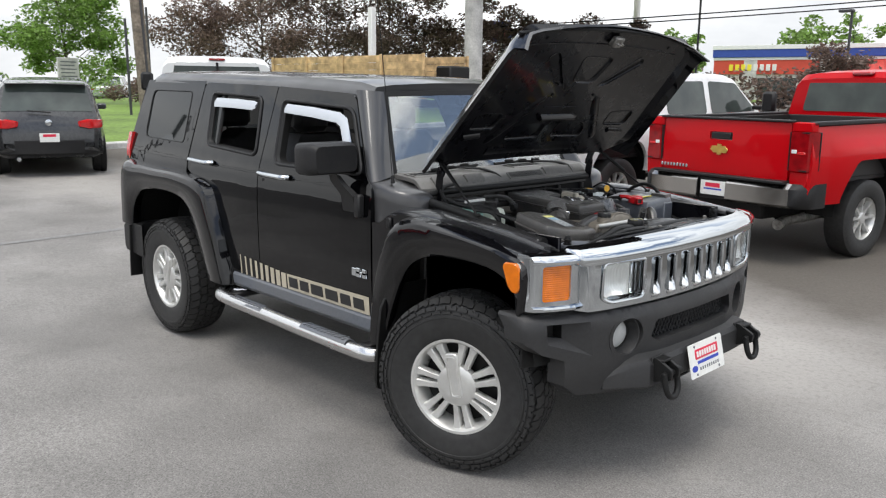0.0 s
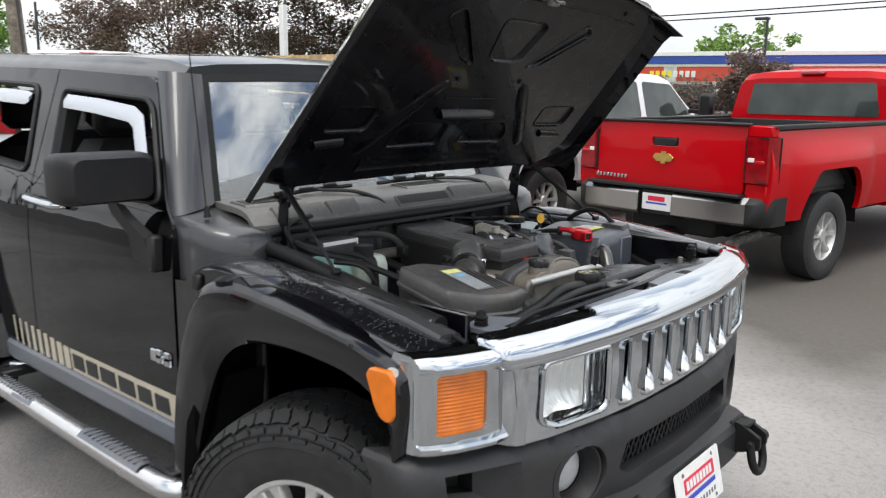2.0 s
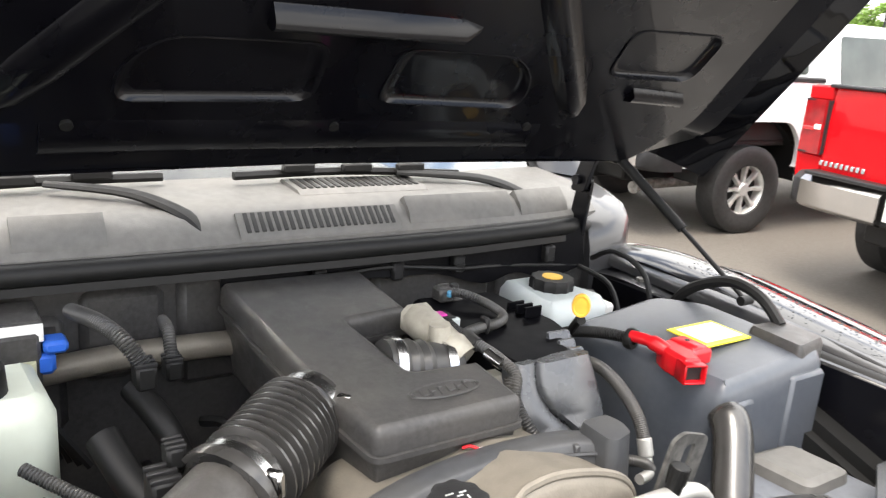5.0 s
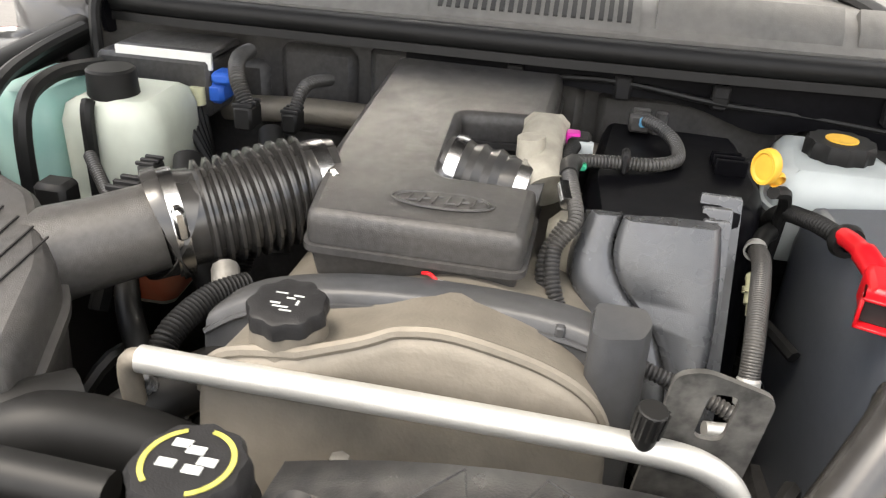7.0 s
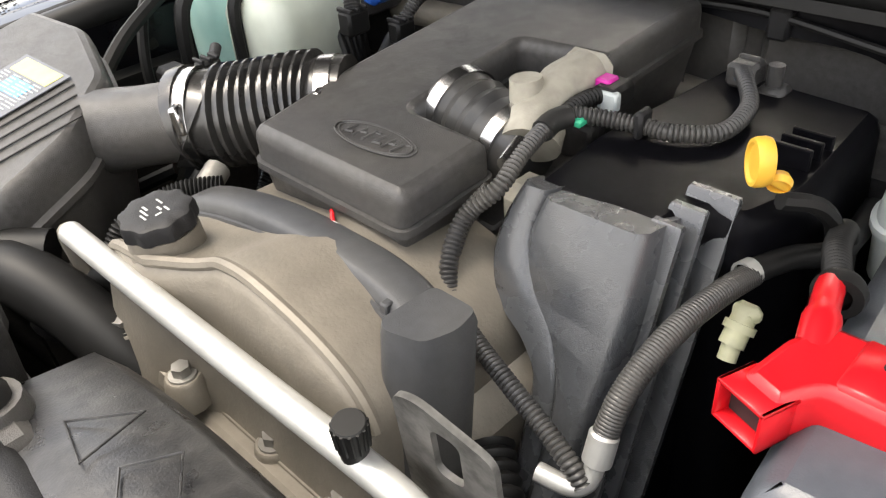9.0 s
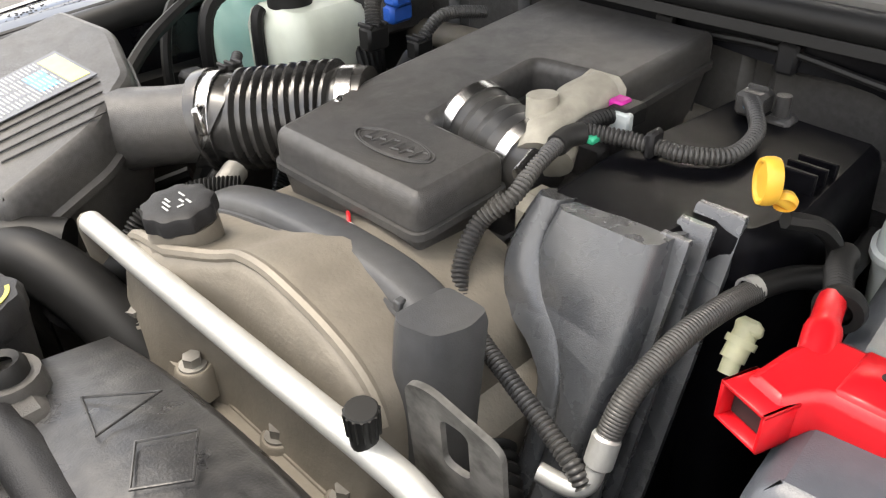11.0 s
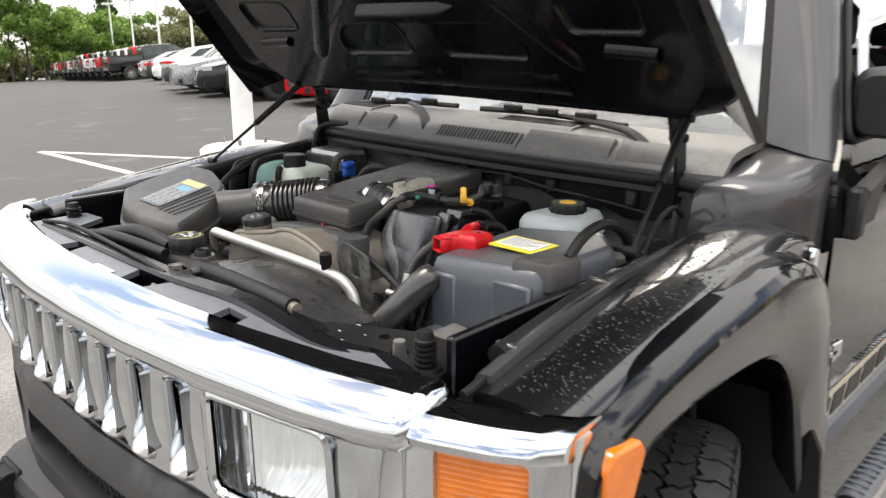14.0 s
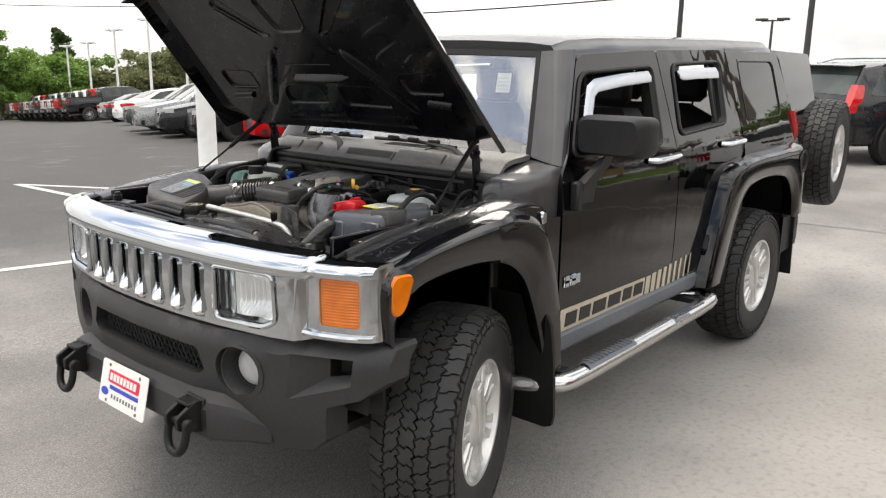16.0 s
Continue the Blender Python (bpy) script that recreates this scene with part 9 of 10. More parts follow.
def pickup(name, label, body_paint, at, crew=False, chrome_bumper=True, tail=True, group=""):
    """A pickup: nose towards +x, origin on the ground under the rear axle."""
    ob = thing(name, label, "pickup truck", at, group)
    wb = 4.0
    bed0, bed1 = -1.12, (0.78 if crew else 1.42)
    w2 = 1.0
    zs, zt = 0.62, 1.40
    side = lambda z: w2 - 0.03 * abs((z - 1.0) / 0.4) ** 2 + 0.012 * math.cos((z - 1.0) * 6)
    haunch = lambda x, z: 0.045 * max(0.0, 1 - (x / 0.80) ** 4) * max(0.0, min(1.0, (1.26 - z) / 0.10))
    arch = rounded([(-0.585, zs - 0.02), (-0.53, 0.82), (-0.38, 1.04), (0.34, 1.04), (0.50, 0.86), (0.56, zs - 0.02)], 0.09)
    arch = [p for p in arch if p[1] > zs]
    outline = [(bed0, zs), (bed0, zt), (bed1, zt), (bed1, zs), (0.56, zs)] + arch[::-1] + [(-0.585, zs)]
    for s in (-1, 1):
        g = Geo().sheet(outline, [], lambda x, z, w: (x, s * (side(z) + haunch(x, z) - w), z), 0.05, 0.05)
        bs = part("bed_side", g, body_paint, ob, angle=30)
        part("bed_rail", Geo().box(bed0 + 0.02, bed1, *sorted((s * 0.90, s * 0.985)), zt - 0.01, zt + 0.035, 0.012), BLACK_TRIM, bs)
        part("inner_panel", Geo().box(bed0, bed1, *sorted((s * 0.87, s * 0.90)), 0.85, zt, 0.005), INK, bs)
        part("wheel_well", Geo().turn([(0.60, -0.30), (0.60, 0.0)], 24, Matrix.Translation((-0.01, s * (w2 - 0.03), 0.48)) @ pose(0, 0, 0, -90 * s, 0, 0), arc=((math.pi, 2 * math.pi) if s > 0 else (0.0, math.pi))), SOFT_RUBBER, bs)
    part("bed_floor", Geo().box(bed0 + 0.02, bed1, -0.88, 0.88, 0.80, 0.86, 0.01), INK, ob)
    part("bed_front", Geo().box(bed1 - 0.05, bed1, -0.90, 0.90, 0.60, zt, 0.01), INK, ob)
    g = Geo().sheet(rrect(-0.77, 0.77, 0.86, 1.43, 0.03), [rrect(-0.14, 0.14, 1.22, 1.30, 0.015)], lambda y, z, w: (bed0 - 0.045 + 0.02 * abs((z - 1.05) / 0.35) ** 3 + 0.03 * (y / 0.8) ** 4 + w, y, z), 0.06, 0.10)
    gate_ = part("tailgate", g, body_paint, ob, angle=30)
    part("gate_cap", Geo().box(bed0 - 0.05, bed0 + 0.02, -0.80, 0.80, 1.425, 1.45, 0.008), BLACK_TRIM, gate_)
    part("gate_handle", Geo().box(bed0 - 0.05, bed0 - 0.01, -0.12, 0.12, 1.225, 1.295, 0.01), BLACK_TRIM, gate_)
    part("gate_badge", Geo().prism([(-0.11, 0.0), (-0.07, 0.035), (-0.025, 0.035), (-0.025, 0.055), (0.025, 0.055), (0.025, 0.035), (0.085, 0.035), (0.11, 0.0), (0.07, -0.035), (0.025, -0.035), (0.025, -0.055), (-0.025, -0.055), (-0.025, -0.035), (-0.085, -0.035)], lambda u, v, w: (bed0 - 0.052 - w, u, 1.12 + v), 0.0, 0.012, 0.002), BADGE_GOLD if tail else CHROME, gate_)
    for k in range(9):
        part("gate_mark", Geo().box(bed0 - 0.054, bed0 - 0.044, 0.40 + k * 0.042, 0.425 + k * 0.042, 0.90, 0.935, 0.002), CHROME, gate_)
    for s in (-1, 1):
        g = Geo().loft([[(x, s * y, z) for x, y in ((bed0 - 0.025, 0.775), (bed0 - 0.045, 0.80), (bed0 - 0.035, 0.975), (bed0 + 0.05, 1.010), (bed0 + 0.13, 1.004), (bed0 + 0.10, 0.90))] for z in (0.965, 0.98, 1.325, 1.34)])
        lamp = part("tail_lamp", g, DARK_LENS, ob, "dark red tail lamp")
        part("lamp_bar", Geo().box(bed0 - 0.0475, bed0 - 0.03, *sorted((s * 0.81, s * 0.865)), 1.135, 1.170, 0.003), WHITE_LABEL, lamp)
        part("lamp_bar", Geo().box(bed0 - 0.0475, bed0 - 0.03, *sorted((s * 0.87, s * 0.955)), 1.125, 1.150, 0.003), RED_LENS, lamp)
        part("lamp_border", Geo().tube([(bed0 + dx, s * y, z) for dx, y, z in ((-0.030, 0.782, 0.972), (-0.030, 0.782, 1.333), (-0.034, 0.97, 1.333), (0.11, 1.008, 1.333), (0.11, 1.008, 0.972), (-0.034, 0.97, 0.972), (-0.030, 0.782, 0.972))], 0.009, 6), SOFT_RUBBER, lamp)
        part("rear_post", Geo().box(bed0 - 0.012, bed0 + 0.10, *sorted((s * 0.775, s * 0.985)), 0.80, 0.968, 0.02), body_paint, ob)
        part("rear_post", Geo().box(bed0 - 0.012, bed0 + 0.10, *sorted((s * 0.775, s * 0.985)), 1.338, 1.43, 0.01), body_paint, ob)
    bump = Geo()
    for s in (-1, 1):
        bump.loft([[(bed0 + dx + e, s * y, z) for e, z in ((-0.06, 0.60), (-0.10, 0.63), (-0.10, 0.79), (-0.04, 0.84), (0.10, 0.84), (0.10, 0.60))] for y, dx in ((0.18, -0.06), (0.5, -0.05), (0.78, -0.02), (0.85, 0.0))])
    rb = part("rear_bumper", bump, PICKUP_CHROME if chrome_bumper else BLACK_TRIM, ob, "chrome rear bumper" if chrome_bumper else "")
    for s in (-1, 1):
        part("bumper_corner", Geo().loft([[(bed0 + dx + e, s * y, z) for e, z in ((-0.06, 0.60), (-0.10, 0.63), (-0.10, 0.79), (-0.04, 0.84), (0.06, 0.84), (0.06, 0.60))] for y, dx in ((0.85, 0.002), (0.94, 0.035), (1.0, 0.12), (1.01, 0.22))]), BLACK_TRIM, rb)
    part("bumper_step", Geo().box(bed0 - 0.14, bed0 + 0.02, -0.80, 0.80, 0.835, 0.865, 0.008), BLACK_TRIM, rb)
    part("bumper_recess", Geo().box(bed0 - 0.10, bed0 + 0.02, -0.20, 0.20, 0.60, 0.83, 0.01), BLACK_TRIM, rb)
    pl = part("rear_plate", Geo().box(bed0 - 0.125, bed0 - 0.115, -0.155, 0.155, 0.645, 0.795, 0.004), WHITE_LABEL, rb)
    part("plate_band", Geo().box(bed0 - 0.127, bed0 - 0.1252, -0.09, 0.09, 0.728, 0.772), PLATE_RED, pl)
    part("plate_band", Geo().box(bed0 - 0.127, bed0 - 0.1252, -0.11, 0.11, 0.70, 0.716), PLATE_BLUE, pl)
    part("exhaust_pipe", Geo().tube([(0.2, -0.62, 0.45), (-0.9, -0.62, 0.42), (-1.05, -0.66, 0.40)], [0.05, 0.05, 0.055], 12), OLD_STEEL, ob)
    part("hitch", Geo().box(bed0 - 0.12, bed0 + 0.3, -0.06, 0.06, 0.38, 0.48, 0.01), SOFT_RUBBER, ob)
    part("frame", Geo().box(-1.0, 4.6, -0.45, 0.45, 0.42, 0.60, 0.02), SOFT_RUBBER, ob)
    part("axle", Geo().tube([(0, -0.8, 0.40), (0, -0.2, 0.40), (0, 0, 0.40), (0, 0.2, 0.40), (0, 0.8, 0.40)], [0.05, 0.05, 0.15, 0.05, 0.05], 12), SOFT_RUBBER, ob)
    # cab and front
    c0 = bed1 + 0.04
    c1 = c0 + (2.25 if crew else 1.75)
    belt, roof = 1.33, 1.93
    nose = c1 + 1.75
    prof = [(c0, roof - 0.08), (c0 + 0.06, roof - 0.01), (c0 + 0.4, roof + 0.02), (c1 - 0.55, roof + 0.01), (c1 - 0.30, roof - 0.06), (c1 + 0.32, belt + 0.02), (c1 + 0.40, belt - 0.03), (nose - 0.25, belt - 0.10), (nose - 0.06, belt - 0.16), (nose, belt - 0.30)]
    ztop = lambda x: lerp(prof, x)

    def section(x):
        z1 = ztop(x)
        b = min(belt, z1 - 0.02)
        rise = max(0.0, z1 - belt)
        w = w2 * lerp([(c0, 0.985), (nose - 0.3, 0.985), (nose, 0.90)], x)
        wg = w * (0.97 - 0.24 * rise)
        return [(0, 0.55), (w * 0.9, 0.55), (w * 0.98, 0.60), (w, 0.95), (w * 0.99, b - 0.06), (w * 0.972, b), (wg + 0.01, max(b + 0.002, z1 - 0.08)), (wg * 0.94, z1 - 0.02), (wg * 0.7, z1), (0, z1 + 0.01)]

    xs = sorted(set([p[0] for p in prof] + list(np.linspace(c0, nose, 20))))
    rings = [[(x, y, z) for y, z in section(x)] + [(x, -y, z) for y, z in reversed(section(x)[1:-1])] for x in xs]
    part("cab", Geo().loft(rings), body_paint, ob, angle=34)
    side_y = lambda x, z: (lambda h: h[5][0] + (h[6][0] - h[5][0]) * (z - h[5][1]) / max(0.02, h[6][1] - h[5][1]))(section(x))
    panes = [[(c1 + 0.12, belt + 0.05), (c1 - 0.34, roof - 0.13), (c1 - 1.02, roof - 0.10), (c1 - 1.02, belt + 0.03)]]
    panes.append([(c1 - 1.14, belt + 0.03), (c1 - 1.14, roof - 0.10), (c0 + 0.22, roof - 0.11), (c0 + 0.20, belt + 0.04)])
    for s in (-1, 1):
        for pane in panes:
            g = Geo().sheet(rounded(pane, 0.05, 3), [], lambda x, z, w: (x, s * (side_y(x, z) + 0.006 - w), z), 0.004, 0.12)
            part("side_window", g, CAR_GLASS, ob)
        for x in (c1 - 1.08, c0 + 0.14, c1 + 0.30):
            part("door_seam", Geo().tube([(x, s * (section(x)[3][0] + 0.001), 0.66), (x, s * (section(x)[3][0] + 0.001), 0.95), (x, s * (section(x)[4][0] + 0.002), belt - 0.05)], 0.005, 5), INK, ob)
        part("door_handle", Geo().box(c1 - 1.02, c1 - 0.82, *sorted((s * 0.975, s * 1.015)), 1.16, 1.20, 0.012), CHROME, ob)
        mm = part("door_mirror", Geo().box(c1 - 0.04, c1 + 0.08, *sorted((s * 1.12, s * 1.34)), 1.36, 1.68, 0.04), BLACK_TRIM, ob)
        part("mirror_arm", Geo().box(c1, c1 + 0.05, *sorted((s * 0.95, s * 1.14)), 1.40, 1.46, 0.012), BLACK_TRIM, mm)
        part("headlamp", Geo().box(nose - 0.14, nose + 0.01, *sorted((s * 0.60, s * 0.90)), 0.88, 1.10, 0.03), LENS, ob)
        g = Geo().turn([(0.0, 0.0), (0.47, 0.0), (0.48, -0.02), (0.48, -0.1)], 28, Matrix.Translation((wb, s * 0.992, 0.42)) @ pose(0, 0, 0, -90 * s, 0, 0))
        part("wheel_arch", g, SOFT_RUBBER, ob)
    rows = [[(x + 0.003, y * k, ztop(x) + 0.015 - 0.012 * k * k) for k in np.linspace(-1, 1, 9)] for x, y in ((c1 + 0.28, 0.80), (c1, 0.76), (c1 - 0.28, 0.70))]
    part("windshield", Geo().loft(rows, closed=False, caps=False), CAR_GLASS, ob, recalc=False)
    g = Geo().sheet(rounded([(-0.74, 1.45), (-0.66, 1.855), (0.66, 1.855), (0.74, 1.45)], 0.05), [], lambda y, z, w: (c0 - 0.008 + 0.02 * (z - 1.4) + w, y, z), 0.006, 0.2)
    rw = part("rear_window", g, CAR_GLASS, ob)
    if crew:
        part("window_frame", Geo().box(c0 - 0.016, c0 + 0.004, -0.02, 0.02, 1.45, 1.855, 0.004), SOFT_RUBBER, rw)
    part("brake_light", Geo().box(c0 - 0.01, c0 + 0.06, -0.13, 0.13, 1.885, 1.922, 0.01), DARK_LENS, ob)
    part("front_bumper", Geo().box(nose - 0.10, nose + 0.12, -0.95, 0.95, 0.55, 0.80, 0.04), CHROME, ob)
    part("front_grille", Geo().box(nose - 0.05, nose + 0.02, -0.58, 0.58, 0.82, 1.14, 0.03), CHROME, ob)
    add_wheels(ob, [(x, s * 0.87) for x in (0, wb) for s in (-1, 1)], 1.02, RIM8)
    return ob


def stand(x, y, heading):
    """A pose on the sloping ground, leaning with it."""
    z = ground_z(x, y)
    c, s = math.cos(radians(heading)), math.sin(radians(heading))
    dx = (ground_z(x + 1.5 * c, y + 1.5 * s) - ground_z(x - 1.5 * c, y - 1.5 * s)) / 3.0
    dy = (ground_z(x - 0.8 * s, y + 0.8 * c) - ground_z(x + 0.8 * s, y - 0.8 * c)) / 1.6
    return pose(x, y, z, 0, 0, heading) @ pose(0, 0, 0, math.degrees(math.atan(dy)), -math.degrees(math.atan(dx)), 0)


pickup("red_pickup", "bright red pickup with chrome bumper and open bed", RED_PAINT, stand(-1.31, 5.70, 80))
pickup("white_pickup", "white work pickup with tall black mirrors", WHITE_PAINT, stand(-4.5, 5.85, 83), crew=True, tail=False)
pickup("white_pickup", "white pickup with wide black tow mirrors seen from behind", WHITE_PAINT, stand(-9.45, 3.1, 153) @ Matrix.Diagonal((1.04, 1.04, 1.09, 1)), crew=True, tail=False)
passenger_car("grey_suv", "dark grey compact SUV with red tail lamps", GREY_PAINT, stand(-14.3, 2.0, 162), 4.43, 1.81, 1.68, 2.60, "tall", scale=0.86)
passenger_car("black_crossover", "black crossover with tall red tail lamps", DARK_PAINT, stand(-14.4, -0.30, 148), 4.8, 1.91, 1.67, 2.80, "crossover", scale=0.90)
passenger_car("silver_crossover", "silver crossover parked beyond the black one", SILVER_PAINT, stand(-19.2, 1.3, 152), 4.8, 1.91, 1.72, 2.80, "crossover", scale=0.90)
ROW = [("red_sedan", "red sedan in the parked row", RED_PAINT, -11.2, "sedan"), ("black_sedan", "black sedan with chrome grille bars", DARK_PAINT, -14.1, "sedan"), ("black_sedan", "black sedan with alloy wheels", DARK_PAINT, -16.95, "sedan"), ("silver_sedan", "light silver sedan in the parked row", SILVER_PAINT, -19.8, "sedan"), ("slate_sedan", "slate green sedan in the parked row", SLATE_PAINT, -22.7, "sedan"), ("white_sedan", "white sedan in the parked row", WHITE_PAINT, -25.9, "sedan"), ("dark_sedan", "dark sedan in the parked row", GREY_PAINT, -28.9, "sedan")]
ROW_AT = [(-11.3, -11.9, -24), (-11.41, -14.52, -24), (-11.66, -16.58, -24), (-12.17, -18.76, -24), (-13.21, -21.22, -24), (-16.9, -29.0, 170), (-20.0, -36.6, 170)]
for i, (nm, lb, pt, y, kd) in enumerate(ROW):
    passenger_car(nm, lb, pt, stand(*ROW_AT[i]), 4.75, 1.84, 1.45, 2.80, kd, group="row of parked cars")
colours = [DARK_PAINT, RED_PAINT, WHITE_PAINT, WHITE_PAINT, GREY_PAINT, SILVER_PAINT, WHITE_PAINT, GREY_PAINT, RED_PAINT, WHITE_PAINT, DARK_PAINT]
words = ["black", "red", "white", "white", "grey", "silver", "white", "grey", "red", "white", "black"]
models = {}
for i, (pt, wd) in enumerate(zip(colours, words)):
    m = stand(-20.4 - 0.58 * i, -44.5 - 2.35 * i, 166)
    if wd in models:
        copy_thing(models[wd], m)
    else:
        models[wd] = pickup(wd + "_pickup", wd + " pickup in the far parked row", pt, m, crew=True, tail=False, chrome_bumper=i % 2 == 0, group="row of parked pickups")
passenger_car("red_sedan", "red sedan parked apart on the lot", WINE_PAINT, stand(0.5, -27.0, 215), 4.7, 1.84, 1.45, 2.8)


# ---- surroundings ----
GRASS = material("mown_grass", (0.135, 0.215, 0.038), 0.8, vary=0.35, grain=9, stain=0.25, stain_scale=0.5, bump=0.02, bump_scale=40)
CONCRETE = material("pale_concrete", (0.48, 0.47, 0.45), 0.75, vary=0.15, grain=20, stain=0.25, stain_scale=2.0, bump=0.002, bump_scale=120)
WHITE_COAT = material("white_painted_steel", (0.78, 0.78, 0.76), 0.45, vary=0.05, grain=10, stain=0.15, stain_scale=3, stain_colour=(0.5, 0.47, 0.42))
LINE_PAINT = material("road_line_paint", (0.62, 0.62, 0.60), 0.6, vary=0.2, grain=30, stain=0.5, stain_scale=6, stain_colour=(0.22, 0.21, 0.2))
WOOD_POLE = material("weathered_pole_wood", (0.20, 0.165, 0.13), 0.8, vary=0.3, grain=14, stain=0.3, stain_scale=4, bump=0.004, bump_scale=60)
PLANK = material("pale_pine_plank", (0.50, 0.34, 0.17), 0.6, vary=0.2, grain=6, stain=0.25, stain_scale=3, per_object=0.12, bump=0.001, bump_scale=60)
BARK = material("bark", (0.09, 0.075, 0.06), 0.85, vary=0.3, grain=12, bump=0.01, bump_scale=40)
LEAF = material("green_leaf", (0.19, 0.31, 0.070), 0.5, per_island=0.45)
LEAF_DARK = material("dark_conifer_leaf", (0.085, 0.135, 0.048), 0.6, per_island=0.45)
LEAF_PLUM = material("purple_brown_leaf", (0.165, 0.115, 0.092), 0.55, per_island=0.5)
LEAF_OLIVE = material("olive_brown_leaf", (0.21, 0.225, 0.105), 0.6, per_island=0.4)


def translucent(m, share=0.4):
    """Lets light pass through thin leaves."""
    nt = m.node_tree
    b = nt.nodes["Principled BSDF"]
    tr = nt.nodes.new("ShaderNodeBsdfTranslucent")
    mix = nt.nodes.new("ShaderNodeMixShader")
    mix.inputs["Fac"].default_value = share
    if b.inputs["Base Color"].links:
        nt.links.new(b.inputs["Base Color"].links[0].from_socket, tr.inputs["Color"])
    nt.links.new(b.outputs["BSDF"], mix.inputs[1])
    nt.links.new(tr.outputs["BSDF"], mix.inputs[2])
    nt.links.new(mix.outputs["Shader"], nt.nodes["Material Output"].inputs["Surface"])


for leaf_m in (LEAF, LEAF_PLUM, LEAF_OLIVE, LEAF_DARK):
    translucent(leaf_m)
DARK_STEEL = material("dark_painted_steel", (0.05, 0.05, 0.055), 0.5, vary=0.1, grain=10)
STORE_WHITE = material("store_wall", (0.66, 0.64, 0.60), 0.6, vary=0.06, grain=3, stain=0.1, stain_scale=0.6)
STORE_RED = material("store_red_band", (0.58, 0.075, 0.045), 0.5, vary=0.06, grain=4)
STORE_BLUE = material("store_blue_band", (0.035, 0.075, 0.33), 0.5, vary=0.06, grain=4)
ROOF_RED = material("red_roof_tile", (0.50, 0.06, 0.045), 0.55, vary=0.15, grain=6, per_object=0.1)


def leaf_cloud(geo, centre, radii, count, size, rnd, hollow=0.35):
    """Small folded leaves through an uneven ellipsoid."""
    vs, fs = [], []
    for _ in range(count):
        while True:
            p = Vector((rnd.uniform(-1, 1), rnd.uniform(-1, 1), rnd.uniform(-1, 1)))
            if hollow < p.length < 1.0:
                break
        lump = 0.78 + 0.42 * noise.noise(Vector((p.x * 2.1 + centre[0], p.y * 2.1 + centre[1], p.z * 2.1)))
        c = Vector((centre[0] + p.x * radii[0] * lump, centre[1] + p.y * radii[1] * lump, centre[2] + p.z * radii[2] * lump))
        a = Vector((rnd.gauss(0, 1), rnd.gauss(0, 1), rnd.gauss(0, 0.6))).normalized()
        b = a.cross(Vector((rnd.gauss(0, 1), rnd.gauss(0, 1), rnd.gauss(0, 1)))).normalized()
        s = size * rnd.uniform(0.6, 1.3)
        n = len(vs)
        vs += [c - a * s, c + b * s * 0.45, c + a * s, c - b * s * 0.45]
        fs += [(n, n + 1, n + 2), (n, n + 2, n + 3)]
    geo.add(vs, fs)


def tree(name, label, x, y, height, spread, leaf, seed, count=2600, size=0.16, bare=0.3, trunk_r=0.16, cone=False):
    rnd = random.Random(seed)
    z0 = ground_z(x, y) - 0.05
    ob = thing(name, label, "tree", Matrix.Translation((x, y, z0)))
    g = Geo()
    top = Vector((rnd.uniform(-0.3, 0.3), rnd.uniform(-0.3, 0.3), height * 0.85))
    g.tube(curve([(0, 0, 0), (0.05, 0.02, height * bare), top], 5), [trunk_r * (1 - 0.085 * i) for i in range(11)], 8)
    tips = []
    for k in range(16):
        t = rnd.uniform(bare * 0.7, 0.8)
        a = rnd.uniform(0, 2 * math.pi)
        base = Vector((top.x * t, top.y * t, height * t))
        reach = spread * rnd.uniform(0.55, 0.95) * ((1.05 - t) if cone else 1.0)
        tip = base + Vector((math.cos(a) * reach, math.sin(a) * reach, height * rnd.uniform(0.06, 0.24)))
        mid = base.lerp(tip, 0.5) + Vector((0, 0, -0.06 * height if cone else 0.04 * height))
        g.tube(curve([base, mid, tip], 3), [trunk_r * 0.42 * (1 - t) + 0.02, trunk_r * 0.3 * (1 - t) + 0.018, 0.02, 0.018, 0.014, 0.01, 0.008], 6)
        tips.append(tip)
        for _ in range(3):
            q = base.lerp(tip, rnd.uniform(0.4, 0.95))
            g.tube([q, q + Vector((rnd.uniform(-1, 1), rnd.uniform(-1, 1), rnd.uniform(0.1, 1.0))) * spread * 0.28], [0.014, 0.006], 5)
    part("trunk", g, BARK, ob)
    g = Geo()
    for tip in tips:
        r = spread * rnd.uniform(0.28, 0.46) * (0.75 if cone else 1.0)
        leaf_cloud(g, tip, (r, r, r * 0.72), count // 20, size, rnd, 0.15)
    leaf_cloud(g, (top.x * 0.6, top.y * 0.6, height * 0.64), (spread * 0.72, spread * 0.72, height * 0.34), count // 4, size, rnd, 0.3)
    part("crown", g, leaf, ob, smooth=False, recalc=False)
    return ob


# parking lines
g_lines = [((-2.95, -10.47), (-3.95, -7.80)), ((-2.95, -10.47), (-2.82, -6.70)), ((-0.30, -4.38), (-1.6, -4.03)), ((-0.30, -4.38), (0.9, -4.7))]
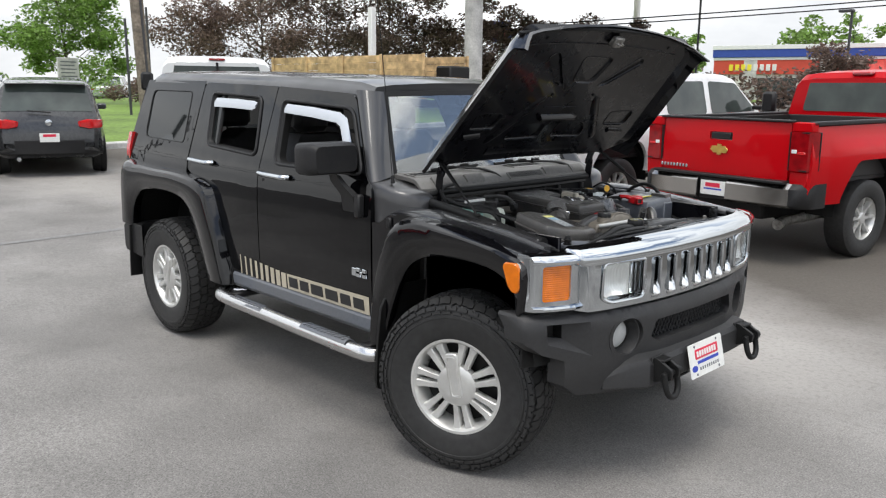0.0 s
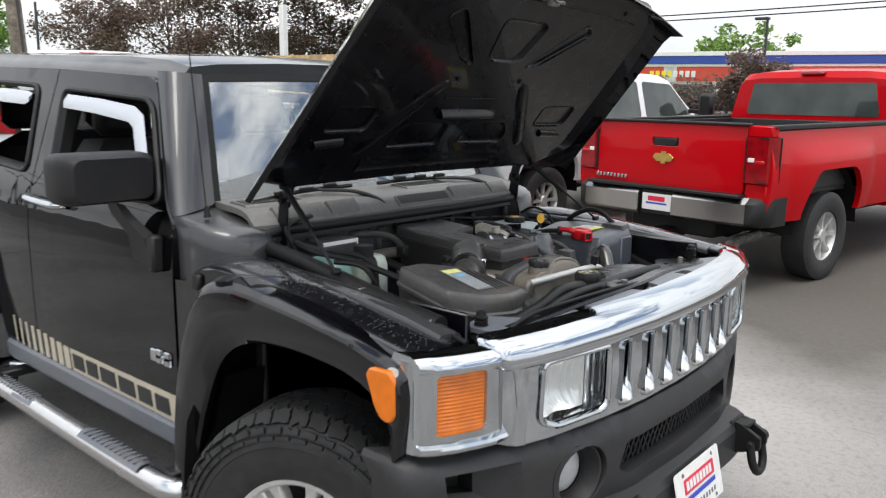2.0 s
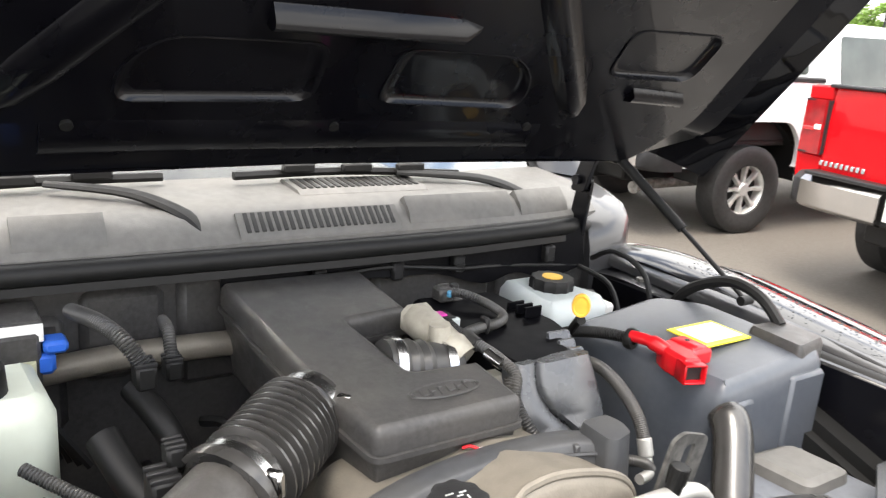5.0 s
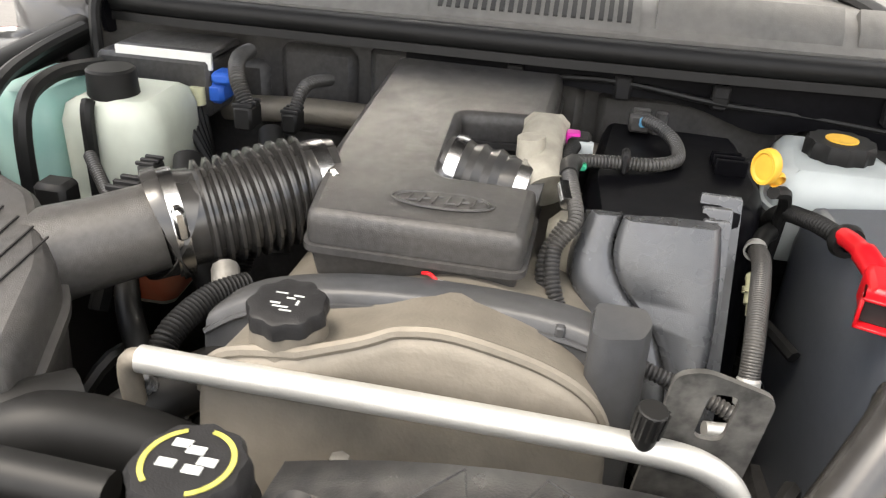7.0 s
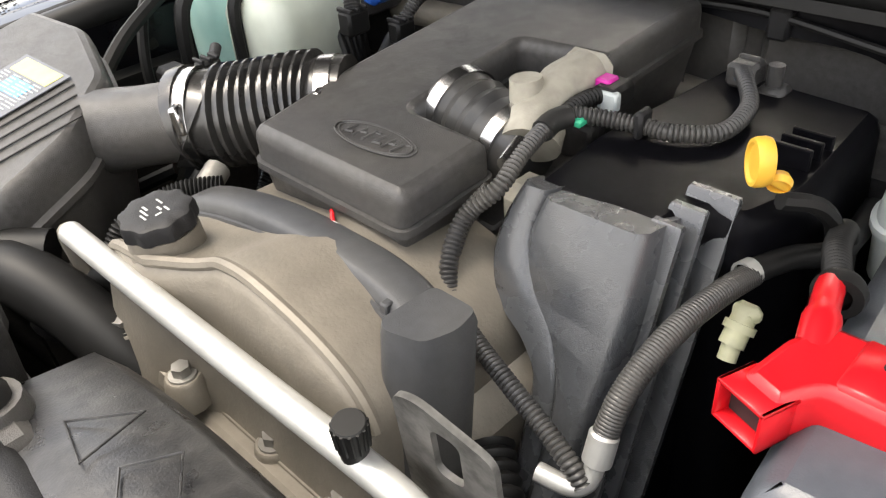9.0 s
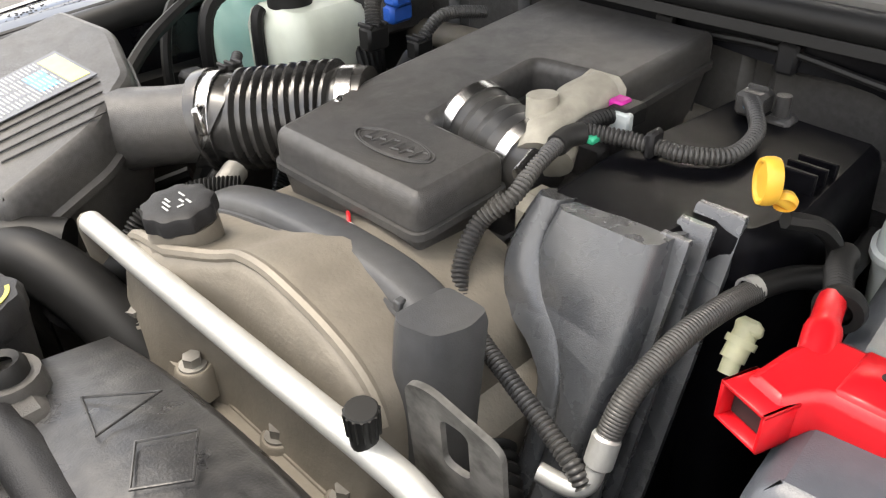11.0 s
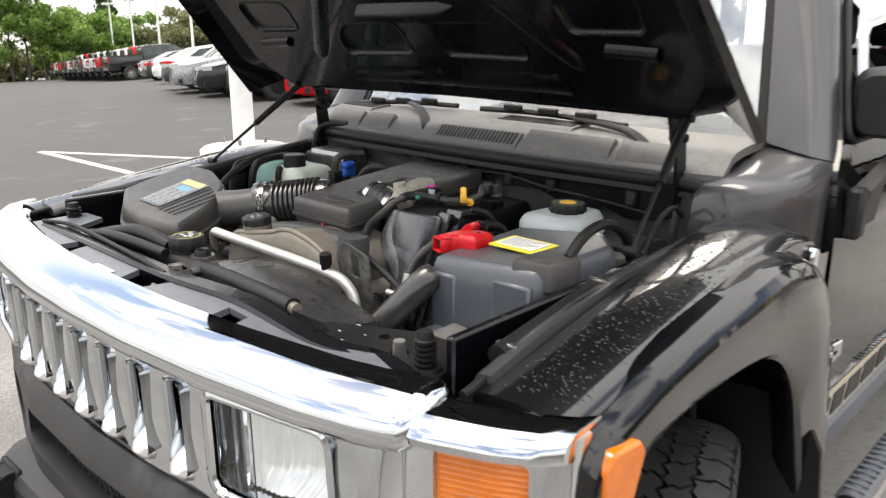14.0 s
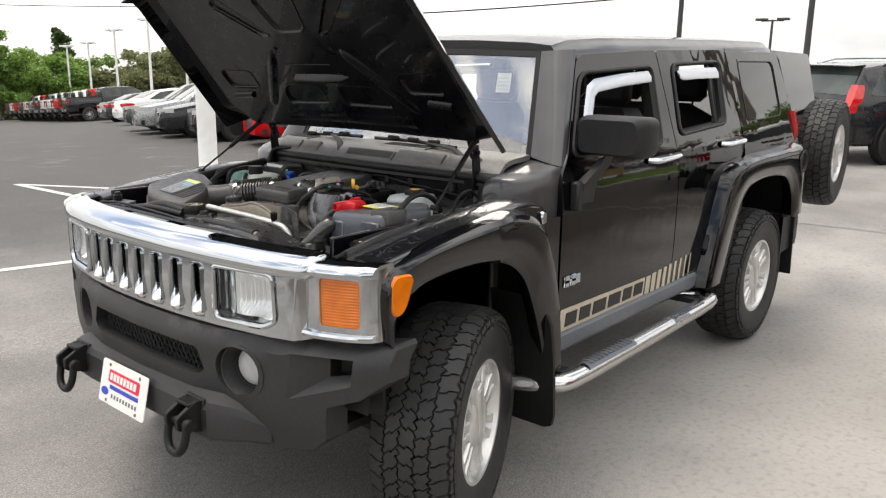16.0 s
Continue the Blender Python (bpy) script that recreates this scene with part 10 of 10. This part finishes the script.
for (x0, y0), (x1, y1) in g_lines:
    d = (Vector((x1, y1)) - Vector((x0, y0))).normalized() * 0.055
    g = Geo()
    rows = []
    for t in np.linspace(0, 1, 8):
        x, y = x0 + (x1 - x0) * t, y0 + (y1 - y0) * t
        rows.append([(x - d.y, y + d.x, ground_z(x - d.y, y + d.x) + 0.004), (x + d.y, y - d.x, ground_z(x + d.y, y - d.x) + 0.004)])
    g.loft(rows, closed=False, caps=False)
    solid("parking_line", g, LINE_PAINT, "worn white parking line on asphalt", "line", kind="structure", recalc=False)
g = Geo()
g.loft([[(-6.9 - 0.05 * math.sin(y), y, ground_z(-6.9, y) + 0.004), (-7.02 - 0.05 * math.sin(y * 1.3), y, ground_z(-7.02, y) + 0.004)] for y in np.linspace(-5, 9, 30)], closed=False, caps=False)
solid("asphalt_seam", g, material("sealed_seam", (0.19, 0.185, 0.18), 0.75, vary=0.2, grain=30), "pale filled seam across the asphalt", "seam", kind="structure", recalc=False)

# light pole on its white concrete base
PB = Vector((-3.2, -5.55))
zb = ground_z(PB.x, PB.y)
pole = thing("light_pole", "white steel light pole on a round concrete base", "pole", Matrix.Translation((PB.x, PB.y, zb)))
part("base", Geo().turn([(0.0, 0.42), (0.41, 0.42), (0.445, 0.395), (0.46, 0.0), (0.46, -0.1)], 40), WHITE_COAT, pole, "white painted concrete base")
part("flange", Geo().box(-0.19, 0.19, -0.19, 0.19, 0.42, 0.455, 0.01), WHITE_COAT, pole)
part("shaft", Geo().cyl((0, 0, 0.45), (0, 0, 8.5), 0.108, 0.09, 20), WHITE_COAT, pole)
for sx in (-1, 1):
    for sy in (-1, 1):
        part("anchor_bolt", Geo().cyl((sx * 0.15, sy * 0.15, 0.45), (sx * 0.15, sy * 0.15, 0.51), 0.018, seg=8), OLD_STEEL, pole)
part("lamp_head", Geo().box(-0.35, 0.35, -0.9, 0.9, 8.45, 8.60, 0.05), WHITE_COAT, pole)


def far_light(x, y, height, mat=WHITE_COAT):
    z = ground_z(x, y)
    ob = thing("lamp_post", "tall slim lamp post over the parked cars", "lamp post", Matrix.Translation((x, y, z)), "lamp posts of the lot")
    part("post", Geo().cyl((0, 0, 0), (0, 0, height), 0.11, 0.075, 10), mat, ob)
    part("arm", Geo().box(-0.04, 0.04, -0.75, 0.75, height - 0.12, height - 0.02, 0.01), mat, ob)
    for s in (-1, 1):
        part("lamp_head", Geo().box(-0.22, 0.22, s * 0.72 - 0.38, s * 0.72 + 0.38, height - 0.06, height + 0.10, 0.03), mat, ob)
    return ob


for (x, y), h in (((-33.5, -74.8), 6.7), ((-33.0, -69.5), 6.6), ((-30.4, -59.6), 6.8), ((-27.7, -49.7), 6.6), ((-30.8, -50.1), 6.3)):
    far_light(x, y, h)
for (x, y), h in (((-34.5, -13.9), 9.5), ((-31.6, -7.24), 9.0)):
    z = ground_z(x, y)
    ob = thing("street_pole", "dark steel pole against the sky", "pole", Matrix.Translation((x, y, z)))
    part("shaft", Geo().cyl((0, 0, 0), (0, 0, h), 0.13, 0.10, 12), DARK_STEEL, ob)
    part("cap", Geo().cyl((0, 0, h), (0, 0, h + 0.05), 0.11, 0.05, 12), DARK_STEEL, ob)
far_light(-54.9, -16.4, 5.0, DARK_STEEL)

# lawn with its kerb, beyond the grey SUV
GX = lambda y: -16.6 - 0.10 * (y - 4.0)
g = Geo()
rows = []
for y in np.linspace(-3.5, 60, 46):
    xs = [GX(y), GX(y) - 0.15, GX(y) - 3, GX(y) - 8, GX(y) - 16, GX(y) - 26, GX(y) - 38]
    rows.append([(xs[0], y, ground_z(xs[0], y) + 0.15)] + [(x, y, ground_z(x, y) + 0.17 + 0.03 * math.sin(x * 0.7 + y)) for x in xs[1:]])
g.loft(rows, closed=False, caps=False)
solid("lawn", g, GRASS, "mown green lawn behind a concrete kerb", "lawn", kind="structure", recalc=False)
g = Geo()
g.loft([[(GX(y) + a, y, ground_z(GX(y), y) + b) for a, b in ((0.10, -0.02), (0.09, 0.12), (0.05, 0.155), (-0.05, 0.16), (-0.06, -0.02))] for y in np.linspace(-3.5, 60, 40)])
solid("kerb", g, CONCRETE, "pale concrete kerb along the lawn", "kerb", kind="structure")

# wooden utility pole with wires
zp = ground_z(-18.6, 5.9)
ob = thing("utility_pole", "weathered wooden utility pole leaning slightly", "pole", Matrix.Translation((-18.6, 5.9, zp)))
part("shaft", Geo().cyl((0, 0, 0), (-0.12, -0.35, 10.5), 0.19, 0.13, 14), WOOD_POLE, ob)
part("conduit", Geo().tube([(0.17, 0.02, 0), (0.12, -0.1, 4), (0.06, -0.25, 8)], 0.035, 8), DARK_STEEL, ob)
part("cross_arm", Geo().box(-0.20, -0.06, -1.5, 0.9, 9.6, 9.75, 0.02), WOOD_POLE, ob)


def sag(a, b, drop, r, name, label):
    a, b = Vector(a), Vector(b)
    pts = [a.lerp(b, t) - Vector((0, 0, 4 * drop * t * (1 - t))) for t in np.linspace(0, 1, 15)]
    solid(name, Geo().tube(pts, r, 6), SOFT_RUBBER, label, "cable")


sag((-30.0, 24.8, 4.75), (12, 43.0, 7.2), 0.35, 0.030, "overhead_cable", "black overhead cable across the sky")
sag((-30.0, 24.8, 4.55), (12, 43.0, 6.95), 0.35, 0.030, "overhead_cable", "black overhead cable across the sky")
sag((-31.0, 24.0, 7.2), (14, 43.5, 9.8), 0.30, 0.018, "overhead_cable", "thin overhead wire across the sky")
sag((-27.0, -26.0, 4.2), (-36.0, -10.0, 5.6), 0.15, 0.035, "overhead_cable", "black overhead cable across the sky")
sag((-27.0, -26.0, 5.0), (-36.0, -10.0, 6.3), 0.15, 0.025, "overhead_cable", "black overhead cable across the sky")
sag((-16.0, -62.0, 5.6), (-40.0, -50.0, 6.6), 0.3, 0.03, "overhead_cable", "thin overhead wire across the sky")

# trees: green maple, plum trees, woods behind the lot
tree("maple_tree", "leafy green tree on the lawn", -40.2, 11.3, 6.6, 3.0, LEAF, 4, 12000, 0.12, 0.18)
for i, (x, y, h, sp) in enumerate(((-34.0, 14.8, 5.6, 2.6), (-32.0, 17.6, 6.4, 3.0), (-30.0, 20.0, 6.8, 3.1), (-27.6, 21.6, 6.2, 2.8), (-25.8, 24.0, 5.0, 2.4), (-24.2, 26.2, 4.6, 2.3), (-21.5, 28.0, 4.6, 2.2), (-19.8, 29.6, 4.3, 2.1))):
    tree("plum_tree", "purple-brown ornamental tree with open twigs", x, y, h, sp, LEAF_PLUM, 20 + i, 10500, 0.085, 0.05, 0.12)
rnd = random.Random(9)
for i in range(16):
    reach, a = 90 + rnd.uniform(-4, 4), radians(-108 - 18 + 15.2 - 0.0342 * (i * 27 - 60))
    x, y = 2.0 + reach * math.cos(a), 2.4 + reach * math.sin(a)
    tall = i == 6
    tree("woodland_tree", "tall tree at the edge of the lot" if tall else "leafy tree at the edge of the lot", x, y, (11.0, 9.6, 8.0, 7.0, 6.6, 6.6, 9.8, 6.0, 4.6, 4.2, 5.2, 5.8, 6.4, 7.2, 7.0, 6.8)[i], (1.9 if tall else 3.0), (LEAF_DARK if tall else LEAF if i < 10 else LEAF_OLIVE), 60 + i, 6000, 0.19, 0.12, 0.2, cone=tall)
for i, (x, y, h) in enumerate(((-64, -4, 2.6), (-60, -1, 2.4), (-75, -25.5, 4.6), (-90, 20, 4.0), (-58.0, 78.0, 8.0), (-48.0, 84.0, 7.4), (-34.0, 88.0, 8.4), (-30.0, 90.0, 8.0))):
    tree("distant_tree", "distant green tree against the sky", x, y, h, 0.42 * h, LEAF, 90 + i, 1500, 0.34, 0.15, 0.2)
tree("dark_shrub_tree", "small purple-leaved tree before the store", -13.6, 40.0, 3.6, 1.9, LEAF_PLUM, 77, 2600, 0.13, 0.15, 0.1)
# hedge strips and shrubs
g = Geo()
rnd = random.Random(2)
for i in range(70):
    t = i / 69
    a = radians(-95 - 33 * t)
    x, y = 2.0 + 98 * math.cos(a), 2.4 + 98 * math.sin(a)
    leaf_cloud(g, (x, y, ground_z(x, y) + 1.5), (2.0, 2.0, 2.2), 420, 0.32, rnd, 0.2)
solid("far_woods", g, LEAF_OLIVE, "mixed olive woods beyond the lot", "woods", kind="stuff", smooth=False, recalc=False)
g = Geo()
for i in range(40):
    x = -45 + 1.1 * i
    y = 26 + 0.62 * i * 0.5 + 6
    leaf_cloud(g, (x, y, ground_z(x, y) + 1.0), (1.6, 1.6, 1.7), 260, 0.16, rnd, 0.2)
solid("brown_hedge", g, LEAF_PLUM, "dense purple-brown hedge under the trees", "hedge", kind="stuff", smooth=False, recalc=False)
for i, (x, y, r, lf) in enumerate(((-50.0, 15.3, 1.6, LEAF), (-51.5, 17.6, 1.4, LEAF), (-46.0, 15.8, 0.9, LEAF_PLUM), (-44.5, 17.0, 1.1, LEAF), (-34, 5.5, 1.1, LEAF_PLUM))):
    g = Geo()
    leaf_cloud(g, (x, y, ground_z(x, y) + 0.17 + r * 0.55), (r, r, r * 0.75), 900, 0.07, rnd, 0.3)
    g.cyl((x, y, ground_z(x, y)), (x, y, ground_z(x, y) + r * 0.6), 0.05)
    solid("shrub", g, lf, "rounded garden shrub on the lawn", "shrub", smooth=False, recalc=False)

# sign, posts, signal
z = ground_z(-35.4, 9.6)
ob = thing("lawn_sign", "pale green sign board on two posts", "sign", Matrix.Translation((-35.4, 9.65, z)) @ pose(0, 0, 0, 0, 0, 20))
bd = part("board", Geo().box(-0.04, 0.04, -0.55, 0.55, 1.35, 2.35, 0.01), CONCRETE, ob)
g = Geo()
for k in range(5):
    g.box(0.041, 0.046, -0.42, 0.42 - 0.1 * (k % 2), 1.5 + k * 0.16, 1.55 + k * 0.16)
part("board_print", g, GREY_PLASTIC, bd)
for s in (-1, 1):
    part("sign_post", Geo().box(-0.03, 0.03, s * 0.5 - 0.04, s * 0.5 + 0.04, 0, 1.4, 0.01), WHITE_COAT, ob)
for x, y, h, r, mat, nm, lb in ((-19.4, 14.3, 4.0, 0.10, WHITE_COAT, "square_post", "white square post on the lot"), (-18.4, 18.3, 9.0, 0.34, CONCRETE, "canopy_column", "thick pale canopy column"), (-29.0, 10.6, 4.2, 0.05, DARK_STEEL, "slim_post", "slim dark post on the lawn"), (-27.0, 8.9, 3.6, 0.05, DARK_STEEL, "slim_post", "slim dark post on the lawn"), (-19.3, 36.5, 8.0, 0.06, DARK_STEEL, "street_pole", "dark steel pole against the sky"), (-23.5, 37.0, 8.0, 0.2, WHITE_COAT, "sign_column", "white sign column"), (-15.0, 46.0, 5.6, 0.08, DARK_STEEL, "lamp_post", "dark lamp post before the store")):
    z = ground_z(x, y)
    g = Geo().cyl((x, y, z), (x, y, z + h), r, r * 0.92, 16) if nm != "square_post" else Geo().box(x - r, x + r, y - r, y + r, z, z + h, 0.01)
    solid(nm, g, mat, lb, "post")
z = ground_z(-15.0, 46.0)
solid("street_lamp", Geo().box(-15.7, -14.9, 45.8, 46.2, z + 5.55, z + 5.7, 0.03), DARK_STEEL, "dark box street lamp on its post", "lamp")
z = ground_z(-18.4, 18.3)
solid("canopy", Geo().box(-30.0, -16.4, 17.0, 36.0, z + 7.0, z + 7.7, 0.05), STORE_WHITE, "flat white filling station canopy", "canopy")
ob = thing("fuel_sign", "blue fuel sign with a red emblem", "sign", Matrix.Translation((-34.4, 37.6, 0)) @ pose(0, 0, 0, 0, 0, -48))
z = ground_z(-34.4, 37.6)
part("board", Geo().box(-0.15, 0.15, -0.65, 0.65, z + 3.9, z + 5.3, 0.03), STORE_BLUE, ob)
part("emblem", Geo().prism([(-0.42, 0), (-0.3, 0.32), (0.3, 0.32), (0.42, 0), (0.3, -0.32), (-0.3, -0.32)], lambda u, v, w: (0.155 + w, u, z + 4.5 + v), 0, 0.02), WHITE_LABEL, ob)
part("emblem_mark", Geo().prism([(-0.26, -0.18), (-0.26, 0.2), (-0.1, 0.2), (0, 0.0), (0.1, 0.2), (0.26, 0.2), (0.26, -0.18), (0.14, -0.18), (0.12, 0.02), (0, -0.16), (-0.12, 0.02), (-0.14, -0.18)], lambda u, v, w: (0.177 + w, u, z + 4.5 + v), 0, 0.01), PLATE_RED, ob)
part("post", Geo().cyl((0, 0, z), (0, 0, z + 4.0), 0.14), WHITE_COAT, ob)

# store with blue and red bands across the road
ST = Matrix.Translation((-26.5, 52.5, ground_z(-20, 54) - 0.2)) @ pose(0, 0, 0, 0, 0, 18)
store = thing("store", "low white store with red and blue bands", "building", ST)
part("wall", Geo().box(0, 46, 0, 14, 0, 3.4, 0.02), STORE_WHITE, store)
part("red_band", Geo().box(-0.1, 46.1, -0.12, 14.1, 2.25, 3.25, 0.02), STORE_RED, store)
part("white_band", Geo().box(-0.14, 46.14, -0.17, 14.14, 3.25, 3.45, 0.02), WHITE_COAT, store)
part("blue_band", Geo().box(-0.2, 46.2, -0.25, 14.2, 3.45, 4.0, 0.02), STORE_BLUE, store)
part("roof_edge", Geo().box(-0.24, 46.24, -0.30, 14.24, 4.0, 4.3, 0.02), WHITE_COAT, store)
for i in range(9):
    x = 3.0 + i * 4.8
    w = part("window", Geo().box(x, x + 2.6, -0.05, 0.05, 0.7, 2.0, 0.01), CAR_GLASS, store)
    part("window_frame", Geo().box(x - 0.08, x + 2.68, -0.03, 0.03, 0.62, 0.70, 0.01), DARK_STEEL, w)
    part("mullion", Geo().box(x + 1.26, x + 1.34, -0.07, 0.0, 0.7, 2.0, 0.005), DARK_STEEL, w)
for x0 in (2.0, 7.0, 22.0):
    part("pilaster", Geo().box(x0, x0 + 0.9, -0.2, 0.05, 0, 3.25, 0.02), CONCRETE, store)
g = Geo().prism([(-2.2, 2.15), (-0.1, 3.2), (-0.1, 2.15)], lambda u, v, w: (w, u, v), 9.0, 26.0, 0.01)
aw = part("awning", g, ROOF_RED, store, "red tiled awning")
for k in range(36):
    x = 9.1 + k * 0.47
    part("tile_rib", Geo().tube([(x, -2.2, 2.18), (x, -0.12, 3.22)], 0.06, 5), ROOF_RED, aw)
for k in range(8):
    part("sign_bar", Geo().box(1.0 + k * 0.42, 1.28 + k * 0.42, -0.22, -0.12, 2.5, 2.95, 0.02), YELLOW_LABEL if k < 4 else WHITE_LABEL, store)
passenger_car("black_sedan", "black sedan parked before the store", DARK_PAINT, stand(-17.5, 46.5, 200), 4.6, 1.82, 1.45, 2.75)
passenger_car("silver_sedan", "silver car waiting on the far road", SILVER_PAINT, stand(-58, 20, 150), 4.6, 1.82, 1.5, 2.75)
passenger_car("white_van", "white car on the far road", WHITE_PAINT, stand(-70, 25.5, 150), 4.9, 1.9, 1.9, 2.9, "tall")
passenger_car("grey_sedan", "grey car on the far road", GREY_PAINT, stand(-66, 22.0, 150), 4.6, 1.82, 1.5, 2.75)

# plank-sided trailer behind the SUV
TR = Matrix.Translation((-19.0, 13.6, ground_z(-18, 14))) @ pose(0, 0, 0, 0, 0, 8)
tr_ob = thing("plank_trailer", "flat trailer with new pine plank sides", "trailer", TR)
part("deck", Geo().box(-3.4, 3.6, -1.1, 1.1, 0.75, 0.90, 0.02), DARK_STEEL, tr_ob)
for s in (-1, 1):
    for row in range(5):
        for k in range(4):
            x0 = -3.35 + k * 1.72
            part("plank", Geo().box(x0, x0 + 1.70, s * 1.06 - 0.02, s * 1.06 + 0.02, 1.22 + row * 0.225, 1.435 + row * 0.225, 0.006), PLANK, tr_ob)
    for k in range(5):
        x0 = -3.35 + k * 1.72
        part("stake", Geo().box(x0 - 0.05, x0 + 0.05, *sorted((s * 1.085, s * 1.13)), 0.80, 2.36, 0.008), PLANK, tr_ob)
add_wheels(tr_ob, [(x, s * 1.0) for x in (-0.5, 0.5) for s in (-1, 1)], 0.85, RIM8)
part("hitch_frame", Geo().box(3.5, 4.1, -0.5, 0.5, 0.95, 2.0, 0.05), SOFT_RUBBER, tr_ob)


# ---- ground ----
ASPHALT = material("worn_asphalt", (0.226, 0.216, 0.205), 0.80, vary=0.42, grain=120, stain=0.20, stain_scale=0.8, bump=0.0016, bump_scale=240, rough_vary=0.10)
nt = ASPHALT.node_tree
bsdf = nt.nodes["Principled BSDF"]
worn = bsdf.inputs["Base Color"].links[0].from_socket
co = nt.nodes.new("ShaderNodeTexCoord")


def blend(colour, fac, rgb):
    """Lays another colour over the asphalt where fac is high."""
    mix = nt.nodes.new("ShaderNodeMix")
    mix.data_type = "RGBA"
    nt.links.new(fac, mix.inputs["Factor"])
    nt.links.new(colour, mix.inputs["A"])
    mix.inputs["B"].default_value = (*rgb, 1)
    return mix.outputs["Result"]


def ramp(src, a, b, hi):
    r = nt.nodes.new("ShaderNodeMapRange")
    r.inputs["From Min"].default_value, r.inputs["From Max"].default_value = a, b
    r.inputs["To Max"].default_value = hi
    nt.links.new(src, r.inputs["Value"])
    return r.outputs["Result"]


def cells(scale, feature="F1"):
    v = nt.nodes.new("ShaderNodeTexVoronoi")
    v.feature = feature
    v.inputs["Scale"].default_value = scale
    nt.links.new(co.outputs["Object"], v.inputs["Vector"])
    return v.outputs["Distance"]


def clouds(scale):
    v = nt.nodes.new("ShaderNodeTexNoise")
    v.inputs["Scale"].default_value = scale
    v.inputs["Detail"].default_value = 6.0
    nt.links.new(co.outputs["Object"], v.inputs["Vector"])
    return v.outputs["Fac"]


# darker asphalt towards the far lot, oil shadows, pale stones in the binder
axes = nt.nodes.new("ShaderNodeSeparateXYZ")
nt.links.new(co.outputs["Object"], axes.inputs["Vector"])
# the darker and lighter areas of asphalt have wandering edges
drift = nt.nodes.new("ShaderNodeMapRange")
drift.inputs["From Min"].default_value, drift.inputs["From Max"].default_value = 0.25, 0.75
drift.inputs["To Min"].default_value, drift.inputs["To Max"].default_value = -1.1, 1.1
nt.links.new(clouds(0.45), drift.inputs["Value"])
across = nt.nodes.new("ShaderNodeMath")
nt.links.new(axes.outputs["Y"], across.inputs[0])
nt.links.new(drift.outputs["Result"], across.inputs[1])
worn = blend(worn, ramp(across.outputs["Value"], -3.2, -6.5, 0.9), (0.066, 0.065, 0.064))
gate_y, gate_x = ramp(across.outputs["Value"], 0.4, 1.5, 1.0), ramp(axes.outputs["X"], 1.6, 0.3, 0.85)
both = nt.nodes.new("ShaderNodeMath")
both.operation = "MULTIPLY"
nt.links.new(gate_y, both.inputs[0])
nt.links.new(gate_x, both.inputs[1])
worn = blend(worn, both.outputs["Value"], (0.36, 0.342, 0.320))
worn = blend(worn, ramp(clouds(0.30), 0.52, 0.70, 0.35), (0.075, 0.070, 0.066))
worn = blend(worn, ramp(clouds(1.7), 0.60, 0.74, 0.28), (0.29, 0.275, 0.255))
worn = blend(worn, ramp(clouds(30.0), 0.50, 0.70, 0.28), (0.085, 0.080, 0.075))
worn = blend(worn, ramp(clouds(5.0), 0.55, 0.75, 0.14), (0.095, 0.088, 0.082))
worn = blend(worn, ramp(cells(34.0), 0.10, 0.05, 0.75), (0.42, 0.40, 0.375))
worn = blend(worn, ramp(cells(150.0), 0.24, 0.10, 0.40), (0.40, 0.385, 0.36))
worn = blend(worn, ramp(cells(9.0), 0.030, 0.015, 0.8), (0.55, 0.53, 0.50))
worn = blend(worn, ramp(across.outputs["Value"], 2.1, 3.8, 0.85), (0.070, 0.060, 0.049))
nt.links.new(worn, bsdf.inputs["Base Color"])
bsdf.inputs["Specular IOR Level"].default_value = 0.25
g = Geo()
axis = sorted({round(v, 3) for v in list(np.linspace(-12, 12, 41)) + [q * sgn for q in (14, 17, 20, 25, 30, 36, 44, 55, 70, 90, 120, 160, 220, 300, 450, 700, 1100, 1600) for sgn in (-1, 1)]})
n = len(axis)
g.add([(x, y, ground_z(x, y)) for x in axis for y in axis], [(i * n + j, i * n + j + 1, (i + 1) * n + j + 1, (i + 1) * n + j) for i in range(n - 1) for j in range(n - 1)])
solid("ground", g, ASPHALT, "worn grey asphalt of a dealer's parking lot", "ground", kind="structure", recalc=False)
